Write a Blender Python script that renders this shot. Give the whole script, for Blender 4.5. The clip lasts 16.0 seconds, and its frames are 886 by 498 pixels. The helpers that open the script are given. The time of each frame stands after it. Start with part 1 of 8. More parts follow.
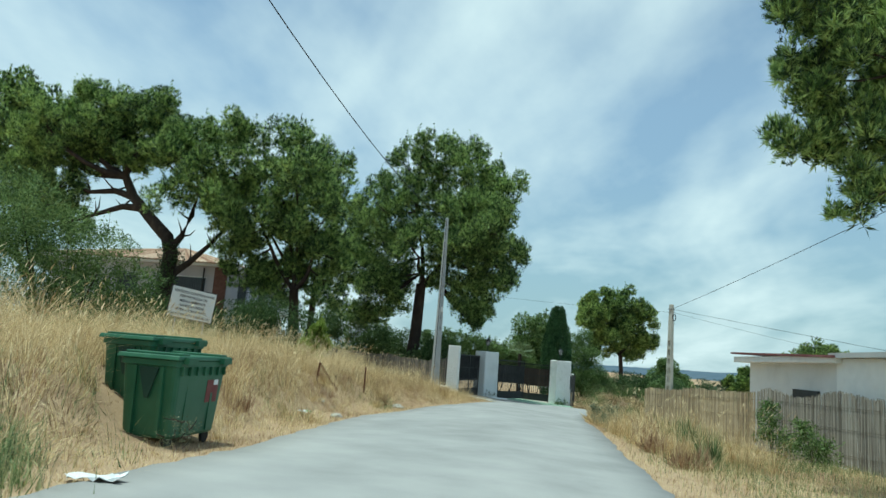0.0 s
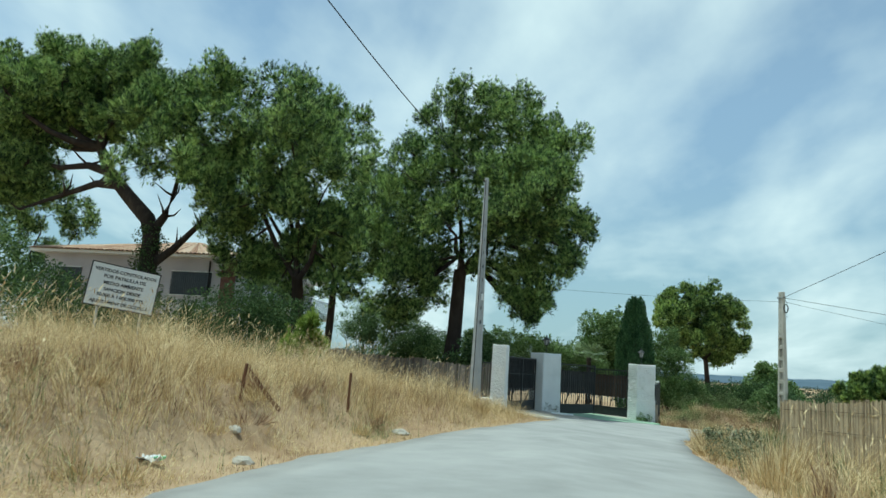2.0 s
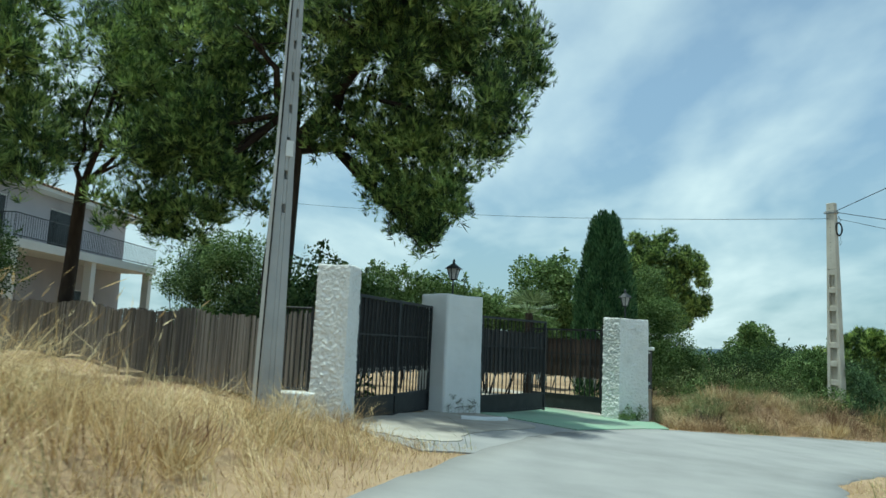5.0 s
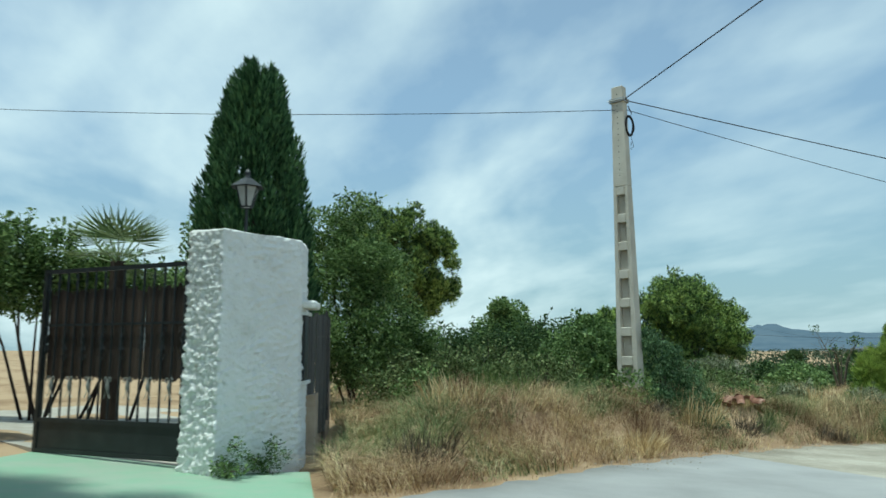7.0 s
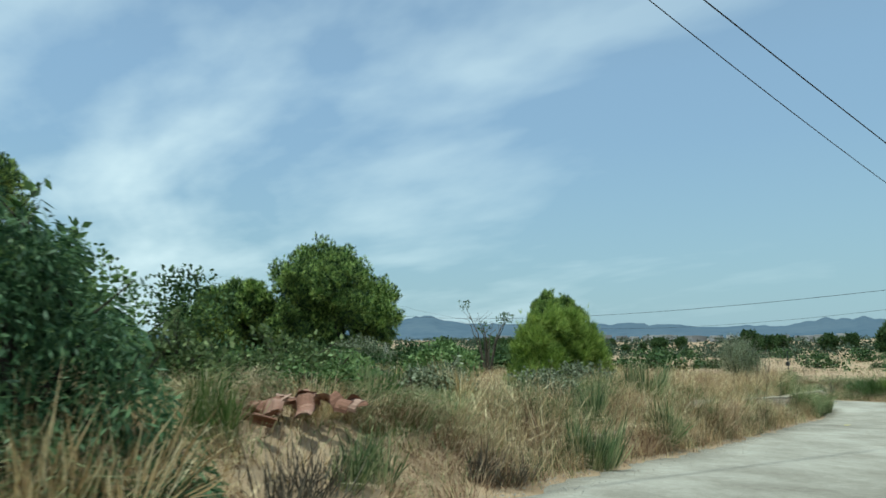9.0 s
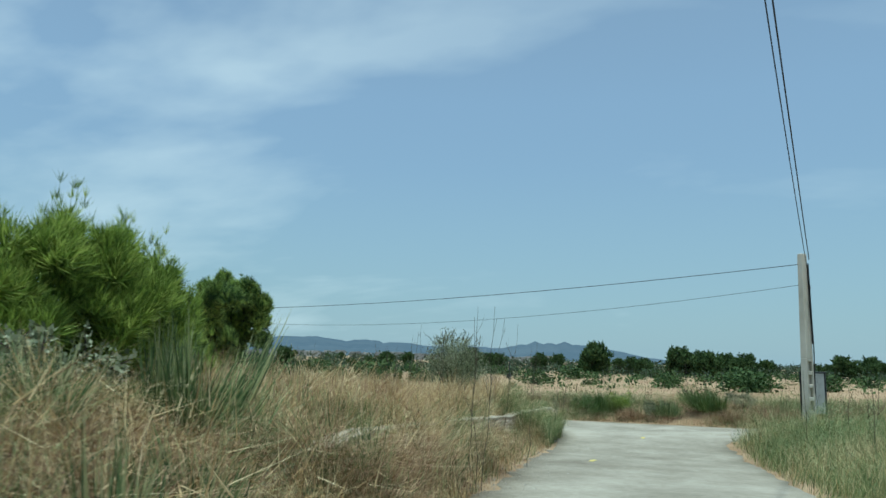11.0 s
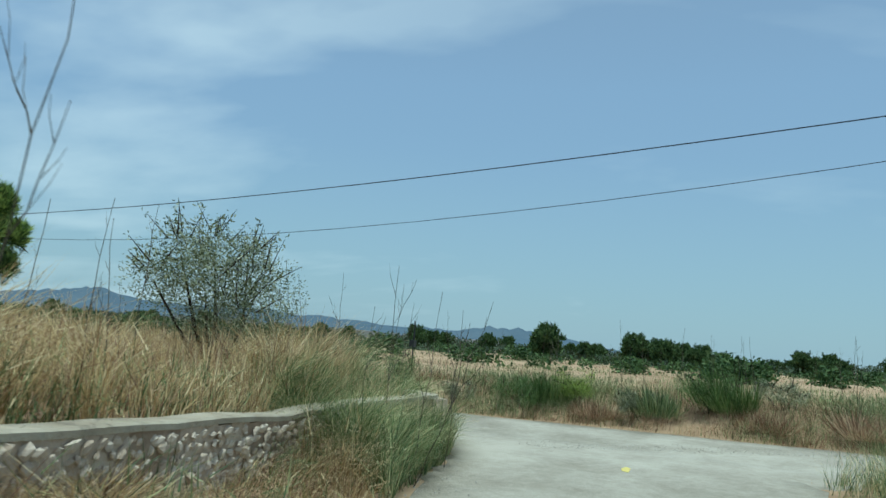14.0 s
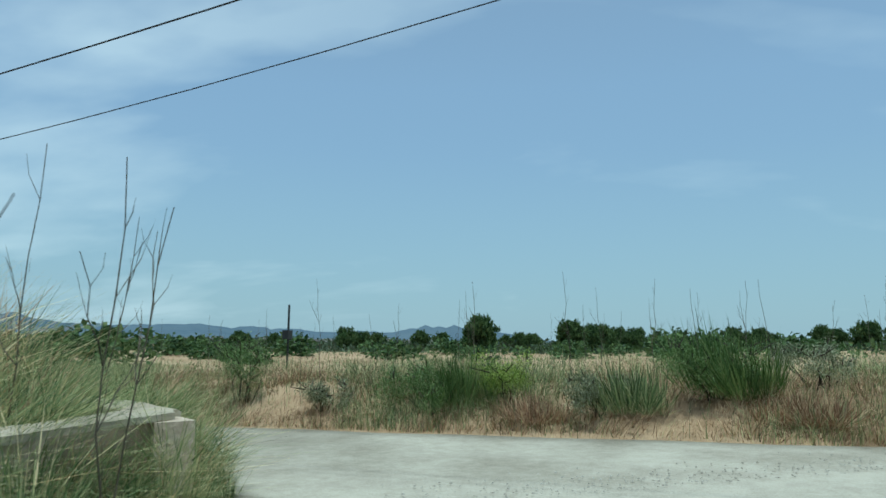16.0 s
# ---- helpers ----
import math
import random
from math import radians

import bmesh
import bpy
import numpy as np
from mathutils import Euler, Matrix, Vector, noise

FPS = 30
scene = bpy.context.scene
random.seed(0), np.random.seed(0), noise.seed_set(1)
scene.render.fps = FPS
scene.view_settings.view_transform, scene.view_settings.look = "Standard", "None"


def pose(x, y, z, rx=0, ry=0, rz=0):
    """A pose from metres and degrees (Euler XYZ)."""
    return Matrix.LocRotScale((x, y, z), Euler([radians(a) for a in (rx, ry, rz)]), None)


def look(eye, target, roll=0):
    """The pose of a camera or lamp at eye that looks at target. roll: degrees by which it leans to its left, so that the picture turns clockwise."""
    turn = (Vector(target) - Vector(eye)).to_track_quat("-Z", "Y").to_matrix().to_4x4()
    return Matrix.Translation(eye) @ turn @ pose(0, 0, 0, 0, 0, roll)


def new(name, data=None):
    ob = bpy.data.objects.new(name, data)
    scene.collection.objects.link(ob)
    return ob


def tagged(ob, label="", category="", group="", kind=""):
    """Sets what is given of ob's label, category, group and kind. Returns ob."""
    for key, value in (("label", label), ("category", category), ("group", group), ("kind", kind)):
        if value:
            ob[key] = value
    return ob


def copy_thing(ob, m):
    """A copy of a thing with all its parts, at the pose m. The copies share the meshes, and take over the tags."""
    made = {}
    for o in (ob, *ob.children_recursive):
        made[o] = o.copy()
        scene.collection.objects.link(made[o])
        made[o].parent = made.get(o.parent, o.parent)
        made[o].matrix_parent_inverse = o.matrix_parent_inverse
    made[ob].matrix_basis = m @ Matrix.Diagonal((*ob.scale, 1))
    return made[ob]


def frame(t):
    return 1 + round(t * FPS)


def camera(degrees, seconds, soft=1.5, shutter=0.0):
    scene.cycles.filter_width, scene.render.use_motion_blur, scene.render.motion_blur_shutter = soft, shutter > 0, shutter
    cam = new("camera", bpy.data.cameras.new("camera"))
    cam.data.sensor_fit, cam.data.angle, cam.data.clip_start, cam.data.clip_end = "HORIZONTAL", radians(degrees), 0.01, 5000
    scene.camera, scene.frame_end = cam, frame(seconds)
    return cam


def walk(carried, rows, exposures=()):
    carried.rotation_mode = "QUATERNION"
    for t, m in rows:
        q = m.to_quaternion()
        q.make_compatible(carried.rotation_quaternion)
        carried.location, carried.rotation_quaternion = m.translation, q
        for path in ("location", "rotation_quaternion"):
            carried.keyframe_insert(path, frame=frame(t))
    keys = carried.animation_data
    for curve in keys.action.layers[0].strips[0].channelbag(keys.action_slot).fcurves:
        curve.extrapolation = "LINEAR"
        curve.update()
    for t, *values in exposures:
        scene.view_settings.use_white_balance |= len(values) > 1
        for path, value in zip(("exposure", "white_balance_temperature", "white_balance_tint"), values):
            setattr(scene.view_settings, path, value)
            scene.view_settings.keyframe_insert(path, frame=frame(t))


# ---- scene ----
cam = camera(65.0, 16.0, shutter=0.12)
PATH = [
    (0, (4.058, 0.527, 2.184), (3.89, 2.497, 2.487), 4.5),
    (0.5, (4.277, 2.368, 2.127), (4.026, 4.33, 2.419), 4.0),
    (1, (4.296, 4.631, 2.062), (4.009, 6.585, 2.377), 3.7),
    (1.5, (4.361, 6.947, 1.966), (4.036, 8.893, 2.294), 4.0),
    (2, (4.41, 9.418, 1.992), (4.057, 11.361, 2.309), 3.8),
    (2.5, (4.463, 11.89, 1.889), (4.099, 13.829, 2.216), 2.5),
    (3, (4.113, 14.615, 1.862), (3.787, 16.56, 2.192), 1.9),
    (5.5, (4.909, 28.732, 1.456), (4.875, 30.715, 1.716), 2.2),
    (6, (5.809, 31.622, 1.312), (5.957, 33.596, 1.603), 0.6),
    (6.5, (6.934, 34.346, 1.206), (7.255, 36.299, 1.497), 0.2),
    (7, (8.32, 36.969, 1.094), (8.84, 38.879, 1.379), -0.3),
    (7.5, (10.016, 39.506, 0.929), (10.752, 41.344, 1.214), -0.4),
    (8, (11.854, 41.764, 0.768), (12.805, 43.506, 1.012), 0.6),
    (8.5, (14.063, 43.988, 0.599), (15.199, 45.616, 0.835), 0.3),
    (9, (16.075, 45.485, 0.502), (17.394, 46.968, 0.753), -0.3),
    (9.5, (18.623, 46.935, 0.299), (20.108, 48.246, 0.577), -0.1),
    (10, (21.143, 48.131, 0.08), (22.756, 49.274, 0.378), 0.4),
    (12.5, (31.358, 51.243, -0.523), (33.173, 52.036, -0.242), 3.0),
    (13, (33.327, 51.698, -0.649), (35.133, 52.513, -0.379), 3.7),
    (13.5, (35.385, 52.208, -0.788), (37.195, 53.015, -0.52), 4.6),
    (14, (37.349, 52.658, -0.923), (39.162, 53.463, -0.669), 4.5),
    (14.5, (39.29, 53.152, -1.123), (41.114, 53.935, -0.875), 5.7),
    (15, (40.898, 53.414, -1.16), (42.735, 54.167, -0.918), 3.8),
    (15.5, (42.255, 53.637, -1.247), (44.113, 54.333, -0.994), 1.2),
    (16, (43.332, 53.821, -1.308), (45.214, 54.443, -1.044), 0.5),
]
walk(cam, [(t, look(eye, to, roll)) for t, eye, to, roll in PATH], [(0, 0.04, 5700, -12), (5.5, 0.06, 5700, -12), (10, -0.06, 5500, -9), (12.5, -0.15, 5370, -10), (16, -0.10, 5330, -10)])

# ---- world, sun, exposure ----
SUN_FROM = Vector((-0.97, -0.24, 0.0)).normalized()
SUN_ELEV = radians(79.5)


def build_world():
    w = bpy.data.worlds.new("sky")
    scene.world = w
    w.use_nodes = True
    nt = w.node_tree
    nt.nodes.clear()
    N, L = nt.nodes.new, nt.links.new
    out, bg = N("ShaderNodeOutputWorld"), N("ShaderNodeBackground")
    sky = N("ShaderNodeTexSky")
    sky.sky_type, sky.sun_disc = "NISHITA", False
    sky.sun_elevation = SUN_ELEV
    sky.sun_rotation = math.atan2(SUN_FROM.x, SUN_FROM.y)
    sky.air_density, sky.dust_density, sky.ozone_density = 1.0, 0.35, 2.5
    # thin high cloud: noise on the sky plane overhead
    tc, sep, div1, div2, comb = N("ShaderNodeTexCoord"), N("ShaderNodeSeparateXYZ"), N("ShaderNodeMath"), N("ShaderNodeMath"), N("ShaderNodeCombineXYZ")
    add = N("ShaderNodeMath")
    add.operation, add.inputs[1].default_value = "ADD", 0.22
    L(tc.outputs["Generated"], sep.inputs[0])
    L(sep.outputs[2], add.inputs[0])
    for d, i in ((div1, 0), (div2, 1)):
        d.operation = "DIVIDE"
        L(sep.outputs[i], d.inputs[0])
        L(add.outputs[0], d.inputs[1])
        L(d.outputs[0], comb.inputs[i])
    mp = N("ShaderNodeMapping")
    mp.inputs["Location"].default_value = (3.1, 1.2, 0.0)
    mp.inputs["Rotation"].default_value = (0, 0, radians(35))
    mp.inputs["Scale"].default_value = (1.0, 0.6, 1.0)
    L(comb.outputs[0], mp.inputs[0])
    big, fine = N("ShaderNodeTexNoise"), N("ShaderNodeTexNoise")
    big.inputs["Scale"].default_value, big.inputs["Detail"].default_value, big.inputs["Roughness"].default_value = 1.25, 4.0, 0.55
    big.inputs["Distortion"].default_value = 0.5
    fine.inputs["Scale"].default_value, fine.inputs["Detail"].default_value, fine.inputs["Roughness"].default_value = 3.0, 5.0, 0.55
    L(mp.outputs[0], big.inputs["Vector"])
    L(mp.outputs[0], fine.inputs["Vector"])
    mix = N("ShaderNodeMath")
    mix.operation = "MULTIPLY_ADD"
    mix.inputs[1].default_value = 0.45
    L(fine.outputs["Fac"], mix.inputs[0])
    L(big.outputs["Fac"], mix.inputs[2])
    ramp = N("ShaderNodeValToRGB")
    ramp.color_ramp.elements[0].position, ramp.color_ramp.elements[0].color = 0.50, (0, 0, 0, 1)
    ramp.color_ramp.elements[1].position, ramp.color_ramp.elements[1].color = 0.92, (1, 1, 1, 1)
    L(mix.outputs[0], ramp.inputs[0])
    # clouds thin out low in the sky and towards the east
    east = N("ShaderNodeMapRange")
    east.inputs["From Min"].default_value, east.inputs["From Max"].default_value = 0.35, 0.95
    east.inputs["To Min"].default_value, east.inputs["To Max"].default_value = 0.85, 0.3
    L(sep.outputs[0], east.inputs["Value"])
    fade = N("ShaderNodeMath")
    fade.operation = "MULTIPLY"
    L(ramp.outputs[0], fade.inputs[0])
    L(east.outputs[0], fade.inputs[1])
    tint = N("ShaderNodeMix")
    tint.data_type, tint.blend_type = "RGBA", "MULTIPLY"
    tint.inputs["Factor"].default_value = 1.0
    tint.inputs["B"].default_value = SKY_TINT
    low = N("ShaderNodeMapRange")
    low.inputs["From Min"].default_value, low.inputs["From Max"].default_value = 0.0, 0.35
    low.inputs["To Min"].default_value, low.inputs["To Max"].default_value = 0.62, 1.0
    L(sep.outputs[2], low.inputs["Value"])
    dim = N("ShaderNodeVectorMath")
    dim.operation = "SCALE"
    L(sky.outputs[0], dim.inputs[0])
    L(low.outputs[0], dim.inputs["Scale"])
    L(dim.outputs[0], tint.inputs["A"])
    haze = N("ShaderNodeMix")
    haze.data_type = "RGBA"
    haze.inputs["B"].default_value = HAZE
    hz = N("ShaderNodeMapRange")
    hz.inputs["From Min"].default_value, hz.inputs["From Max"].default_value = -0.02, 0.26
    hz.inputs["To Min"].default_value, hz.inputs["To Max"].default_value = 0.85, 0.0
    L(sep.outputs[2], hz.inputs["Value"])
    L(hz.outputs[0], haze.inputs["Factor"])
    L(tint.outputs["Result"], haze.inputs["A"])
    mx = N("ShaderNodeMix")
    mx.data_type = "RGBA"
    mx.inputs["B"].default_value = (CLOUD * 0.97, CLOUD, CLOUD * 1.0, 1)
    veil = N("ShaderNodeMath")
    veil.operation, veil.inputs[1].default_value = "MAXIMUM", 0.22
    L(fade.outputs[0], veil.inputs[0])
    L(veil.outputs[0], mx.inputs["Factor"])
    L(haze.outputs["Result"], mx.inputs["A"])
    L(mx.outputs["Result"], bg.inputs["Color"])
    bg.inputs["Strength"].default_value = SKY_STRENGTH
    L(bg.outputs[0], out.inputs[0])
    sun = bpy.data.lights.new("sun", "SUN")
    sun.energy, sun.angle, sun.color = SUN_POWER, radians(1.5), (1.0, 0.95, 0.86)
    ob = new("sun", sun)
    d = Vector((SUN_FROM.x * math.cos(SUN_ELEV), SUN_FROM.y * math.cos(SUN_ELEV), math.sin(SUN_ELEV)))
    ob.matrix_world = look(d * 60, (0, 0, 0))


HAZE = (2.1, 3.2, 4.0, 1)
SKY_TINT, CLOUD, SKY_STRENGTH, SUN_POWER = (0.95, 1.0, 0.98, 1), 7.6, 0.12, 3.8
build_world()

# ---- materials ----


def material(name, ramp, scale=4.0, detail=6.0, rough=0.85, bump=0.3, bump_scale=None, island=0.0, metal=0.0, second=0.0, spec=0.3,
             stretch=None, backlit=0.0, objrand=0.0, grain=0.0):
    """A surface with a colour ramp over fine noise, larger patches and, for foliage, a shift from piece to piece."""
    m = bpy.data.materials.new(name)
    m.use_nodes = True
    nt = m.node_tree
    N, L = nt.nodes.new, nt.links.new
    bsdf = nt.nodes["Principled BSDF"]
    bsdf.inputs["Roughness"].default_value = rough
    bsdf.inputs["Metallic"].default_value = metal
    bsdf.inputs["Specular IOR Level"].default_value = spec
    geo = N("ShaderNodeNewGeometry")
    tc = N("ShaderNodeTexCoord")
    vec = tc.outputs["Object"]
    if stretch:
        mp = N("ShaderNodeMapping")
        mp.inputs["Scale"].default_value = stretch
        L(vec, mp.inputs[0])
        vec = mp.outputs[0]
    n1, n2 = N("ShaderNodeTexNoise"), N("ShaderNodeTexNoise")
    n1.inputs["Scale"].default_value, n1.inputs["Detail"].default_value = scale, detail
    n2.inputs["Scale"].default_value, n2.inputs["Detail"].default_value = scale * 0.13, 3.0
    L(vec, n1.inputs["Vector"])
    L(vec, n2.inputs["Vector"])
    a = N("ShaderNodeMath")
    a.operation = "MULTIPLY_ADD"
    a.inputs[1].default_value = 0.5 + second
    L(n2.outputs["Fac"], a.inputs[0])
    half = N("ShaderNodeMath")
    half.operation = "MULTIPLY"
    half.inputs[1].default_value = 0.5
    L(n1.outputs["Fac"], half.inputs[0])
    L(half.outputs[0], a.inputs[2])
    val = a.outputs[0]
    if grain:
        # speckle of loose grit and longer smears along the lane
        for sc, wt, dist in ((55.0, grain, 0.0), (7.0, grain * 0.8, 0.6), (0.6, grain * 0.45, 0.4)):
            ng = N("ShaderNodeTexNoise")
            ng.inputs["Scale"].default_value, ng.inputs["Detail"].default_value, ng.inputs["Distortion"].default_value = sc, 3.0, dist
            L(vec, ng.inputs["Vector"])
            sg_ = N("ShaderNodeMath")
            sg_.operation, sg_.inputs[1].default_value = "SUBTRACT", 0.5
            L(ng.outputs["Fac"], sg_.inputs[0])
            mg = N("ShaderNodeMath")
            mg.operation, mg.inputs[1].default_value = "MULTIPLY_ADD", wt
            L(sg_.outputs[0], mg.inputs[0])
            L(val, mg.inputs[2])
            val = mg.outputs[0]
    for amount, socket in ((island, geo.outputs["Random Per Island"]), (objrand, None)):
        if amount:
            if socket is None:
                socket = N("ShaderNodeObjectInfo").outputs["Random"]
            s = N("ShaderNodeMath")
            s.operation = "SUBTRACT"
            s.inputs[1].default_value = 0.5
            L(socket, s.inputs[0])
            b = N("ShaderNodeMath")
            b.operation = "MULTIPLY_ADD"
            b.inputs[1].default_value = amount
            L(s.outputs[0], b.inputs[0])
            L(val, b.inputs[2])
            val = b.outputs[0]
    cr = N("ShaderNodeValToRGB")
    els = cr.color_ramp.elements
    lo, hi = 0.30, 0.70
    for i, c in enumerate(ramp):
        p = lo + (hi - lo) * i / max(1, len(ramp) - 1)
        e = els[i] if i < 2 else els.new(p)
        e.position, e.color = p, (*c, 1)
    L(val, cr.inputs[0])
    L(cr.outputs[0], bsdf.inputs["Base Color"])
    if bump:
        n3 = N("ShaderNodeTexNoise")
        n3.inputs["Scale"].default_value, n3.inputs["Detail"].default_value = bump_scale or scale * 3, 5.0
        L(vec, n3.inputs["Vector"])
        bp = N("ShaderNodeBump")
        bp.inputs["Strength"].default_value, bp.inputs["Distance"].default_value = bump, 0.03
        L(n3.outputs["Fac"], bp.inputs["Height"])
        L(bp.outputs[0], bsdf.inputs["Normal"])
    if backlit:
        tr = N("ShaderNodeBsdfTranslucent")
        L(cr.outputs[0], tr.inputs["Color"])
        ms = N("ShaderNodeMixShader")
        ms.inputs[0].default_value = backlit
        L(bsdf.outputs[0], ms.inputs[1])
        L(tr.outputs[0], ms.inputs[2])
        L(ms.outputs[0], nt.nodes["Material Output"].inputs["Surface"])
    return m


M_ASPHALT = material("asphalt", [(0.23, 0.23, 0.222), (0.31, 0.308, 0.30), (0.38, 0.375, 0.36)], 1.0, 9, 0.9, 0.25, 60, second=0.0, spec=0.15, grain=0.07)
M_TRACK = material("dusty_track", [(0.18, 0.158, 0.122), (0.30, 0.272, 0.218), (0.44, 0.405, 0.335)], 0.9, 10, 0.95, 0.6, 40, second=0.1, spec=0.05, grain=0.30)
M_CONCRETE = material("pale_concrete", [(0.25, 0.225, 0.185), (0.35, 0.32, 0.27), (0.45, 0.42, 0.365)], 2.5, 8, 0.9, 0.2, 30, second=0.2)
M_GREENPAINT = material("worn_green_paint", [(0.36, 0.36, 0.31), (0.30, 0.38, 0.29), (0.25, 0.39, 0.27)], 3.0, 8, 0.8, 0.15, 40, second=0.2)
M_SOIL = material("dry_soil", [(0.155, 0.10, 0.06), (0.265, 0.18, 0.108), (0.39, 0.285, 0.18)], 1.6, 10, 0.95, 0.6, 14, second=0.3, spec=0.03)
M_STRAW = material("dry_straw", [(0.38, 0.265, 0.125), (0.66, 0.50, 0.255), (0.85, 0.72, 0.44)], 0.9, 3, 0.7, 0, island=0.75, backlit=0.3)
M_STRAW_BROWN = material("brown_dry_weeds", [(0.20, 0.115, 0.07), (0.40, 0.255, 0.15), (0.60, 0.45, 0.28)], 0.9, 3, 0.8, 0, island=0.7, backlit=0.25)
M_WEED_RUSSET = material("russet_dry_weeds", [(0.13, 0.075, 0.045), (0.30, 0.19, 0.11), (0.56, 0.42, 0.26)], 0.9, 3, 0.85, 0, island=0.75, backlit=0.2)
M_GRASS_GREY = material("grey_green_grass", [(0.06, 0.10, 0.038), (0.165, 0.235, 0.09), (0.42, 0.43, 0.21)], 0.9, 3, 0.75, 0, island=0.6, backlit=0.25)
M_GRASS_GREEN = material("green_weeds", [(0.045, 0.085, 0.02), (0.11, 0.18, 0.05), (0.24, 0.29, 0.10)], 0.6, 3, 0.7, 0, island=0.5, backlit=0.35)
M_PINE = material("pine_needles", [(0.020, 0.046, 0.016), (0.115, 0.205, 0.050), (0.42, 0.55, 0.165)], 1.6, 3, 0.6, 0, island=0.55, backlit=0.08)
M_PINE_YOUNG = material("young_pine_needles", [(0.10, 0.16, 0.028), (0.27, 0.37, 0.065), (0.48, 0.56, 0.14)], 0.9, 3, 0.7, 0, island=0.5, backlit=0.45)
M_PINE_FIELD = material("field_pine_needles", [(0.026, 0.056, 0.018), (0.15, 0.24, 0.056), (0.45, 0.56, 0.155)], 1.0, 3, 0.6, 0, island=0.5, backlit=0.12)
M_BRAMBLE = material("bramble_leaves", [(0.06, 0.085, 0.03), (0.13, 0.18, 0.065), (0.25, 0.29, 0.12)], 0.9, 3, 0.6, 0, island=0.6, backlit=0.3, spec=0.15)
M_CYPRESS = material("cypress_foliage", [(0.022, 0.058, 0.024), (0.058, 0.125, 0.05), (0.12, 0.215, 0.085)], 1.2, 3, 0.75, 0, island=0.5, backlit=0.15)
M_LEAF = material("broad_leaves", [(0.048, 0.088, 0.026), (0.13, 0.205, 0.062), (0.26, 0.35, 0.13)], 0.9, 3, 0.5, 0, island=0.5, backlit=0.35, spec=0.2)
M_LEAF_DARK = material("dark_leaves", [(0.028, 0.055, 0.02), (0.065, 0.11, 0.038), (0.125, 0.18, 0.068)], 0.9, 3, 0.6, 0, island=0.5, backlit=0.25, spec=0.12)
M_OLEANDER = material("oleander_leaves", [(0.03, 0.065, 0.026), (0.08, 0.145, 0.06), (0.17, 0.26, 0.12)], 1.2, 3, 0.5, 0, island=0.6, backlit=0.3, spec=0.2)
M_LEAF_GREY = material("grey_olive_leaves", [(0.085, 0.105, 0.05), (0.20, 0.225, 0.12), (0.38, 0.40, 0.26)], 1.0, 3, 0.6, 0, island=0.6, backlit=0.2)
M_PALM = material("palm_frond", [(0.07, 0.11, 0.045), (0.17, 0.23, 0.10), (0.28, 0.34, 0.17)], 2.0, 3, 0.5, 0, island=0.4, backlit=0.15)
M_BARK = material("pine_bark", [(0.018, 0.014, 0.011), (0.042, 0.032, 0.026), (0.09, 0.07, 0.055)], 5.0, 8, 0.95, 0.9, 14, stretch=(1, 1, 0.35))
M_DEADWOOD = material("dry_stem", [(0.035, 0.031, 0.024), (0.085, 0.073, 0.052), (0.16, 0.135, 0.095)], 6.0, 4, 0.9, 0, island=0.3)
M_PLASTER = material("rough_white_plaster", [(0.62, 0.62, 0.58), (0.78, 0.78, 0.75), (0.84, 0.84, 0.81)], 3.5, 8, 0.9, 0.9, 22, second=0.15)
M_PLASTER_SMOOTH = material("smooth_white_plaster", [(0.56, 0.57, 0.56), (0.68, 0.69, 0.68), (0.74, 0.75, 0.74)], 1.6, 8, 0.9, 0.12, 30, second=0.15)
M_HOUSE = material("lilac_white_render", [(0.36, 0.34, 0.37), (0.44, 0.42, 0.45), (0.50, 0.48, 0.50)], 0.8, 6, 0.9, 0.1, 20)
M_BRICK = material("brick_red", [(0.10, 0.05, 0.04), (0.14, 0.07, 0.055), (0.19, 0.10, 0.08)], 6.0, 6, 0.9, 0.4, 20)
M_TILE = material("clay_roof_tile", [(0.24, 0.14, 0.09), (0.37, 0.245, 0.165), (0.50, 0.38, 0.28)], 3.0, 6, 0.9, 0.3, 25, island=0.5)
M_POLE = material("weathered_concrete", [(0.36, 0.335, 0.28), (0.48, 0.45, 0.385), (0.57, 0.54, 0.47)], 3.0, 9, 0.9, 0.3, 30, second=0.2)
M_POLE_GREY = material("grey_concrete_pole", [(0.26, 0.27, 0.27), (0.36, 0.37, 0.37), (0.44, 0.45, 0.45)], 2.0, 8, 0.7, 0.1, 30, second=0.2)
M_IRON = material("black_painted_iron", [(0.010, 0.012, 0.013), (0.018, 0.021, 0.023), (0.035, 0.037, 0.038)], 5.0, 6, 0.5, 0.1, 30, metal=0.0, spec=0.4)
M_RUST = material("rusty_iron", [(0.09, 0.04, 0.022), (0.17, 0.08, 0.045), (0.26, 0.14, 0.08)], 9.0, 8, 0.9, 0.4, 50)
M_SCREEN = material("dark_reed_screen", [(0.018, 0.019, 0.02), (0.045, 0.045, 0.044), (0.11, 0.105, 0.098)], 14.0, 4, 0.9, 0.5, 40, stretch=(1, 1, 0.05), objrand=0.3)
# black iron paled in colour, standing for sun on the lower scrolls
M_SCROLL = material("sunlit_tone_iron", [(0.16, 0.16, 0.15), (0.29, 0.285, 0.265), (0.42, 0.41, 0.38)], 9.0, 6, 0.7, 0.1)
M_SCREEN_RED = material("brown_reed_screen", [(0.035, 0.026, 0.022), (0.075, 0.052, 0.041), (0.135, 0.092, 0.07)], 14.0, 4, 0.9, 0.5, 40, stretch=(1, 1, 0.05), objrand=0.4)
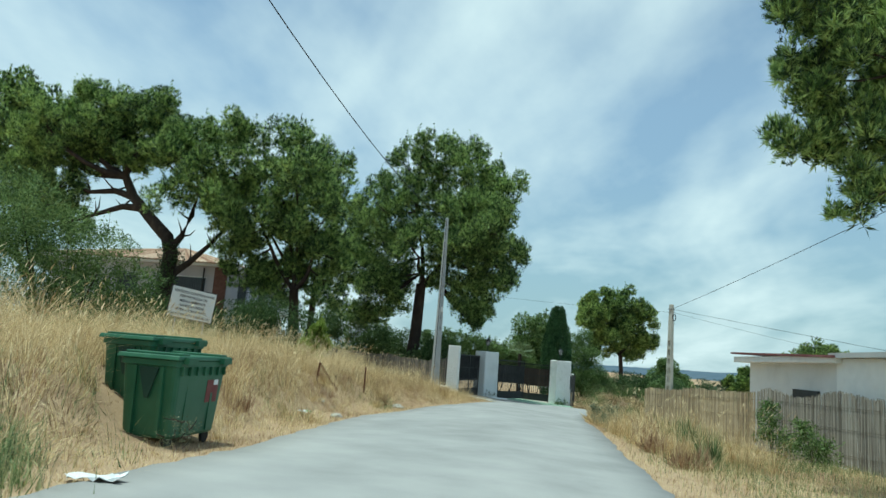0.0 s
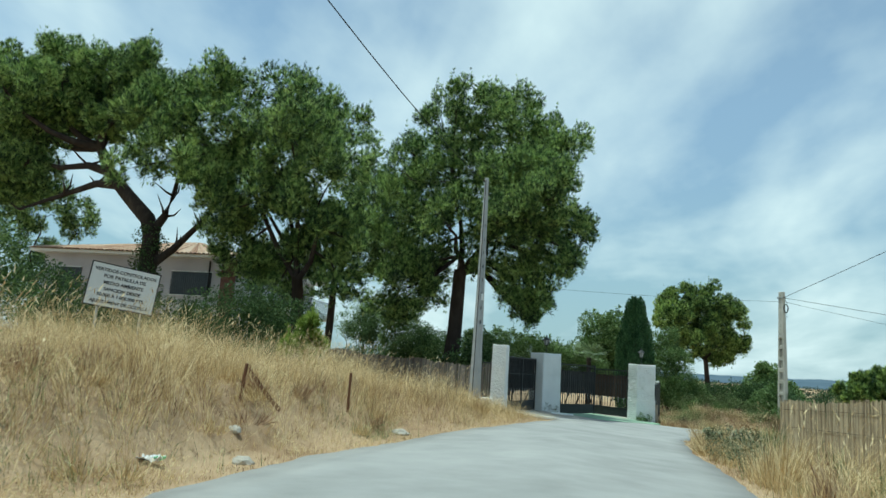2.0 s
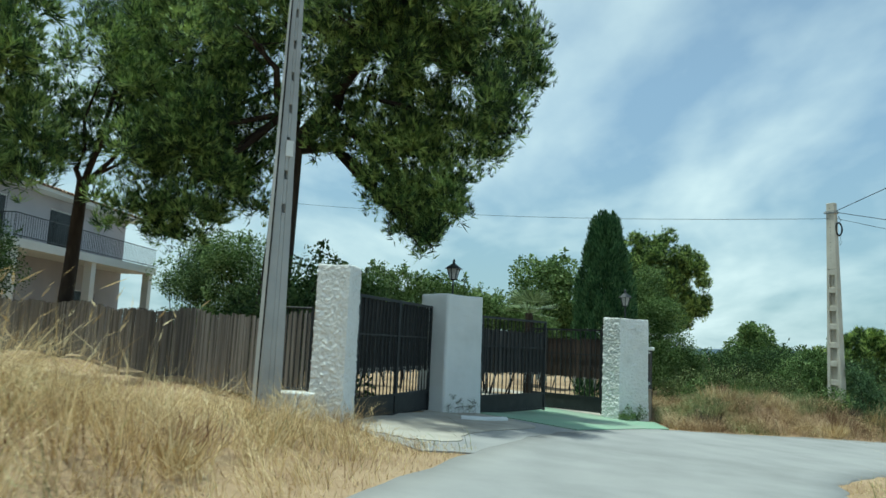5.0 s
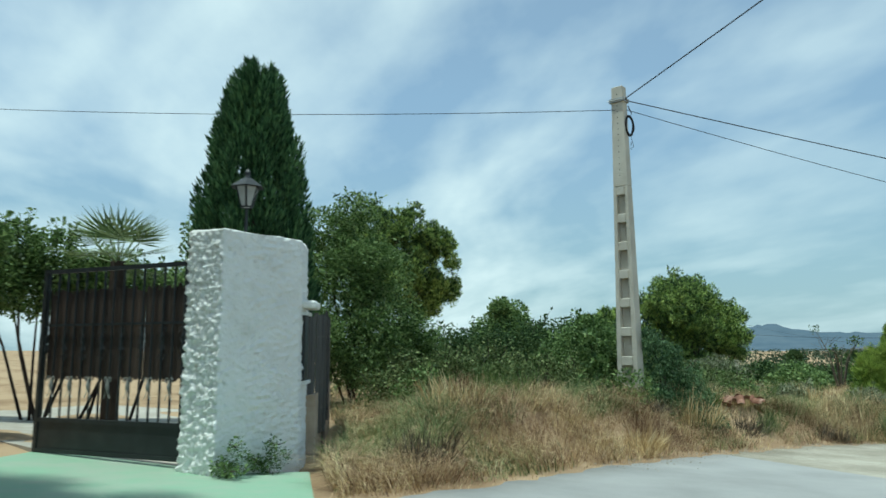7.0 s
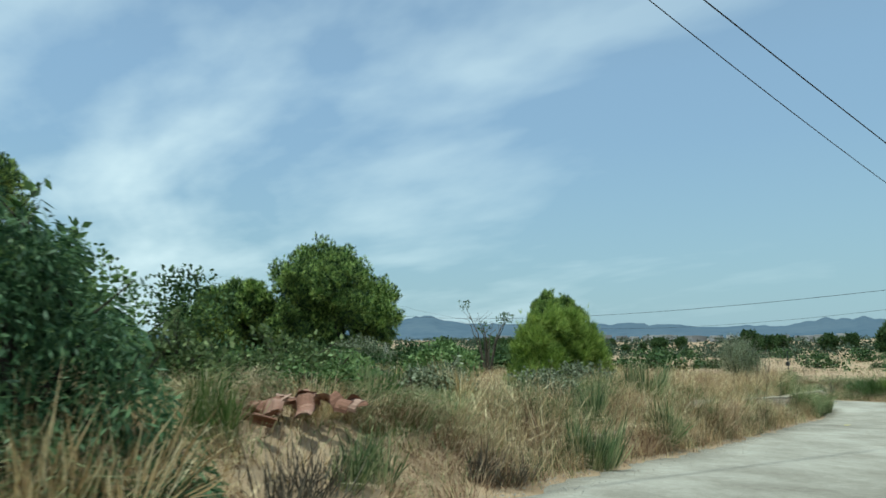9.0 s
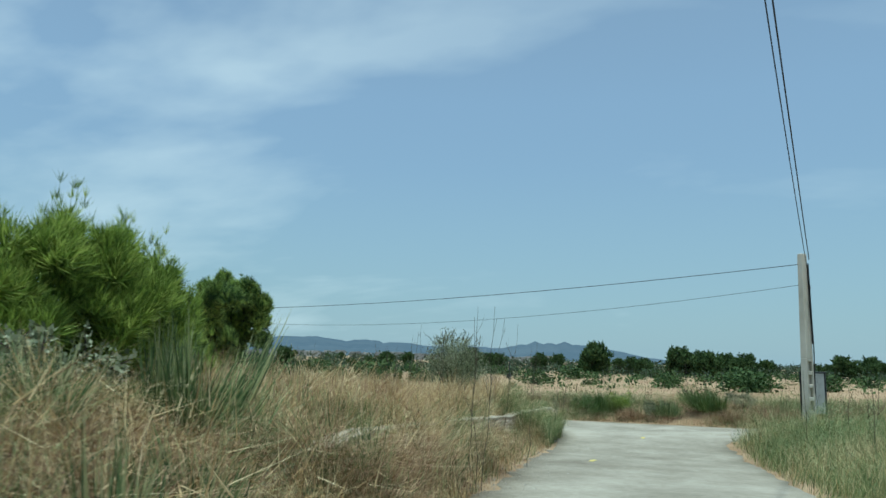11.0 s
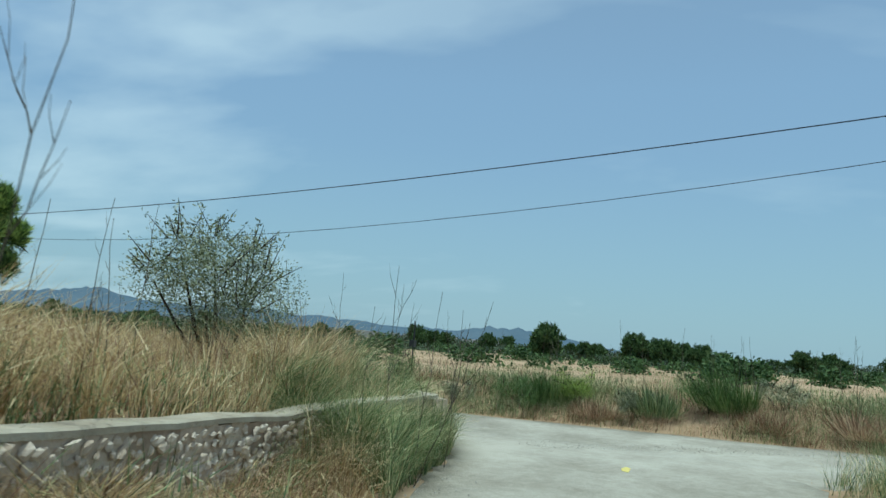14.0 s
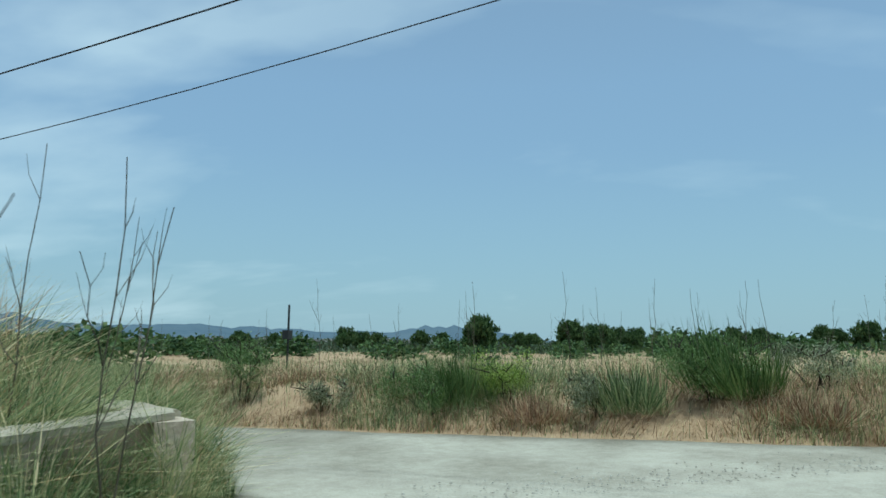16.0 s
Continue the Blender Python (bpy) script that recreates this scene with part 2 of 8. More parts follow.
M_FENCE_GREY = material("weathered_slat", [(0.075, 0.066, 0.058), (0.13, 0.115, 0.10), (0.20, 0.18, 0.16)], 12.0, 5, 0.9, 0.3, 40, stretch=(1, 1, 0.1), island=0.5, objrand=0.35)
M_REED = material("straw_reed", [(0.26, 0.20, 0.13), (0.42, 0.335, 0.215), (0.56, 0.46, 0.31)], 10.0, 4, 0.85, 0.2, 40, stretch=(1, 1, 0.08), island=0.55)
M_REED_GREY = material("weathered_reed", [(0.17, 0.15, 0.125), (0.29, 0.265, 0.225), (0.42, 0.385, 0.33)], 10.0, 4, 0.85, 0.2, 40, stretch=(1, 1, 0.08), island=0.55)
M_BIN = material("green_bin_plastic", [(0.018, 0.078, 0.036), (0.026, 0.105, 0.050), (0.045, 0.135, 0.07)], 3.0, 7, 0.45, 0.05, 30, second=0.15, spec=0.4)
M_BIN_DARK = material("faded_dark_plastic", [(0.012, 0.035, 0.025), (0.020, 0.055, 0.038), (0.035, 0.075, 0.055)], 3.0, 7, 0.5, 0.05, 30)
M_RUBBER = material("black_rubber", [(0.010, 0.010, 0.010), (0.018, 0.018, 0.018), (0.03, 0.03, 0.03)], 6.0, 4, 0.7, 0.05)
M_SIGN = material("white_enamel", [(0.62, 0.63, 0.62), (0.72, 0.73, 0.72), (0.78, 0.78, 0.77)], 2.5, 7, 0.5, 0.03, second=0.2)
M_INK = material("black_ink", [(0.02, 0.02, 0.022), (0.035, 0.035, 0.037), (0.06, 0.06, 0.06)], 20.0, 5, 0.7, 0)
M_GALV = material("galvanised_steel", [(0.30, 0.31, 0.31), (0.40, 0.41, 0.41), (0.48, 0.49, 0.49)], 6.0, 6, 0.5, 0.05, metal=0.6)
M_WIRE = material("black_cable", [(0.008, 0.008, 0.009), (0.014, 0.014, 0.015), (0.022, 0.022, 0.023)], 20.0, 2, 0.7, 0)
M_STONE = material("rubble_stone", [(0.27, 0.20, 0.14), (0.43, 0.345, 0.26), (0.53, 0.45, 0.36)], 5.0, 8, 0.95, 0.5, 25, objrand=0.35, island=0.3)
M_COPING = material("pale_mortar_coping", [(0.20, 0.165, 0.115), (0.315, 0.27, 0.20), (0.44, 0.39, 0.30)], 3.0, 8, 0.95, 0.4, 25, second=0.2)
M_CLAY = material("broken_clay", [(0.17, 0.08, 0.05), (0.27, 0.14, 0.095), (0.38, 0.24, 0.18)], 6.0, 6, 0.9, 0.4, 25, objrand=0.5)
M_GLASS_DARK = material("dark_window", [(0.02, 0.022, 0.025), (0.03, 0.033, 0.036), (0.045, 0.048, 0.05)], 2.0, 3, 0.15, 0, spec=0.5)
# distance haze is put into the hills' colour as a blue tint
M_HILL = material("wooded_hill_haze_tint", [(0.075, 0.11, 0.145), (0.095, 0.13, 0.165), (0.115, 0.15, 0.18)], 0.02, 6, 1.0, 0, spec=0.0)
M_FARWOOD = material("far_woods", [(0.03, 0.05, 0.03), (0.055, 0.08, 0.045), (0.09, 0.115, 0.07)], 0.05, 6, 0.95, 0, island=0.5)
M_YELLOW = material("yellow_road_paint", [(0.42, 0.38, 0.25), (0.60, 0.50, 0.14), (0.66, 0.56, 0.18)], 9.0, 6, 0.8, 0)
M_LITTER = material("white_plastic_film", [(0.60, 0.61, 0.60), (0.72, 0.73, 0.72), (0.80, 0.80, 0.79)], 6.0, 4, 0.4, 0.1)
M_LITTER_GREEN = material("green_print", [(0.10, 0.38, 0.16), (0.14, 0.46, 0.20), (0.2, 0.5, 0.26)], 6.0, 4, 0.4, 0)
M_RED_ROOF = material("faded_red_roof_edge", [(0.10, 0.035, 0.035), (0.17, 0.06, 0.058), (0.24, 0.12, 0.11)], 4.0, 6, 0.8, 0.1)
M_LAMPGLASS = material("dusty_lamp_glass", [(0.26, 0.26, 0.25), (0.34, 0.34, 0.33), (0.42, 0.42, 0.41)], 5.0, 4, 0.3, 0)
M_TOWN = material("pale_town_walls", [(0.24, 0.24, 0.24), (0.32, 0.32, 0.32), (0.42, 0.42, 0.42)], 0.2, 3, 0.9, 0, island=0.6)
M_STRIPE = material("dark_red_print", [(0.12, 0.03, 0.03), (0.17, 0.05, 0.045), (0.2, 0.08, 0.07)], 8.0, 4, 0.7, 0)

# ---- mesh helpers ----


class Build:
    """Collects vertices and faces of one mesh."""

    def __init__(self):
        self.v, self.f = [], []

    def add(self, verts, faces):
        k = len(self.v)
        self.v.extend(tuple(p) for p in verts)
        self.f.extend(tuple(i + k for i in q) for q in faces)

    def box(self, centre, size, m=None, taper=1.0, taper_y=None):
        """A box of a size about its centre; taper narrows the top."""
        ty = taper if taper_y is None else taper_y
        c, s = Vector(centre), Vector(size) / 2
        vs = []
        for z, kx, ky in ((-1, 1, 1), (1, taper, ty)):
            for x, y in ((-1, -1), (1, -1), (1, 1), (-1, 1)):
                vs.append(Vector((x * s.x * kx, y * s.y * ky, z * s.z)))
        if m is not None:
            vs = [m @ p for p in vs]
        self.add([p + c for p in vs], [(3, 2, 1, 0), (4, 5, 6, 7), (0, 1, 5, 4), (1, 2, 6, 5), (2, 3, 7, 6), (3, 0, 4, 7)])

    def tube(self, pts, radii, n=7, cap=True):
        """A tube along points, with a radius at each."""
        pts = [Vector(p) for p in pts]
        rings = []
        for i, p in enumerate(pts):
            d = (pts[min(i + 1, len(pts) - 1)] - pts[max(i - 1, 0)])
            d = d.normalized() if d.length else Vector((0, 0, 1))
            ref = Vector((0, 0, 1)) if abs(d.z) < 0.9 else Vector((1, 0, 0))
            a = d.cross(ref).normalized()
            b = d.cross(a)
            r = radii[i] if hasattr(radii, "__len__") else radii
            rings.append([p + (a * math.cos(q) + b * math.sin(q)) * r for q in (2 * math.pi * j / n for j in range(n))])
        fs = [(i * n + j, i * n + (j + 1) % n, (i + 1) * n + (j + 1) % n, (i + 1) * n + j) for i in range(len(pts) - 1) for j in range(n)]
        if cap:
            fs += [tuple(range(n)), tuple(range((len(pts) - 1) * n, len(pts) * n))[::-1]]
        self.add([p for r in rings for p in r], fs)

    def mesh(self, name, mat, smooth=False):
        me = bpy.data.meshes.new(name)
        me.from_pydata(self.v, [], self.f)
        me.materials.append(mat)
        if smooth:
            me.polygons.foreach_set("use_smooth", [True] * len(me.polygons))
        me.update()
        return me


def soup(name, verts, faces, mat):
    """A mesh from arrays of vertices and of faces with one number of corners."""
    verts, faces = np.asarray(verts, np.float32), np.asarray(faces, np.int32)
    k = faces.shape[1]
    me = bpy.data.meshes.new(name)
    me.vertices.add(len(verts))
    me.vertices.foreach_set("co", verts.ravel())
    me.loops.add(faces.size)
    me.loops.foreach_set("vertex_index", faces.ravel())
    me.polygons.add(len(faces))
    me.polygons.foreach_set("loop_start", np.arange(0, faces.size, k, dtype=np.int32))
    me.materials.append(mat)
    me.update(calc_edges=True)
    return me


def thing(name, at, label, category, group="", kind="", turn=0.0):
    """The empty at the base of a thing, which parents its parts."""
    ob = new(name)
    ob.empty_display_size = 0.2
    ob.matrix_world = pose(*at, 0, 0, turn)
    return tagged(ob, label, category, group, kind)


def part(name, data, mat=None, parent=None, label="", smooth=False):
    """Links a mesh (or what a Build has collected) under a thing or a part."""
    me = data.mesh(name, mat, smooth) if isinstance(data, Build) else data
    ob = new(name, me)
    ob.parent = parent
    return tagged(ob, label)


def bevel(ob, width, segments=2):
    m = ob.modifiers.new("edges", "BEVEL")
    m.width, m.segments, m.limit_method = width, segments, "ANGLE"
    return ob


# ---- lie of the land ----
# edges of the lane up to the bend and on to the crossing
LEFT = [(1.0, -60), (1.0, 0), (0.85, 6), (0.74, 11), (0.60, 16), (0.52, 20.5), (1.55, 26), (2.75, 29.2), (3.5, 32.0), (4.3, 35.0), (5.4, 38.5), (6.9, 41.3), (8.6, 43.2),
        (11.0, 44.6), (13.3, 46.3), (16.6, 48.2), (20.9, 50.4), (24.5, 51.4), (28.5, 52.1), (33.0, 53.2), (37.0, 54.2), (40.0, 54.9), (44.0, 55.8), (46.8, 56.4), (48.4, 57.2), (49.3, 58.4), (49.6, 60.0), (49.6, 130)]
RIGHT = [(6.0, -60), (6.1, 0), (6.4, 9), (6.75, 15), (7.2, 20), (7.5, 24), (7.6, 28), (8.2, 33), (9.4, 36.2), (11.4, 38.6), (14.2, 41.2), (17.6, 43.5), (22.5, 45.9), (27.0, 47.4), (32.2, 48.9), (37, 49.8), (41, 50.6),
         (45, 51.4), (48.0, 51.9), (49.3, 51.2), (49.6, 49.5), (49.6, -60)]
EAST = [(52.7, -60), (52.6, 45), (52.5, 51.5), (52.6, 56), (52.8, 60), (52.9, 130)]
ROAD = np.array(LEFT + EAST[::-1] + RIGHT[::-1], float)


def soft(v, a, k):
    return np.where(v < a, v, a + (v - a) * k)


def step(v, a, b):
    t = np.clip((v - a) / (b - a), 0, 1)
    return t * t * (3 - 2 * t)


def to_line(x, y, line):
    """Distance from points to a polyline."""
    best = np.full(np.shape(x), 1e9)
    for (ax, ay), (bx, by) in zip(line[:-1], line[1:]):
        dx, dy = bx - ax, by - ay
        t = np.clip(((x - ax) * dx + (y - ay) * dy) / (dx * dx + dy * dy), 0, 1)
        best = np.minimum(best, np.hypot(x - ax - t * dx, y - ay - t * dy))
    return best


def inside(x, y, poly):
    res = np.zeros(np.shape(x), bool)
    px, py = poly[:, 0], poly[:, 1]
    for i in range(len(poly)):
        x0, y0, x1, y1 = px[i - 1], py[i - 1], px[i], py[i]
        if y0 != y1:
            res ^= ((y0 > y) != (y1 > y)) & (x < (x1 - x0) * (y - y0) / (y1 - y0) + x0)
    return res


def plane(x, y):
    xe, ye = soft(x, 43, 0.06), soft(y, 66, 0.1)
    xe, ye = -soft(-xe, 20, 0.2), -soft(-ye, 30, 0.2)
    # the first stretch of the lane lies level, cut into the slope on its uphill side
    cut_in = np.interp(y, [0, 6, 10, 17, 22, 25, 29, 33, 36], [0, 0.10, 0.27, 0.39, 0.49, 0.49, 0.28, 0.10, 0])
    return 1.218 - 0.0572 * xe - 0.02305 * ye - cut_in * np.clip((4.2 - x) / 4.5, 0, 1) * step(x, -1.3, -0.35)


def ground_z(x, y):
    """Height of the ground: a gently tilted slope with banks beside the lanes."""
    x, y = np.asarray(x, float), np.asarray(y, float)
    z = plane(x, y)
    near = (x > -60) & (x < 110) & (y > -40) & (y < 130)
    if not near.any():
        return z
    out = ~inside(x, y, ROAD)
    dl, dr, de = to_line(x, y, LEFT), to_line(x, y, RIGHT), to_line(x, y, EAST)
    is_e = (de < dl) & (de < dr)
    is_l = ~is_e & (dl <= dr)
    is_r = ~is_e & ~is_l
    bank_a = 0.55 * step(dl, 0.55, 2.5) * (1 - step(y, 29, 37.5))
    walled = step(x, 29, 32)
    bank_b = (0.85 * step(dl, 0.3, 2.2) * (1 - walled) + (0.18 * step(dl, 0.2, 0.9) + 0.60 * step(dl, 1.25, 1.7)) * walled) * step(x, 8.8, 12.5) * step(y, 44, 48)
    bank_r = 0.35 * step(dr, 0.3, 2.5) * step(x, 18, 30)
    bank_e = 0.55 * step(de, 0.2, 2.0)
    bumps = 0.09 * np.sin(x * 1.7 + 1.3 * np.sin(y * 0.9)) * np.sin(y * 1.45 + 0.8 * np.sin(x * 1.1)) * step(np.minimum(np.minimum(dl, dr), de), 0.4, 2.5)
    h = np.where(is_l, bank_a + bank_b, np.where(is_r, bank_r, bank_e)) + bumps
    keep = 1 - (1 - step(to_line(x, y, [(2, 37), (4.5, 44), (8, 46)]), 1.0, 2.5)) * 1.0
    far = 1 - step(np.hypot(x - 25, y - 40), 80, 110)
    return z + np.where(out & near, h * keep * np.where(is_e, 1, far), 0)


def gz(x, y):
    return float(ground_z(np.array([x]), np.array([y]))[0])


def grid_axis(a, b, fine, limit):
    v = list(np.arange(a, b, fine))
    s, p = fine, v[-1]
    while p < limit:
        s *= 1.25
        p += s
        v.append(p)
    s, p, lo = fine, v[0], []
    while p > -limit:
        s *= 1.25
        p -= s
        lo.append(p)
    return np.array(lo[::-1] + v)


xs, ys = grid_axis(-18, 70, 0.45, 4600), grid_axis(-4, 80, 0.45, 4600)
gx, gy = np.meshgrid(xs, ys)
gzz = ground_z(gx.ravel(), gy.ravel())
nx, ny = len(xs), len(ys)
idx = np.arange(nx * ny).reshape(ny, nx)
quads = np.stack([idx[:-1, :-1], idx[:-1, 1:], idx[1:, 1:], idx[1:, :-1]], -1).reshape(-1, 4)
me = soup("ground", np.stack([gx.ravel(), gy.ravel(), gzz], 1), quads, M_SOIL)
me.polygons.foreach_set("use_smooth", [True] * len(me.polygons))
tagged(new("ground", me), "dry tan soil with stubble and banks", "ground", kind="structure")



def ribbon(name, left, right, n, lift, mat, label, category, cols=8, ragged=0.0):
    """A sheet between two edge lines, laid a little above the ground."""
    rnd = random.Random(5)

    def along(line):
        seg = [0.0]
        for a, b in zip(line[:-1], line[1:]):
            seg.append(seg[-1] + math.dist(a, b))
        res = []
        for i in range(n + 1):
            s = seg[-1] * i / n
            k = max(j for j in range(len(seg)) if seg[j] <= s + 1e-9)
            k = min(k, len(line) - 2)
            t = (s - seg[k]) / (seg[k + 1] - seg[k])
            res.append((line[k][0] + (line[k + 1][0] - line[k][0]) * t, line[k][1] + (line[k + 1][1] - line[k][1]) * t))
        return res

    L, R = along(left), along(right)
    vs, fs = [], []
    for i in range(n + 1):
        w = math.dist(L[i], R[i])
        for j in range(cols + 1):
            t = j / cols
            if j in (0, cols):
                t += rnd.uniform(-ragged, ragged) / w
            x, y = L[i][0] + (R[i][0] - L[i][0]) * t, L[i][1] + (R[i][1] - L[i][1]) * t
            vs.append((x, y, float(plane(np.array(x), np.array(y))) + lift))
    for i in range(n):
        for j in range(cols):
            a = i * (cols + 1) + j
            fs.append((a, a + 1, a + cols + 2, a + cols + 1))
    k = len(vs)
    for i in range(n + 1):
        for j in (0, cols):
            x, y, z = vs[i * (cols + 1) + j]
            vs.append((x, y, z - 0.10))
    for i in range(n):
        a, c = i * (cols + 1), (i + 1) * (cols + 1)
        fs.append((a, c, k + 2 * i + 2, k + 2 * i))
        fs.append((c + cols, a + cols, k + 2 * i + 1, k + 2 * i + 3))
    return tagged(new(name, soup(name, vs, [q[::-1] for q in fs], mat)), label, category, kind="structure")


ia, ib = LEFT.index((16.6, 48.2)), LEFT.index((48.4, 57.2))
ja, jb = RIGHT.index((17.6, 43.5)), RIGHT.index((48.0, 51.9))
ribbon("road", LEFT[:13], RIGHT[:10], 260, 0.030, M_ASPHALT, "smooth sun-bleached grey asphalt lane", "road", ragged=0.07)
ribbon("road", LEFT[12:ia + 1], RIGHT[9:ja + 1], 40, 0.026, M_ASPHALT, "grey asphalt bend dusted with sand", "road", ragged=0.09)
ribbon("road", LEFT[ia:ib + 1], RIGHT[ja:jb + 1], 110, 0.020, M_TRACK, "pale dusty worn lane with loose grit", "road", ragged=0.14)
ribbon("road", [(49.6, -60), (49.6, 49.5), (47.6, 51.4), (47.6, 57.0), (48.9, 57.8), (49.5, 60.0), (49.6, 130)], [(52.7, -60), (52.6, 49.5), (52.5, 51.4), (52.65, 57.2), (52.75, 58.2), (52.8, 60.0), (52.9, 130)], 150, 0.014, M_TRACK, "pale dusty crossing track with loose grit", "road", ragged=0.13)


def patch(name, outline, lift, mat, label, category="pavement", ragged=0.0):
    if ragged:
        fine = []
        for a, c in zip(outline, outline[1:] + outline[:1]):
            k = max(1, int(math.dist(a, c) / 0.12))
            for i in range(k):
                q = Vector((a[0] + (c[0] - a[0]) * i / k, a[1] + (c[1] - a[1]) * i / k, 0))
                d = noise.noise_vector(q * 1.1) * 1.6 + noise.noise_vector(q * 4.3) * 0.6
                fine.append((q.x + d.x * ragged, q.y + d.y * ragged))
        outline = fine
    vs = [(x, y, float(plane(np.array(x), np.array(y))) + lift) for x, y in outline]
    b = Build()
    n = len(vs)
    b.add(vs + [(x, y, z - 0.12) for x, y, z in vs], [tuple(range(n))] + [(i, (i + 1) % n, n + (i + 1) % n, n + i) for i in range(n)])
    me = b.mesh(name, mat)
    bm = bmesh.new()
    bm.from_mesh(me)
    bmesh.ops.triangulate(bm, faces=bm.faces)
    bm.normal_update()
    bmesh.ops.recalc_face_normals(bm, faces=bm.faces)
    bm.to_mesh(me)
    bm.free()
    return tagged(new(name, me), label, category, kind="structure")


patch("road", [(2.3, 36.9), (3.0, 35.6), (3.7, 34.9), (4.6, 35.3), (5.6, 38.2), (7.0, 41.0), (6.0, 41.8), (4.4, 41.8), (3.4, 40.8)], 0.024, M_ASPHALT, "grey asphalt widening before the gates", ragged=0.10)
patch("pavement", [(2.2, 37.1), (2.8, 36.2), (3.3, 35.7), (3.9, 36.0), (4.3, 37.4), (4.9, 38.6), (5.5, 39.9), (5.0, 41.2), (4.2, 42.0), (3.2, 41.2)], 0.038, M_CONCRETE, "pale dusty concrete apron before the gates", ragged=0.16)
patch("pavement", [(4.3, 41.9), (5.3, 41.2), (6.3, 40.3), (7.1, 41.3), (8.0, 42.5), (8.9, 43.5), (9.0, 45.4), (8.0, 45.2), (7.7, 45.6), (5.8, 47.3), (4.9, 44.2)], 0.044, M_GREENPAINT, "worn green painted concrete before the gate")
patch("pavement", [(5.8, 47.2), (7.7, 45.6), (9.0, 48.0), (8.0, 56.0), (4.5, 58.0), (2.0, 52.0)], 0.030, M_CONCRETE, "pale concrete drive behind the gate")

# ---- vegetation kit ----


BARE = np.array([(2.2, 37.4), (2.9, 35.9), (4.6, 35.6), (9.1, 43.4), (9.2, 46.2), (9.9, 50), (9.5, 60), (-2, 60), (-4, 44), (1.5, 38)], float)


def edge_distance(xy):
    x, y = xy[:, 0], xy[:, 1]
    return to_line(x, y, LEFT), to_line(x, y, RIGHT), to_line(x, y, EAST)


def off_road(xy, margin=0.12):
    x, y = xy[:, 0], xy[:, 1]
    d = np.minimum.reduce(edge_distance(xy))
    return ~inside(x, y, ROAD) & (d > margin) & ~inside(x, y, BARE)


def blades(name, xy, height, width, mat, label, category, seed=1, lean=0.35, z=None, droop=0.25, tuss=0.0, gather=0.75):
    """Grass as one mesh of separate bent blades; tuss gathers them into tussocks of that pitch, fanning outwards."""
    rng = np.random.default_rng(seed)
    n = len(xy)
    h = height if np.ndim(height) else np.full(n, height)
    h = h * rng.uniform(0.35, 1.2, n)
    w = width * rng.uniform(0.7, 1.3, n)
    a, b = rng.uniform(0, 2 * np.pi, n), rng.uniform(0, 2 * np.pi, n)
    l = lean * np.abs(rng.normal(0, 0.75, n)) * np.where(rng.uniform(0, 1, n) < 0.12, 2.4, 1.0)
    if tuss:
        turn = np.array([[0.83, -0.56], [0.56, 0.83]])
        u = xy @ turn / tuss
        cell = np.floor(u + 0.3 * np.sin(u[:, ::-1] * 1.7))
        dice = [np.modf(np.abs(np.sin(cell[:, 0] * k1 + cell[:, 1] * k2 + seed) * 43758.5453))[0] for k1, k2 in ((12.99, 78.23), (39.35, 11.13), (73.16, 52.24))]
        centre = (cell + np.stack([0.2 + 0.6 * dice[0], 0.2 + 0.6 * dice[1]], 1)) * tuss @ turn.T
        off = xy - centre
        moved_to = centre + off * gather
        ok = off_road(moved_to, 0.05)
        xy = np.where(ok[:, None], moved_to, xy)
        b = np.arctan2(off[:, 1], off[:, 0]) + rng.normal(0, 0.6, n)
        l = l * 0.6 + lean * 0.9 * np.hypot(off[:, 0], off[:, 1]) / tuss
        h = h * (0.55 + 0.75 * dice[2])
    base = np.stack([xy[:, 0], xy[:, 1], (ground_z(xy[:, 0], xy[:, 1]) if z is None else z) - 0.03], 1)
    side = np.stack([np.cos(a), np.sin(a), np.zeros(n)], 1) * w[:, None]
    l = np.minimum(l, np.maximum(0.9, 0.5 / np.maximum(h, 0.05)))
    tilt = np.stack([np.cos(b) * l, np.sin(b) * l, np.zeros(n)], 1) * h[:, None]
    up = np.zeros((n, 3))
    up[:, 2] = h
    mid = base + tilt * 0.4 + up * 0.55
    tip = base + tilt * (1 + droop) + up * np.clip(1 - 0.45 * l, 0.35, 1)[:, None]
    if float(np.mean(h)) < 0.16:
        v, f = np.stack([base - side, base + side, tip], 1).reshape(-1, 3), np.arange(3 * n).reshape(-1, 3)
    else:
        v = np.stack([base - side, base + side, mid + side * 0.7, mid - side * 0.7, tip], 1).reshape(-1, 3)
        k = (np.arange(n) * 5)[:, None]
        f = np.concatenate([k + [0, 1, 2], k + [3, 2, 4]])
    return tagged(new(name, soup(name, v, f, mat)), label, category, kind="stuff")


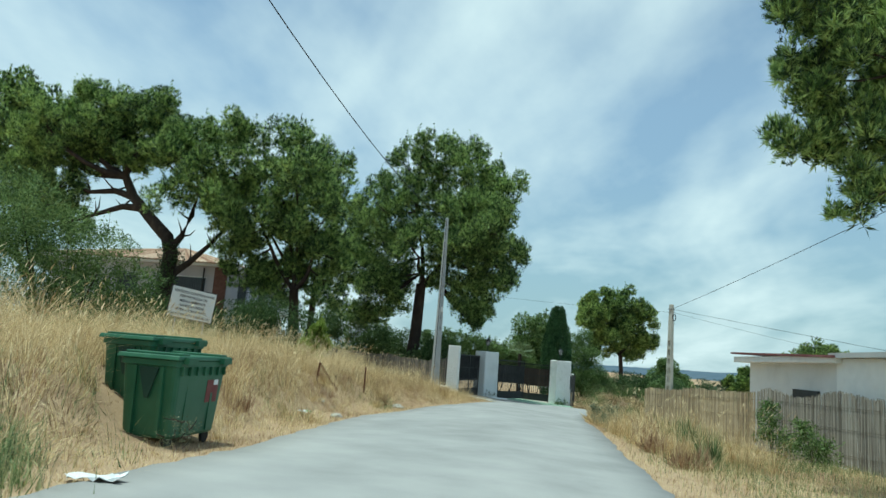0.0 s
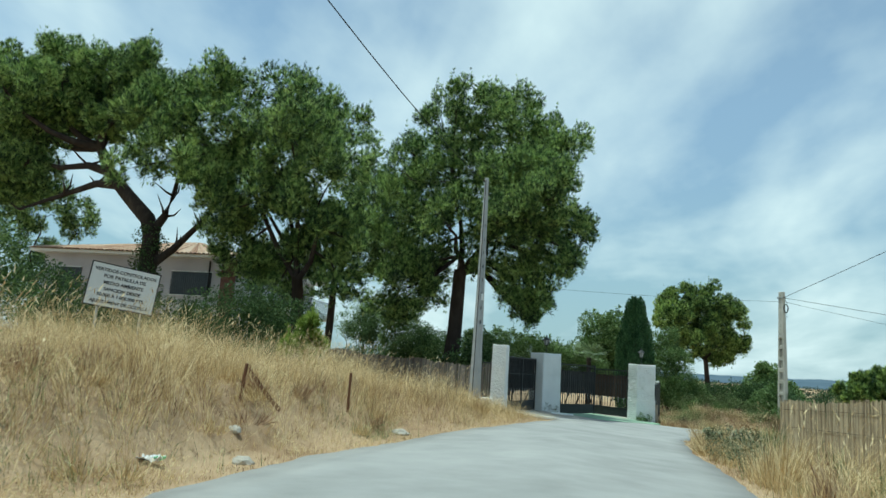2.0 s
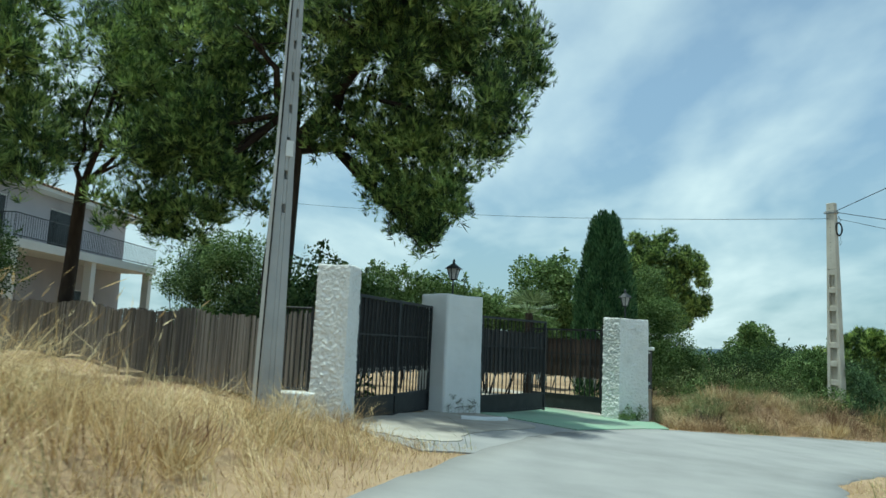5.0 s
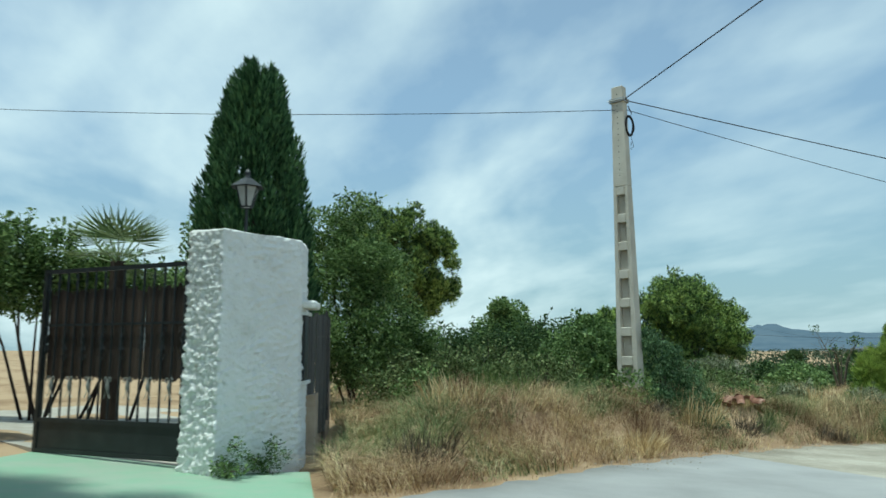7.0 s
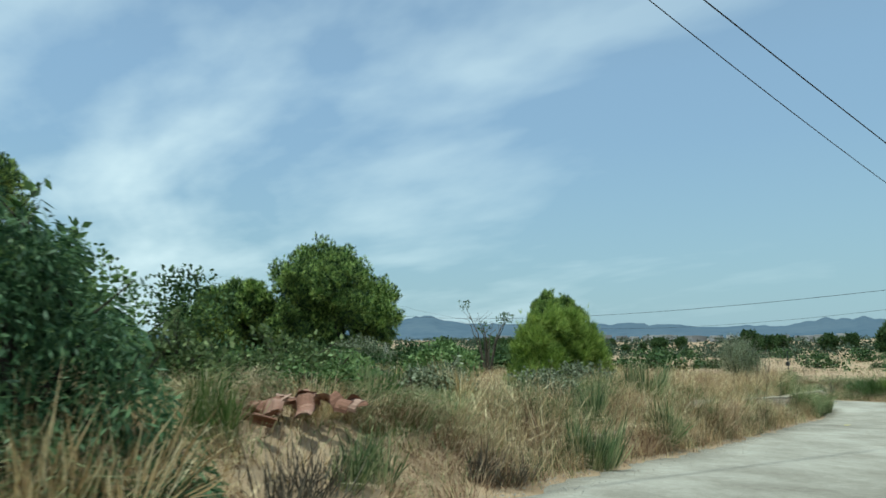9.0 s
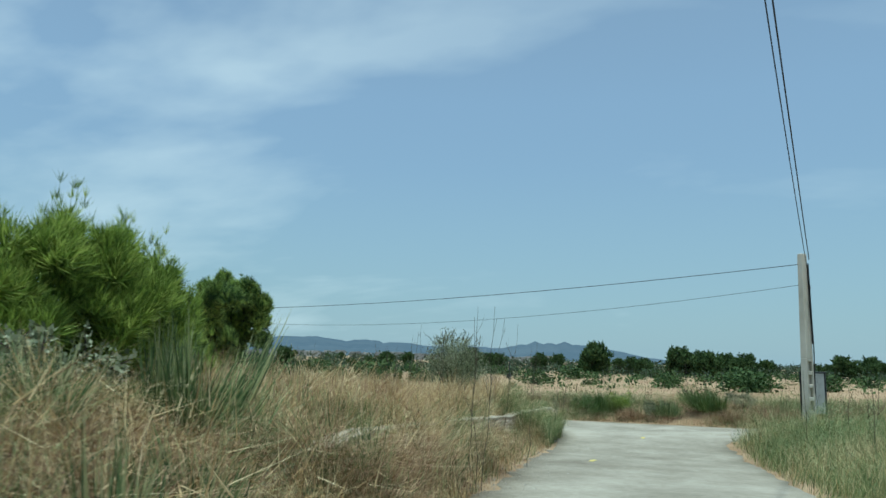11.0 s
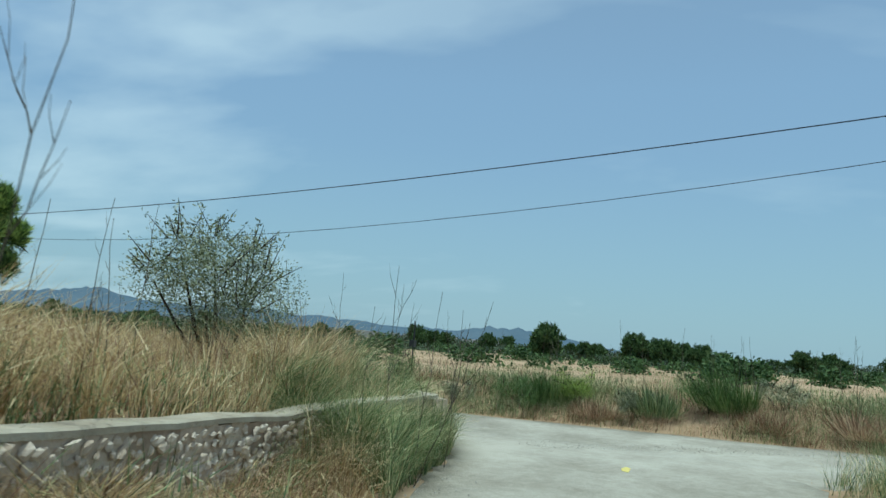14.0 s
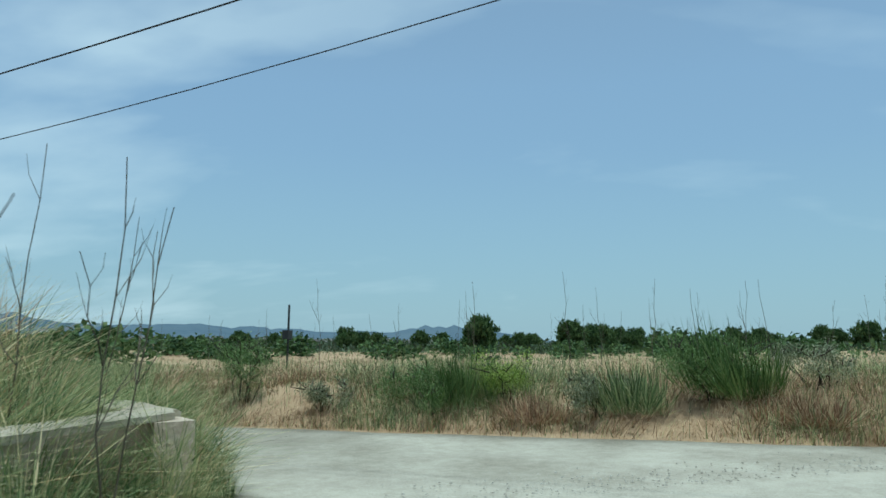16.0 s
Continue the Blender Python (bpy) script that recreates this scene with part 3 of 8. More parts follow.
def seed_heads(name, xy, height, mat, label, seed):
    """Sparse taller straws, each with a drooping ear."""
    rng = np.random.default_rng(seed)
    n = len(xy)
    h = height * rng.uniform(0.6, 1.15, n)
    base = np.stack([xy[:, 0], xy[:, 1], ground_z(xy[:, 0], xy[:, 1]) - 0.03], 1)
    a, b = rng.uniform(0, 2 * np.pi, n), rng.normal(0.6, 1.2, n)
    side = np.stack([np.cos(a), np.sin(a), np.zeros(n)], 1)
    lean = np.stack([np.cos(b), np.sin(b), np.zeros(n)], 1) * (h * np.abs(rng.normal(0, 0.22, n)))[:, None]
    neck = base + lean + np.stack([np.zeros(n), np.zeros(n), h], 1)
    ear = neck + lean * 0.25 + np.stack([np.cos(b) * 0.05, np.sin(b) * 0.05, rng.uniform(0.06, 0.16, n)], 1)
    belly = neck * 0.6 + ear * 0.4
    q = rng.uniform(0.005, 0.011, n)[:, None]
    v = np.stack([base - side * 0.003, base + side * 0.003, neck, belly + side * q, ear, belly - side * q], 1).reshape(-1, 3)
    k = (np.arange(n) * 6)[:, None]
    f = np.concatenate([k + [0, 1, 2], k + [2, 3, 4], k + [2, 4, 5]])
    return tagged(new(name, soup(name, v, f, mat)), label, "grass", kind="stuff")


def scatter(rng, n, x0, x1, y0, y1):
    return np.stack([rng.uniform(x0, x1, n), rng.uniform(y0, y1, n)], 1)


def clumped(rng, xy, keep, scale=0.6, seed=0):
    """Keeps points where a wavy field is high, so that growth is patchy."""
    x, y = xy[:, 0] * scale, xy[:, 1] * scale
    q = np.sin(x * 1.9 + seed) * np.sin(y * 2.3 + seed * 2) + 0.6 * np.sin(x * 4.7 + y * 3.1 + seed) + 0.4 * np.sin(y * 6.1 - x * 2.2)
    return xy[q + rng.normal(0, 0.7, len(xy)) > keep]


def shoots(rng, clumps, n, length, width, needles, up=0.9, tall=1.35, spread=0.34):
    """Pine shoots over clumps (x, y, z, r): fans of slim needles that point up and outwards from one base."""
    B = np.array(clumps, float)
    wgt = B[:, 3] ** 2
    pick = rng.choice(len(B), n, p=wgt / wgt.sum())
    d = rng.normal(0, 1, (n, 3))
    d /= np.linalg.norm(d, axis=1)[:, None]
    d[:, 2] = np.where((d[:, 2] < -0.2) & (rng.uniform(0, 1, n) < 0.9), -d[:, 2], d[:, 2])
    c = B[pick, :3] + d * (B[pick, 3] * (0.45 + 0.55 * rng.uniform(0, 1, n) ** 0.5))[:, None] * [1, 1, tall]
    axis = d * 0.6 + rng.normal(0, 0.2, (n, 3))
    axis[:, 2] += up
    axis /= np.linalg.norm(axis, axis=1)[:, None]
    t = axis[:, None, :] + rng.normal(0, spread, (n, needles, 3))
    t /= np.linalg.norm(t, axis=2)[:, :, None]
    side = np.cross(t, rng.normal(0, 1, (n, needles, 3)))
    side /= np.linalg.norm(side, axis=2)[:, :, None] + 1e-9
    L = length * rng.uniform(0.6, 1.3, (n, needles, 1))
    w = width * rng.uniform(0.7, 1.3, (n, needles, 1))
    mid = c[:, None, :] + t * L * 0.4 + side * w
    tip = c[:, None, :] + t * L
    v = np.concatenate([c[:, None, :], mid, tip], 1).reshape(-1, 3)
    k = (np.arange(n) * (1 + 2 * needles))[:, None]
    a = np.arange(needles)[None, :]
    f = np.stack([np.broadcast_to(k, (n, needles)), k + 1 + a, k + 1 + needles + a], 2).reshape(-1, 3)
    return v, f


def leaves(rng, blobs, n, size, shell=0.35, flat=0.9, droop=0.0, lobes=12, wide=0.3):
    """Broad leaves about blobs: separate pointed quads."""
    B = np.array(blobs, float)
    wgt = B[:, 3] ** 2
    pick = rng.choice(len(B), n, p=wgt / wgt.sum())
    d = rng.normal(0, 1, (n, 3))
    d /= np.linalg.norm(d, axis=1)[:, None]
    lob = rng.normal(0, 1, (len(B), lobes, 3))
    lob /= np.linalg.norm(lob, axis=2)[:, :, None]
    near = np.einsum("nk,njk->nj", d, lob[pick]).max(1)
    r = B[pick, 3] * (shell + (1 - shell) * rng.uniform(0, 1, n) ** 0.5) * (0.62 + 0.5 * np.clip((near - 0.4) / 0.5, 0, 1))
    c = B[pick, :3] + d * r[:, None] * [1, 1, flat]
    t = d * 0.6 + rng.normal(0, 0.6, (n, 3))
    t[:, 2] -= droop
    t /= np.linalg.norm(t, axis=1)[:, None]
    s = np.cross(t, rng.normal(0, 1, (n, 3)))
    s /= np.linalg.norm(s, axis=1)[:, None] + 1e-9
    L = size * rng.uniform(0.6, 1.3, n)[:, None]
    v = np.stack([c, c + t * L * 0.45 + s * L * wide, c + t * L, c + t * L * 0.45 - s * L * wide], 1).reshape(-1, 3)
    return v, np.arange(4 * n).reshape(-1, 4)


def limbs(rng, base, fork, blobs, r0, mains=5, boughs=(), knees=()):
    """A tapered trunk from base to fork, a few bent main limbs and branches off them to every blob."""
    b = Build()
    base, fork = Vector(base), Vector(fork)
    mid = base.lerp(fork, 0.5) + Vector((rng.uniform(-0.12, 0.12), rng.uniform(-0.12, 0.12), 0))
    if knees:
        b.tube([base - Vector((0, 0, 0.3)), base + Vector((0, 0, 0.15))] + [Vector(p) for p in knees] + [fork], [r0 * 1.35, r0 * 1.1] + [r0 * (0.92 - 0.42 * i / len(knees)) for i in range(len(knees))] + [r0 * 0.44], 10)
    else:
        b.tube([base - Vector((0, 0, 0.3)), base + Vector((0, 0, 0.15)), mid, fork], [r0 * 1.35, r0 * 1.1, r0 * 0.92, r0 * 0.8], 10)
    ends = sorted(blobs, key=lambda q: -q[3])[:mains]
    paths = []
    for q in ends:
        t = Vector(q[:3])
        pts = [fork - Vector((0, 0, 0.15))]
        bend = Vector((rng.uniform(-0.5, 0.5), rng.uniform(-0.5, 0.5), rng.uniform(-0.9, -0.1)))
        for k in (0.25, 0.5, 0.75, 1.0):
            pts.append(fork.lerp(t, k) + bend * math.sin(math.pi * k) + Vector((rng.uniform(-0.2, 0.2), rng.uniform(-0.2, 0.2), rng.uniform(-0.15, 0.15))))
        r = r0 * 0.46
        b.tube(pts, [r, r * 0.8, r * 0.6, r * 0.42, r * 0.2], 7)
        paths.append(pts)
    for bough in boughs:
        pts = [Vector(p) for p in bough]
        r = r0 * 0.5
        b.tube(pts, [r * (1 - 0.75 * i / (len(pts) - 1)) for i in range(len(pts))], 8)
        for i in range(1, len(pts)):
            for _ in range(2):
                e = pts[i] + Vector((rng.uniform(-0.9, 0.9), rng.uniform(-0.9, 0.9), rng.uniform(0.3, 1.3)))
                b.tube([pts[i], pts[i].lerp(e, 0.5) + Vector((0.1, 0, -0.12)), e], [r * 0.3, r * 0.2, 0.01], 5, False)
    for q in blobs:
        t = Vector(q[:3])
        best = min(((p[k].lerp(p[k + 1], 0.5), k) for p in paths for k in range(1, 4)), key=lambda a: (a[0] - t).length)
        s = best[0]
        r = r0 * (0.26 - 0.04 * best[1])
        m = s.lerp(t, 0.5) + Vector((rng.uniform(-0.25, 0.25), rng.uniform(-0.25, 0.25), rng.uniform(-0.25, 0.05)))
        b.tube([s, m, t], [r, r * 0.65, r * 0.2], 5, False)
        for _ in range(4):
            e = t + Vector((rng.uniform(-1, 1), rng.uniform(-1, 1), rng.uniform(-0.5, 0.9))) * q[3] * 0.85
            b.tube([m.lerp(t, 0.6), t.lerp(e, 0.5), e], [r * 0.35, r * 0.2, 0.006], 4, False)
    return b


def split(rng, blobs, n, k):
    """Breaks every blob into n smaller ones spread over its upper shell, so that the crown has lumps and gaps."""
    res = []
    for x, y, z, r in blobs:
        for _ in range(n):
            d = rng.normal(0, 1, 3)
            d /= np.linalg.norm(d)
            q = r * rng.uniform(0.45, 0.95)
            res.append((x + d[0] * q, y + d[1] * q, z + d[2] * q * 0.75, r * k * rng.uniform(0.7, 1.3)))
    return res


def moved(blobs, o):
    return [(x - o[0], y - o[1], z - o[2], r) for x, y, z, r in blobs]


def pine(label, base, fork, blobs, r0, n, seed, needle=0.24, width=0.019, mat=None, needles=9, group="", category="tree", name="pine_tree", lump=0.52, fill=14, boughs=(), knees=(), candle=0.42, candles=0.8):
    """A pine: trunk and limbs, and a crown of upright lumps of needle shoots with gaps between them."""
    rng = np.random.default_rng(seed)
    o = base
    ob = thing(name, o, label, category, group)
    bl = moved(blobs, o)
    part("trunk", limbs(rng, (0, 0, 0), Vector(fork) - Vector(o), bl, r0, boughs=[[Vector(p) - Vector(o) for p in q] for q in boughs], knees=[Vector(p) - Vector(o) for p in knees]), M_BARK, ob, "dark furrowed bark", smooth=True)
    clumps = []
    for x, y, z, r in bl:
        for _ in range(max(4, int(fill * (r / 1.4) ** 1.4))):
            d = rng.normal(0, 1, 3)
            d /= np.linalg.norm(d)
            q = r * rng.uniform(0.5, 1.08)
            clumps.append((x + d[0] * q, y + d[1] * q, z + d[2] * q * 0.85, min(lump, 0.62 * r) * rng.uniform(0.65, 1.25)))
    v1, f1 = shoots(rng, clumps, int(n * 1.3), needle, width, needles)
    # this year's growth: stiff upright candles over the clumps
    spikes = []
    for x, y, z, r in clumps:
        if rng.uniform() < candles:
            lean = rng.normal(0, 0.16, 2)
            px_, py_, h = x + rng.normal() * r * 0.5, y + rng.normal() * r * 0.5, candle * rng.uniform(0.6, 1.3)
            spikes += [(px_ + lean[0] * h * t, py_ + lean[1] * h * t, z + r * 0.4 + (h + r * 0.6) * t, 0.035) for t in (0.0, 0.25, 0.5, 0.75, 1.0)]
    if spikes:
        v3, f3 = shoots(rng, spikes, len(spikes) * 2, needle * 0.7, width * 0.75, needles, up=2.2, spread=0.3)
        v1, f1 = np.concatenate([v1, v3]), np.concatenate([f1, f3 + len(v1)])
    # extra wide needles inside every lump, added to block light and darken it
    v2, f2 = shoots(rng, [(x, y, z - r * 0.25, r * 0.6) for x, y, z, r in clumps], int(n * 0.7), needle * 1.25, width * 1.7, 6, tall=0.8, spread=0.6, up=0.3)
    part("crown", soup("crown", np.concatenate([v1, v2]), np.concatenate([f1, f2 + len(v1)]), mat or M_PINE), None, ob)
    return ob


def bush(label, base, blobs, n, size, seed, mat=None, category="bush", name="bush", stem=0.035, droop=0.0, group="", sprays=0, lobes=12, shell=0.35, wide=0.3):
    """A leafy bush or small tree: stems and a crown of leaves, some on long sprays."""
    rng = np.random.default_rng(seed)
    o = base
    ob = thing(name, o, label, category, group)
    bl = moved(blobs, o)
    b = Build()
    for q in bl:
        t = Vector(q[:3])
        foot = 0.8 * min(1.0, max(0.0, math.hypot(t.x, t.y) - 1.0))
        b.tube([(foot * t.x + rng.uniform(-0.12, 0.12), foot * t.y + rng.uniform(-0.12, 0.12), -0.15), Vector((t.x * (0.5 + foot / 2), t.y * (0.5 + foot / 2), t.z * 0.5)) + Vector((rng.uniform(-0.15, 0.15), rng.uniform(-0.15, 0.15), 0)), t], [stem, stem * 0.7, stem * 0.25], 5, False)
    v, f = leaves(rng, bl + split(rng, bl, 4, 0.5), int(n * 4.0), size * 0.68, droop=droop, lobes=lobes, shell=shell, wide=wide)
    V, F = [v], [f]
    k = len(v)
    for i in range(sprays):
        q = bl[int(rng.integers(len(bl)))]
        d = Vector((rng.normal(), rng.normal(), abs(rng.normal()) + 0.9)).normalized()
        s = Vector(q[:3]) + d * q[3] * 0.6
        ln = q[3] * rng.uniform(0.45, 0.9)
        e = s + d * ln + Vector((rng.normal() * 0.08, rng.normal() * 0.08, 0))
        b.tube([s, s.lerp(e, 0.5), e], [0.010, 0.007, 0.003], 4, False)
        pts = [(*s.lerp(e, t), 0.06 + 0.06 * (1 - t)) for t in (0.15, 0.3, 0.45, 0.6, 0.75, 0.9, 1.0)]
        v, f = leaves(rng, pts, 26, size, shell=0.2, lobes=5, droop=droop, wide=wide)
        V.append(v)
        F.append(f + k)
        k += len(v)
    part("stem", b, M_BARK, ob)
    part("crown", soup("crown", np.concatenate(V), np.concatenate(F), mat or M_LEAF), None, ob)
    return ob


def broom(label, base, w, h, n, seed, mat, group="verge bushes", category="bush", name="broom_bush"):
    """A bush of fine upright twigs."""
    rng = np.random.default_rng(seed)
    ob = thing(name, base, label, category, group)
    # several sprays of unlike height and lean make up the tuft
    m = 7 if w < 0.9 else 18
    which = rng.integers(0, m, n)
    sa, sr = rng.uniform(0, 2 * np.pi, m), np.sqrt(rng.uniform(0, 1, m)) * w * 0.42
    high, lean = h * rng.uniform(0.45, 1.15, m), rng.normal(0, 0.22, (m, 2)) * h
    a, r = rng.uniform(0, 2 * np.pi, n), np.sqrt(rng.uniform(0, 1, n))
    root = np.stack([np.cos(sa) * sr, np.sin(sa) * sr], 1)[which]
    foot = np.concatenate([root + np.stack([np.cos(a), np.sin(a)], 1) * (r * w * 0.12)[:, None], np.full((n, 1), -0.03)], 1)
    t = rng.uniform(0.4, 1.05, n) * (1.05 - 0.35 * r ** 2)
    top = np.concatenate([root + lean[which] * t[:, None] + np.stack([np.cos(a), np.sin(a)], 1) * (r * w * 0.30)[:, None], (high[which] * t)[:, None]], 1) + rng.normal(0, 0.06, (n, 3))
    d = top - foot
    s = np.cross(d, rng.normal(0, 1, (n, 3)))
    s /= np.linalg.norm(s, axis=1)[:, None] + 1e-9
    q = rng.uniform(0.004, 0.009, n)[:, None]
    mid = foot + d * 0.55 + rng.normal(0, 0.02, (n, 3))
    v1 = np.stack([foot, mid + s * q, top, mid - s * q], 1).reshape(-1, 3)
    part("crown", soup("crown", v1, np.arange(4 * n).reshape(-1, 4), mat), None, ob)
    return ob

# ---- gateway ----


def base_height(x, y):
    return float(plane(np.array(x), np.array(y)))


def lumpy_block(name, corners, z0, z1, mat, seed, lump=0.028, flare=0.05, round_top=0.02):
    """A plastered pillar over four ground corners, its faces hand-thrown and uneven."""
    bm = bmesh.new()
    c = [Vector((*p, 0)) for p in corners]
    mid = sum(c, Vector()) / 4
    nz, nu = (150, 32) if lump > 0.02 else (50, 14)
    rings = []
    for k in range(nz + 1):
        t = k / nz
        z = z0 + (z1 - z0) * t
        grow = 1 + flare * (1 - t) ** 2 - (round_top if k == nz else 0)
        ring = []
        for i in range(4):
            a, b = c[i], c[(i + 1) % 4]
            for j in range(nu):
                p = a.lerp(b, j / nu)
                q = mid + (p - mid) * grow
                w = Vector((q.x * 5, q.y * 5, z * 5 + seed))
                out = (p - mid).normalized()
                q += out * (noise.noise(w * 2.6) * lump * 0.35 + noise.noise(w * 5.0) * lump * 0.75 + abs(noise.noise(w * 4.1 + Vector((7, 3, 1)))) ** 0.6 * lump * 0.7 + noise.noise(w * 0.35) * lump * 0.3)
                ring.append(bm.verts.new((q.x, q.y, z + noise.noise(w * 0.5) * 0.03 * (k == nz))))
        rings.append(ring)
    m = 4 * nu
    for k in range(nz):
        for j in range(m):
            bm.faces.new((rings[k][j], rings[k][(j + 1) % m], rings[k + 1][(j + 1) % m], rings[k + 1][j]))
    bm.faces.new(rings[-1])
    bmesh.ops.recalc_face_normals(bm, faces=bm.faces)
    me = bpy.data.meshes.new(name)
    bm.to_mesh(me)
    bm.free()
    me.materials.append(mat)
    me.polygons.foreach_set("use_smooth", [True] * len(me.polygons))
    return me


def quad_from(b, a, c):
    """Four corners: left, near, right, and the far one."""
    return [a, b, c, (a[0] + c[0] - b[0], a[1] + c[1] - b[1])]


P1 = quad_from((2.19, 37.0), (1.65, 37.05), (2.25, 37.63))
P2 = quad_from((3.55, 40.89), (2.95, 41.36), (4.30, 41.87))
P3 = [(7.60, 45.35), (7.98, 44.98), (8.86, 45.72), (9.00, 46.45)]
for corners, z0, z1, mat, seed, lump, label in (
        (P1, 0.0, 2.77, M_PLASTER, 3, 0.028, "tall narrow gate pillar of rough white plaster"),
        (P2, -0.15, 2.635, M_PLASTER_SMOOTH, 9, 0.012, "broad gate pillar of smooth white plaster"),
        (P3, -0.45, 2.45, M_PLASTER, 17, 0.046, "broad gate pillar of lumpy white plaster")):
    ob = tagged(new("gate_pillar", lumpy_block("gate_pillar", corners, z0, z1, mat, seed, lump)), label, "gate pillar", "gate pillars")
    if seed == 17:
        pillar3 = ob
b = Build()
b.box((9.02, 46.10, 1.66), (0.22, 0.52, 0.10), Matrix.Rotation(radians(-11), 4, "Z"))
bevel(part("ledge", b, M_PLASTER, pillar3, "small plaster ledge over the letter box"), 0.03)
b = Build()
b.box((8.965, 46.12, 1.12), (0.05, 0.34, 0.86), Matrix.Rotation(radians(-11), 4, "Z"))
box = part("letter_box", b, M_IRON, pillar3, "dark recessed letter box")
b = Build()
for dz in (0.69, 1.55):
    b.box((8.99, 46.12, dz), (0.07, 0.42, 0.04), Matrix.Rotation(radians(-11), 4, "Z"))
part("frame", b, M_PLASTER_SMOOTH, box)
# low white wall at the foot of the tall pillar
b = Build()
b.box((1.30, 37.15, 0.33), (0.9, 0.34, 0.72))
bevel(tagged(new("wall_low", b.mesh("wall_low", M_PLASTER)), "low white plastered wall beside the pillar", "wall", kind="structure"), 0.03)

# iron panel standing on the low wall
ip = thing("iron_railing", (1.28, 37.15, 0.685), "black iron railing standing on the low white wall", "railing")
b = Build()
for x in (-0.36, 0.30):
    b.tube([(x, 0, 0), (x, 0, 1.38)], 0.022, 6)
for z in (0.05, 1.36):
    b.tube([(-0.36, 0, z), (0.30, 0, z)], 0.018, 6)
part("frame", b, M_IRON, ip)
for i in range(7):
    b = Build()
    b.tube([(-0.28 + 0.083 * i, 0, 0.05), (-0.28 + 0.083 * i, 0, 1.36)], 0.010, 5)
    part("bar", b, M_IRON, ip)


def lantern(at, turn, label):
    """A six-sided wrought lantern on a short post."""
    ob = thing("pillar_lantern", at, label, "lantern", "gate lanterns", turn=turn)
    b = Build()
    b.tube([(0, 0, -0.05), (0, 0, 0.02), (0, 0, 0.03), (0, 0, 0.34)], [0.09, 0.08, 0.022, 0.018], 8)
    part("post", b, M_IRON, ob)
    b = Build()
    n = 6
    lo, hi = [(0.07 * math.cos(a), 0.07 * math.sin(a), 0.36) for a in (math.tau * i / n for i in range(n))], [(0.14 * math.cos(a), 0.14 * math.sin(a), 0.60) for a in (math.tau * i / n for i in range(n))]
    b.add(lo + hi, [(i, (i + 1) % n, n + (i + 1) % n, n + i) for i in range(n)] + [tuple(range(n))[::-1]])
    part("glass", b, M_LAMPGLASS, ob, "dusty grey lantern panes")
    b = Build()
    for i in range(n):
        b.tube([lo[i], hi[i]], 0.012, 4)
        b.tube([lo[i], lo[(i + 1) % n]], 0.011, 4)
    part("frame", b, M_IRON, ob)
    b = Build()
    rim = [(0.21 * math.cos(a), 0.21 * math.sin(a), 0.60) for a in (math.tau * i / n for i in range(n))]
    up = [(0.06 * math.cos(a), 0.06 * math.sin(a), 0.71) for a in (math.tau * i / n for i in range(n))]
    b.add(rim + up, [(i, (i + 1) % n, n + (i + 1) % n, n + i) for i in range(n)] + [tuple(range(n))[::-1], tuple(range(n, 2 * n))])
    b.tube([(0, 0, 0.70), (0, 0, 0.75), (0, 0, 0.79), (0, 0, 0.83)], [0.045, 0.03, 0.035, 0.008], 6)
    part("cap", b, M_IRON, ob)
    return ob


lantern((3.62, 41.45, 2.63), 10, "black wrought lantern with grey panes on the smooth pillar")
lantern((8.20, 45.52, 2.44), 25, "black wrought lantern with grey panes on the lumpy pillar")


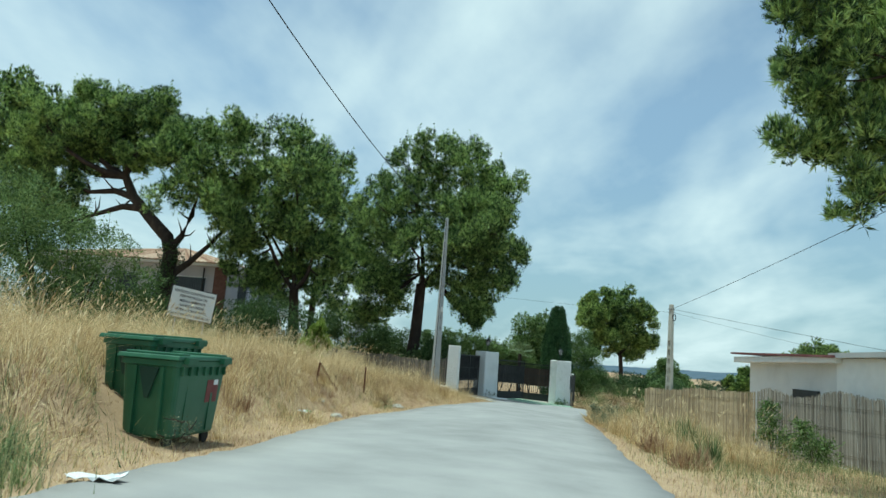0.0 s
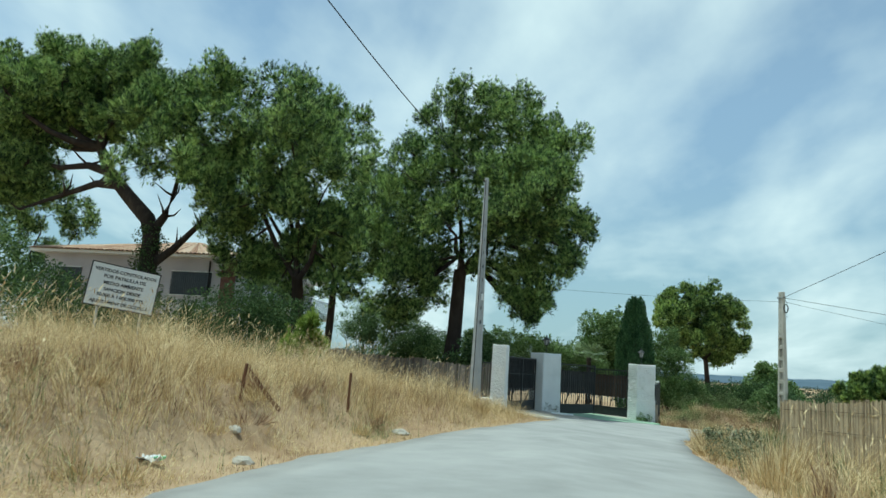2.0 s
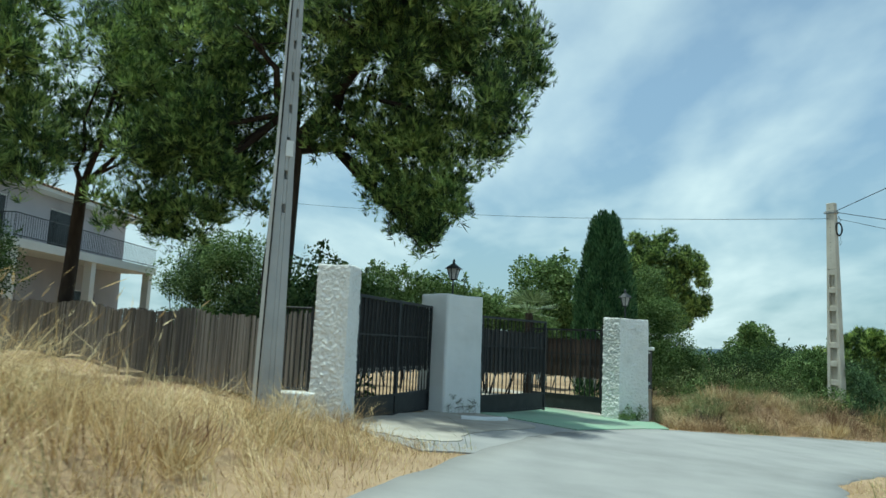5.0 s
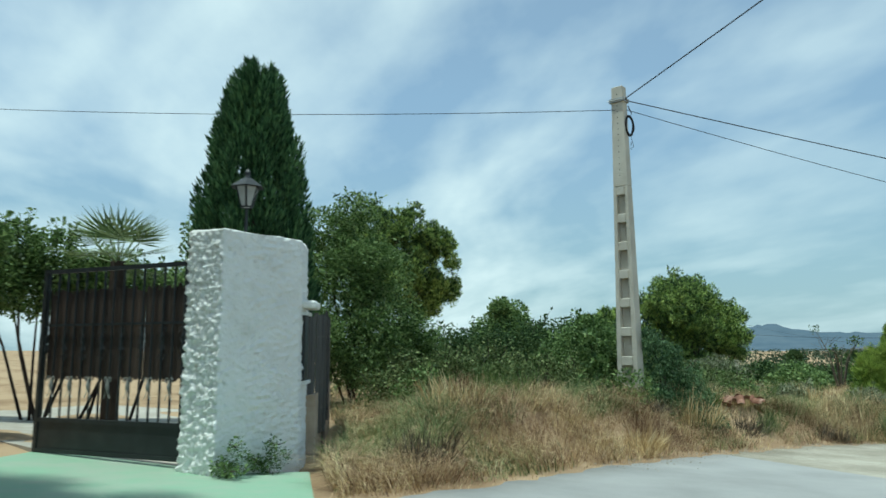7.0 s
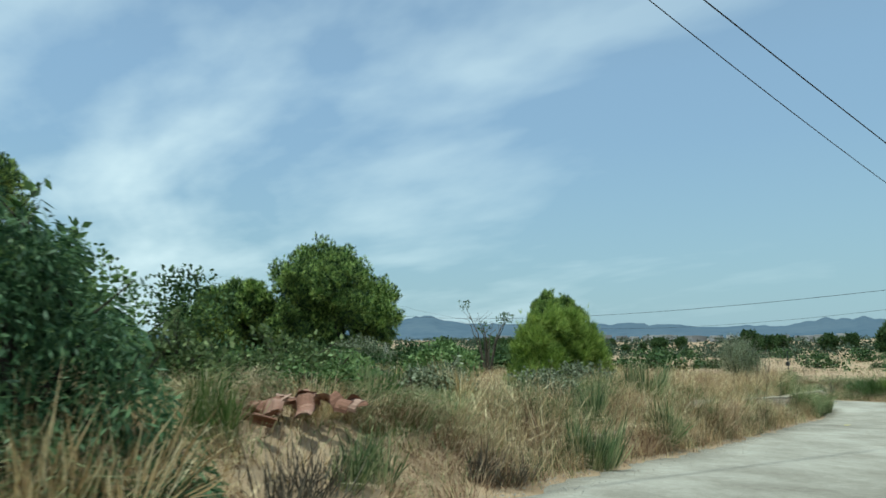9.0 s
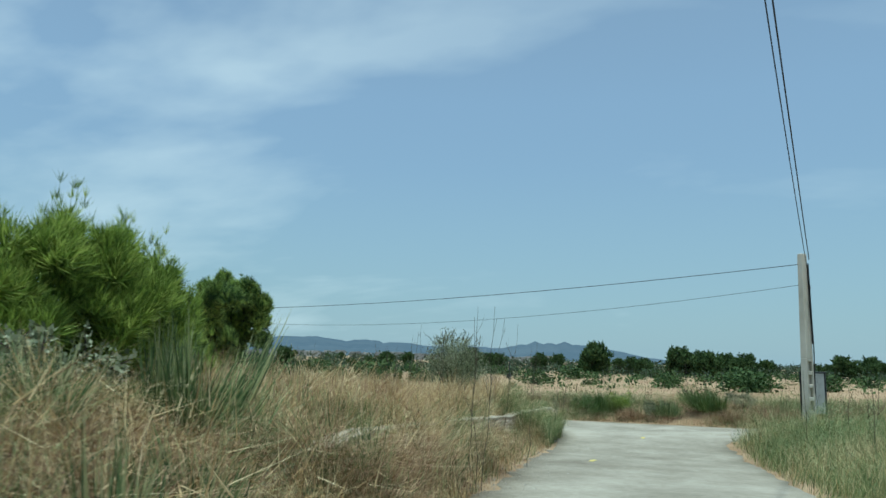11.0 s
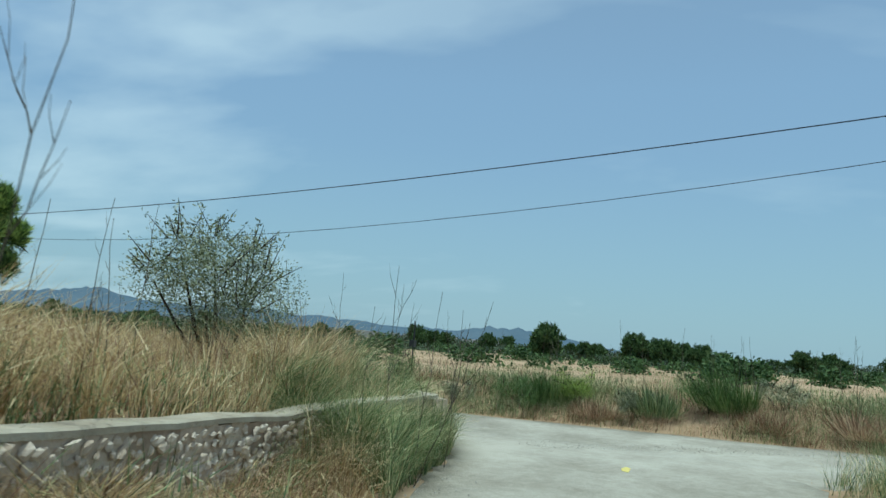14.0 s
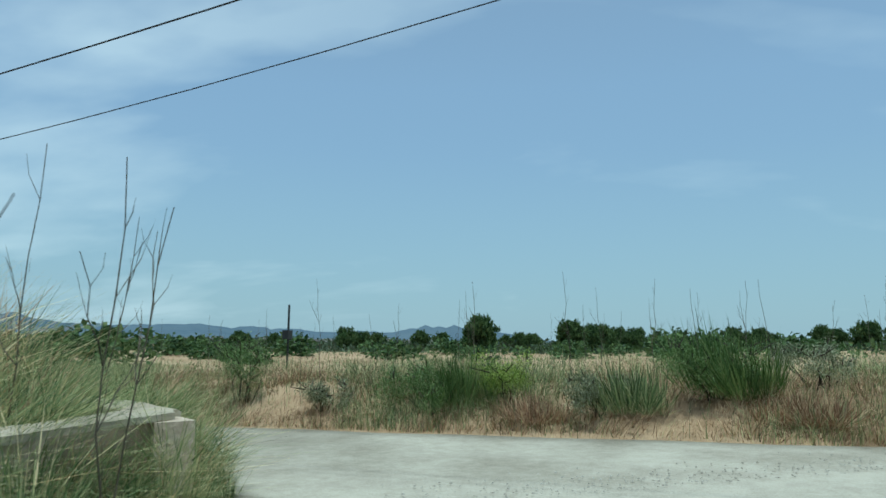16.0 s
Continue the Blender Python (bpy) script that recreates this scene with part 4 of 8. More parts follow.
def gate_leaf(name, a, c, z0, z1, label, screen_mat, screen_from, seed, bars=None, back=1, top_gap=0.05):
    """An iron gate leaf from a to c: frame, bars, scrolls, kick plate and a reed screen behind."""
    a, c = Vector((*a, 0)), Vector((*c, 0))
    w = (c - a).length
    turn = math.degrees(math.atan2(c.y - a.y, c.x - a.x))
    ob = thing(name, (a.x, a.y, z0), label, "gate", "gates", turn=turn)
    h = z1 - z0
    b = Build()
    for x in (0.03, w - 0.03):
        b.box((x, 0, h / 2), (0.06, 0.05, h))
    for z in (0.05, 0.42, h - 0.03):
        b.box((w / 2, 0, z), (w - 0.12, 0.045, 0.05))
    b.box((w / 2, 0, h * 0.69), (w - 0.12, 0.02, 0.03))
    part("frame", b, M_IRON, ob)
    b = Build()
    b.box((w / 2, 0.003, 0.235), (w - 0.13, 0.012, 0.32))
    part("kick_plate", b, M_IRON, ob)
    if w > 3:
        b = Build()
        b.box((w * 0.5, 0, h / 2), (0.09, 0.055, h))
        part("stile", b, M_IRON, ob)
    n = bars or max(6, int(w / 0.125))
    bar = Build()
    bar.tube([(0, 0, 0.445), (0, 0, h - 0.055)], 0.014, 6)
    bar_me = bar.mesh("bar", M_IRON)
    sc = Build()
    for s in (1, -1):
        pts = []
        for i in range(11):
            q = i / 10 * 4.6
            r = 0.044 * (1 - i / 16)
            pts.append((s * (0.030 - r * math.cos(q) * 0.55 + 0.008), 0.012, 0.10 + r * math.sin(q) + 0.02))
        sc.tube(pts, 0.006, 4)
    sc.tube([(0, 0.012, 0.0), (0, 0.014, 0.05), (0, 0.012, 0.13)], [0.016, 0.024, 0.008], 5)
    sc.tube([(-0.05, 0.012, -0.10), (-0.015, 0.012, -0.03), (0, 0.012, 0.02)], 0.006, 4)
    sc.tube([(0.05, 0.012, -0.10), (0.015, 0.012, -0.03), (0, 0.012, 0.02)], 0.006, 4)
    sc_me = sc.mesh("scroll", M_IRON)
    # the lower row repeats the scroll in the paler sunlit tone
    pale_me = sc.mesh("scroll", M_SCROLL)
    for i in range(n):
        x = 0.09 + (w - 0.18) * i / (n - 1)
        part("bar", bar_me, None, ob).location = (x, 0, 0)
        if i % 2:
            part("scroll", pale_me, None, ob, "scrollwork toned pale for the sun on it").location = (x, -0.012 * back, 0.80)
        if i % 2 == 0 and screen_from:
            part("scroll", sc_me, None, ob).location = (x, -0.012, h * 0.60)
            turned = part("scroll", sc_me, None, ob)
            turned.location, turned.rotation_euler = (x, -0.012, h * 0.60 - 0.06), (0, math.pi, 0)
    if screen_from:
        rnd = random.Random(seed)
        b = Build()
        x = 0.07
        while x < w - 0.07:
            sw = rnd.uniform(0.012, 0.022)
            b.box((x, back * 0.035 + rnd.uniform(-0.004, 0.004), (screen_from + h - top_gap) / 2 + rnd.uniform(-0.02, 0.02)), (sw, 0.008, h - top_gap - screen_from + rnd.uniform(-0.07, 0.05)))
            x += sw * rnd.uniform(0.93, 1.12)
        part("reed_screen", b, screen_mat, ob, "reed screening tied behind the bars")
    return ob


gate_leaf("gate", (2.22, 37.72), (3.20, 41.10), 0.12, 2.36, "closed black iron gate backed with dark screening", M_SCREEN, 0.86, 4, bars=22)
gate_leaf("gate", (4.28, 42.0), (5.93, 44.15), -0.02, 2.24, "black iron gate leaf standing ajar, screened above", M_SCREEN, 0.92, 5, bars=17, top_gap=0.30)
gate_leaf("gate", (7.62, 45.50), (5.72, 46.95), -0.17, 2.13, "black iron gate leaf swung inwards, brown screening above", M_SCREEN_RED, 0.92, 6, bars=15, back=-1, top_gap=0.28)
bm = bmesh.new()
rows = []
for i in range(25):
    t = 0.42 + 0.58 * i / 24
    x, y = 3.35 + 1.5 * t, 40.1 + 0.75 * t - 0.55 * math.sin(t * 2.9)
    dx, dy = 1.5, 0.75 - 0.55 * 2.9 * math.cos(t * 2.9)
    n = Vector((-dy, dx, 0)).normalized()
    z = base_height(x, y)
    h = 0.10 + 0.02 * noise.noise(Vector((t * 6, 2, 1)))
    w = 0.09 + 0.02 * noise.noise(Vector((t * 5, 7, 1)))
    p = Vector((x, y, z))
    rows.append([bm.verts.new(p + n * a * w + Vector((0, 0, b_ * h))) for a, b_ in ((-1.2, -0.2), (-1.0, 0.75), (-0.6, 1.0), (0.6, 1.0), (1.0, 0.75), (1.2, -0.2))])
for r0, r1 in zip(rows[:-1], rows[1:]):
    for j in range(5):
        bm.faces.new((r0[j], r0[j + 1], r1[j + 1], r1[j]))
bm.faces.new(rows[0][::-1])
bm.faces.new(rows[-1])
me = bpy.data.meshes.new("planter_kerb")
bm.to_mesh(me)
bm.free()
me.materials.append(M_PLASTER_SMOOTH)
tagged(new("planter_kerb", me), "low curved white kerb before the smooth pillar", "kerb", kind="structure")

# ---- property fence ----


def slat_fence(name, pts, height, mat, label, seed, sw=0.055, base=0.0, tilt=0.01, gap=0.006, category="fence"):
    """Upright slats along a line, three rails behind them, posts every few metres."""
    rnd = random.Random(seed)
    o = (*pts[0][:2], gz(*pts[0][:2]))
    ob = thing(name, o, label, category)
    b, rails = Build(), Build()
    for (x0, y0, h0), (x1, y1, h1) in zip(pts[:-1], pts[1:]):
        d = Vector((x1 - x0, y1 - y0, 0))
        ln = d.length
        m = Matrix.Rotation(math.atan2(d.y, d.x), 4, "Z")
        s = 0.0
        while s < ln:
            w = sw * rnd.uniform(0.75, 1.2)
            t = s / ln
            x, y = x0 + d.x * t, y0 + d.y * t
            z = gz(x, y) + base
            h = (h0 + (h1 - h0) * t) * rnd.uniform(0.97, 1.02)
            b.box((x - o[0] + rnd.uniform(-1, 1) * tilt, y - o[1], z + h / 2 - o[2]), (w, 0.014, h), m @ Matrix.Rotation(rnd.uniform(-0.02, 0.02), 4, "Y"))
            s += w + gap
        z0, z1 = gz(x0, y0) + base - o[2], gz(x1, y1) + base - o[2]
        for k in (0.2, 0.8):
            rails.tube([(x0 - o[0], y0 - o[1] + 0.03, z0 + h0 * k), (x1 - o[0], y1 - o[1] + 0.03, z1 + h1 * k)], 0.016, 5)
        for k in range(int(ln / 2.4) + 1):
            t = min(1, k * 2.4 / ln)
            x, y = x0 + d.x * t - o[0], y0 + d.y * t - o[1] + 0.05
            z = z0 + (z1 - z0) * t
            rails.tube([(x, y, z - 0.3), (x, y, z + (h0 + (h1 - h0) * t) * 0.97)], 0.03, 6)
    part("slat_run", b, mat, ob)
    part("rail", rails, M_FENCE_GREY, ob)
    return ob


slat_fence("slat_fence", [(1.62, 37.3, 1.65), (0.2, 38.5, 1.45), (-6.0, 44.3, 1.5), (-12.5, 47.0, 1.5)], 1.8, M_FENCE_GREY, "weathered grey slat fence along the garden", 21, base=0.12)
slat_fence("dark_screen", [(9.02, 46.5, 1.6), (9.35, 47.4, 1.7), (9.75, 50.5, 1.7)], 1.7, M_SCREEN, "dark brown screen fence behind the pillar", 22, sw=0.05, base=0.35)
b = Build()
b.box((9.32, 48.4, 0.05), (0.25, 3.9, 0.9), Matrix.Rotation(radians(-9), 4, "Z"))
tagged(new("wall_low", b.mesh("wall_low", M_STONE)), "low rendered wall under the screen fence", "wall", kind="structure")

# ---- house ----


def build_house():
    ob = thing("house", (-21.5, 54.5, 0.6), "white two-storey house with clay tile roof behind pines", "house")
    x0, x1, y0, y1, zb, ze = -6.6, 6.5, -6.5, 6.5, -0.8, 6.55
    b = Build()
    b.box(((x0 + x1) / 2, (y0 + y1) / 2, (zb + ze) / 2), (x1 - x0, y1 - y0, ze - zb))
    part("wall", b, M_HOUSE, ob, "pale lilac-white rendered walls")
    b = Build()
    b.box((0, 0, ze + 0.07), (x1 - x0 + 1.3, y1 - y0 + 1.3, 0.16))
    part("soffit", b, M_PLASTER_SMOOTH, ob)
    # hipped roof of barrel tiles: rows of half-round ridges
    ex, ey, zr, rise = x1 + 0.75, y1 + 0.75, ze + 0.16, 1.75
    tiles = Build()

    def slope(point_at, n, m):
        for i in range(n):
            prof = []
            for j in range(m + 1):
                for k in range(5):
                    u = (i + k / 4) / n
                    p = point_at(u, j / m)
                    prof.append(p + Vector((0, 0, 0.09 * math.sin(math.pi * k / 4) + 0.02 * (j % 2))))
            tiles.add(prof, [(j * 5 + k, j * 5 + k + 1, (j + 1) * 5 + k + 1, (j + 1) * 5 + k) for j in range(m) for k in range(4)])

    def south(s):
        return lambda u, v: Vector((-ex + 2 * ex * u + (1 - 2 * u) * v * ey * 0.98, s * (ey - ey * v), zr + rise * v))

    def side(s):
        return lambda u, v: Vector((s * (ex - ey * 0.98 * v), (-ey + 2 * ey * u) * (1 - v), zr + rise * v))

    for s in (-1, 1):
        slope(south(s), 52, 10)
        slope(side(s), 52, 10)
    part("roof", tiles, M_TILE, ob, "sun-bleached clay barrel tiles", smooth=True)
    b = Build()
    b.add([(-ex, -ey, zr - 0.01), (ex, -ey, zr - 0.01), (ex, ey, zr - 0.01), (-ex, ey, zr - 0.01), (-0.2, 0, zr + rise - 0.02), (0.2, 0, zr + rise - 0.02)],
          [(0, 1, 5, 4), (1, 2, 5), (2, 3, 4, 5), (3, 0, 4), (3, 2, 1, 0)])
    part("roof_deck", b, M_TILE, ob)

    def window(x, z, w, h, face):
        win = Build()
        if face == "s":
            win.box((x, y0 - 0.004, z), (w, 0.05, h))
        else:
            win.box((x1 + 0.004, x, z), (0.05, w, h))
        wo = part("window", win, M_GLASS_DARK, ob, "dark window behind a grille")
        g, fr = Build(), Build()
        n = int(w / 0.13)
        for i in range(n + 1):
            u = x - w / 2 + w * i / n
            p = (lambda q: (u, y0 - 0.09, q)) if face == "s" else (lambda q: (x1 + 0.09, u, q))
            g.tube([p(z - h / 2), p(z + h / 2)], 0.012, 4)
        part("grille", g, M_IRON, wo)
        for dz, nm in ((-h / 2, "sill"), (h / 2, "lintel")):
            fr = Build()
            if face == "s":
                fr.box((x, y0 - 0.03, z + dz), (w + 0.1, 0.1, 0.06))
            else:
                fr.box((x1 + 0.03, x, z + dz), (0.1, w + 0.1, 0.06))
            part(nm, fr, M_PLASTER_SMOOTH, wo)

    for x, z, w, h in ((3.6, 5.0, 2.6, 1.45), (-0.8, 5.0, 1.5, 1.4), (-4.6, 5.0, 1.5, 1.4), (3.2, 1.9, 1.6, 1.4), (-3.0, 1.9, 1.6, 1.4)):
        window(x, z, w, h, "s")
    for y, z, w, h in ((-3.5, 5.0, 1.6, 2.0), (1.0, 5.0, 1.6, 2.0), (-2.5, 1.6, 1.8, 2.0), (3.2, 1.6, 1.8, 2.0)):
        window(y, z, w, h, "e")
    b = Build()
    b.box((6.0, y0 - 0.06, 3.4), (0.9, 0.12, 6.2))
    part("brick_pier", b, M_BRICK, ob, "red brick pier at the corner")
    b = Build()
    b.tube([(4.75, y0 - 0.08, 6.4), (4.75, y0 - 0.08, 0.0)], 0.05, 6)
    part("downpipe", b, M_IRON, ob)
    # balcony along the east side
    b = Build()
    b.box((x1 + 0.95, 1.0, 3.95), (1.9, 11.0, 0.34))
    bal = part("balcony", b, M_PLASTER_SMOOTH, ob, "white balcony slab")
    for y in (-4.2, 1.0, 6.2):
        b = Build()
        b.box((x1 + 1.6, y, 1.5), (0.35, 0.35, 4.6))
        part("column", b, M_PLASTER_SMOOTH, bal)
    b = Build()
    for i in range(80):
        y = -4.4 + 10.8 * i / 79
        b.tube([(x1 + 1.82, y, 4.12), (x1 + 1.82, y, 5.05)], 0.012, 4)
    for z in (4.22, 5.06):
        b.tube([(x1 + 1.82, -4.45, z), (x1 + 1.82, 6.45, z)], 0.022, 5)
    for i in range(13):
        x = x1 + 0.1 + 1.7 * i / 12
        b.tube([(x, -4.45, 4.12), (x, -4.45, 5.05)], 0.012, 4)
    b.tube([(x1, -4.45, 5.06), (x1 + 1.82, -4.45, 5.06)], 0.022, 5)
    part("railing", b, M_IRON, bal, "thin dark iron railing")
    return ob


build_house()

# ---- hut behind the reed fence ----
hut = thing("hut", (17.2, 26.0, -0.2), "low white rendered hut with faded red roof edge", "hut")
b = Build()
b.box((0, 0, 1.6), (5.6, 8.0, 3.4))
part("wall", b, M_PLASTER_SMOOTH, hut, "dusty white rendered walls")
b = Build()
b.box((0.2, -7.4, 1.55), (6.6, 7.0, 3.3))
part("wall", b, M_PLASTER, hut, "bright white rendered walls")
b = Build()
b.box((-0.15, 0.1, 3.18), (6.3, 8.7, 0.22))
bevel(part("fascia", b, M_PLASTER, hut), 0.015)
b = Build()
b.box((-0.15, 0.1, 3.34), (6.5, 8.9, 0.07), Matrix.Rotation(radians(1.2), 4, "X"))
part("roof", b, M_RED_ROOF, hut, "thin faded red sheet roof")
b = Build()
b.box((0.15, -7.5, 3.28), (7.0, 7.2, 0.14))
part("roof", b, M_POLE_GREY, hut, "thin grey sheet roof")
b = Build()
b.box((-2.83, -1.2, 1.75), (0.08, 1.9, 0.9))
part("door", b, M_IRON, hut, "dark metal door, its top showing over the fence")


def reed_fence(pts, label, mat, seed, lower=None):
    """Reed screening: close upright canes of uneven height, with wire and posts."""
    rnd = random.Random(seed)
    o = (*pts[0][:2], gz(*pts[0][:2]))
    ob = thing("reed_fence", o, label, "fence", "reed fences")
    canes, posts = Build(), Build()
    for (x0, y0, h0), (x1, y1, h1) in zip(pts[:-1], pts[1:]):
        ln = math.hypot(x1 - x0, y1 - y0)
        m = Matrix.Rotation(math.atan2(y1 - y0, x1 - x0), 4, "Z")
        n = int(ln / 0.021)
        for i in range(n):
            t = (i + rnd.uniform(-0.3, 0.3)) / n
            x, y = x0 + (x1 - x0) * t, y0 + (y1 - y0) * t
            wave = 0.05 * math.sin(i * 0.05) + 0.03 * math.sin(i * 0.013)
            h = h0 + (h1 - h0) * t + wave + rnd.uniform(-0.04, 0.05)
            canes.box((x - o[0], y - o[1] + rnd.uniform(-0.01, 0.01), gz(x, y) - o[2] + h / 2 + 0.05), (0.020, 0.014, h), m @ Matrix.Rotation(rnd.uniform(-0.03, 0.03), 4, "Y"))
        for k in range(int(ln / 2.0) + 1):
            t = min(1, k * 2.0 / ln)
            x, y = x0 + (x1 - x0) * t + 0.06, y0 + (y1 - y0) * t + 0.05
            posts.tube([(x - o[0], y - o[1], gz(x, y) - o[2] - 0.3), (x - o[0], y - o[1], gz(x, y) - o[2] + h0 + 0.02)], 0.03, 6)
        for k in (0.25, 0.6, 0.9):
            posts.tube([(x0 - o[0] - 0.015, y0 - o[1] - 0.02, gz(x0, y0) - o[2] + h0 * k), (x1 - o[0] - 0.015, y1 - o[1] - 0.02, gz(x1, y1) - o[2] + h1 * k)], 0.004, 4)
    part("cane_run", canes, mat, ob)
    part("post", posts, M_DEADWOOD, ob)
    return ob


reed_fence([(10.3, 30.2, 1.5), (12.55, 24.2, 1.85)], "straw-coloured reed screen fence beside the verge", M_REED, 31)
reed_fence([(12.58, 24.15, 1.85), (14.2, 18.6, 1.95), (15.6, 10.0, 2.0)], "greyer weathered reed screen fence before the hut", M_REED_GREY, 32)

# ---- bins ----


def base_z(x, y):
    return float(plane(np.array(x), np.array(y)))



def wheelie_bin(at, turn, label):
    """A large four-wheeled bin with a flared rim, ribs and a flat lid."""
    ob = thing("waste_bin", at, label, "waste bin", "green bins", turn=turn)
    ob.scale = (1.0, 1.16, 1.15)
    b = Build()
    zs = [(0.13, 0.62, 0.98), (0.16, 0.66, 1.02), (0.55, 0.71, 1.09), (0.90, 0.755, 1.16), (0.905, 0.80, 1.22), (0.965, 0.80, 1.22)]
    rings = []
    for z, wx, wy in zs:
        ring = []
        for sx, sy in ((-1, -1), (1, -1), (1, 1), (-1, 1)):
            for a in range(4):
                q = math.radians({(-1, -1): 180, (1, -1): 270, (1, 1): 0, (-1, 1): 90}[(sx, sy)] + a * 30)
                ring.append((sx * (wx / 2 - 0.07) + 0.07 * math.cos(q), sy * (wy / 2 - 0.07) + 0.07 * math.sin(q), z))
        rings.append(ring)
    m = 16
    b.add([p for r in rings for p in r], [(i * m + j, i * m + (j + 1) % m, (i + 1) * m + (j + 1) % m, (i + 1) * m + j) for i in range(len(rings) - 1) for j in range(m)] + [tuple(range(m))[::-1]])
    part("body", b, M_BIN, ob, smooth=False)
    for y in (-0.28, 0.28):
        b = Build()
        b.box((0, y, 0.53), (0.70, 0.05, 0.72), None, 1.06, 1.0)
        part("rib", b, M_BIN, ob)
    for x in (-0.18, 0.18):
        b = Build()
        b.box((x, 0, 0.53), (0.045, 1.145, 0.72), None, 1.0, 1.05)
        part("rib", b, M_BIN, ob)
    b = Build()
    b.add([(-0.13, -0.60, 0.88), (0.13, -0.60, 0.88), (0.02, -0.592, 0.55), (-0.02, -0.592, 0.55), (-0.13, -0.575, 0.88), (0.13, -0.575, 0.88), (0.02, -0.56, 0.55), (-0.02, -0.56, 0.55)],
          [(0, 3, 2, 1), (4, 5, 6, 7), (0, 1, 5, 4), (1, 2, 6, 5), (2, 3, 7, 6), (3, 0, 4, 7)])
    part("worn_patch", b, M_BIN_DARK, ob, "dark scuffed triangular panel")
    b = Build()
    b.box((0, 0, 0.995), (0.84, 1.30, 0.05), None, 0.97)
    for y in (-0.45, 0.45):
        b.box((0, y, 1.03), (0.78, 0.16, 0.03))
    lid = bevel(part("lid", b, M_BIN, ob, "flat green lid"), 0.012)
    for y in (-0.42, 0.42):
        b = Build()
        b.box((0.44, y, 0.97), (0.07, 0.2, 0.07))
        part("hinge", b, M_BIN, lid)
    for k in range(7):
        b = Build()
        b.box((0.395, -0.5 + k * 0.165, 0.855), (0.03, 0.02, 0.10))
        part("fin", b, M_BIN, ob)
    b = Build()
    b.box((0.358, 0.28, 0.62), (0.012, 0.28, 0.26), Matrix.Rotation(radians(4), 4, "Y"))
    part("notice", b, M_STRIPE, ob, "faded dark red notice")
    b = Build()
    b.box((0.372, 0.34, 0.72), (0.012, 0.10, 0.06), Matrix.Rotation(radians(4), 4, "Y"))
    part("sticker", b, M_SIGN, ob, "small pale sticker")
    w = Build()
    n = 14
    w.tube([(-0.025, 0, 0.09), (-0.018, 0, 0.09), (0.018, 0, 0.09), (0.025, 0, 0.09)], [0.075, 0.09, 0.09, 0.075], n)
    w_me = w.mesh("wheel", M_RUBBER)
    fk = Build()
    fk.box((0, 0, 0.155), (0.075, 0.09, 0.07))
    fk_me = fk.mesh("caster", M_GALV)
    for x in (-0.24, 0.24):
        for y in (-0.42, 0.42):
            wh = part("wheel", w_me, None, ob)
            wh.location = (x, y, 0.0)
            part("caster", fk_me, None, wh)
    return ob


wheelie_bin((-0.14, 9.66, base_z(-0.14, 9.66)), -4, "green plastic waste bin with scuffed front by the lane")
wheelie_bin((-0.92, 10.55, gz(-0.92, 10.55) - 0.25), -6, "green plastic waste bin tucked behind the other")

# ---- notice board ----
sg = thing("notice_sign", (-8.0, 27.3, gz(-8.0, 27.3)), "white leaning notice board with black capitals on two posts", "sign", turn=48)
top = 3.42 - gz(-8.0, 27.3)
tilt = Matrix.Rotation(radians(6), 4, "Y")
b = Build()
b.box((0, 0, top), (1.86, 0.03, 1.22), tilt)
bevel(part("board", b, M_SIGN, sg, "white enamelled board"), 0.01)
b = Build()
for p, s in (((0, -0.004, 0.60), (1.88, 0.035, 0.03)), ((0, -0.004, -0.60), (1.88, 0.035, 0.03)), ((-0.93, -0.004, 0), (0.03, 0.035, 1.22)), ((0.93, -0.004, 0), (0.03, 0.035, 1.22))):
    b.box(tilt @ Vector(p) + Vector((0, 0, top)), s, tilt)
part("rim", b, M_INK, sg, "thin dark rim")
for x in (-0.62, 0.55):
    b = Build()
    b.tube([(x, 0.05, -0.4), (x + 0.03, 0.05, top + 0.3)], 0.035, 8)
    part("post", b, M_GALV, sg, "grey steel post")
for text, z, size in (("VERTIDOS CONTROLADOS", 0.42, 0.135), ("POR PATRULLA DE", 0.25, 0.135), ("MEDIO AMBIENTE", 0.07, 0.135), ("SANCION DESDE", -0.11, 0.13),
                      ("50.000 A 1.000.000 PTS.", -0.28, 0.13), ("AJUNTAMENT DE GODELLA", -0.47, 0.125)):
    cu = bpy.data.curves.new("lettering", "FONT")
    cu.body, cu.size, cu.align_x, cu.align_y, cu.extrude = text, size, "CENTER", "CENTER", 0.002
    cu.materials.append(M_INK)
    cu.offset = 0.0025
    ob = part("lettering", cu, None, sg, "black capital letters")
    ob.matrix_local = Matrix.Translation((0, 0, top)) @ tilt @ Matrix.Translation((0, -0.022, z)) @ Matrix.Rotation(radians(90), 4, "X")

# ---- rusty posts with chain ----


def rusty_post(at, h, lean, label):
    ob = thing("iron_post", at, label, "post", "rusty posts")
    b = Build()
    b.tube([(0, 0, -0.3), (lean * 0.5, 0, h * 0.5), (lean, 0.01, h)], [0.035, 0.033, 0.032], 8)
    part("pipe", b, M_RUST, ob)
    return ob


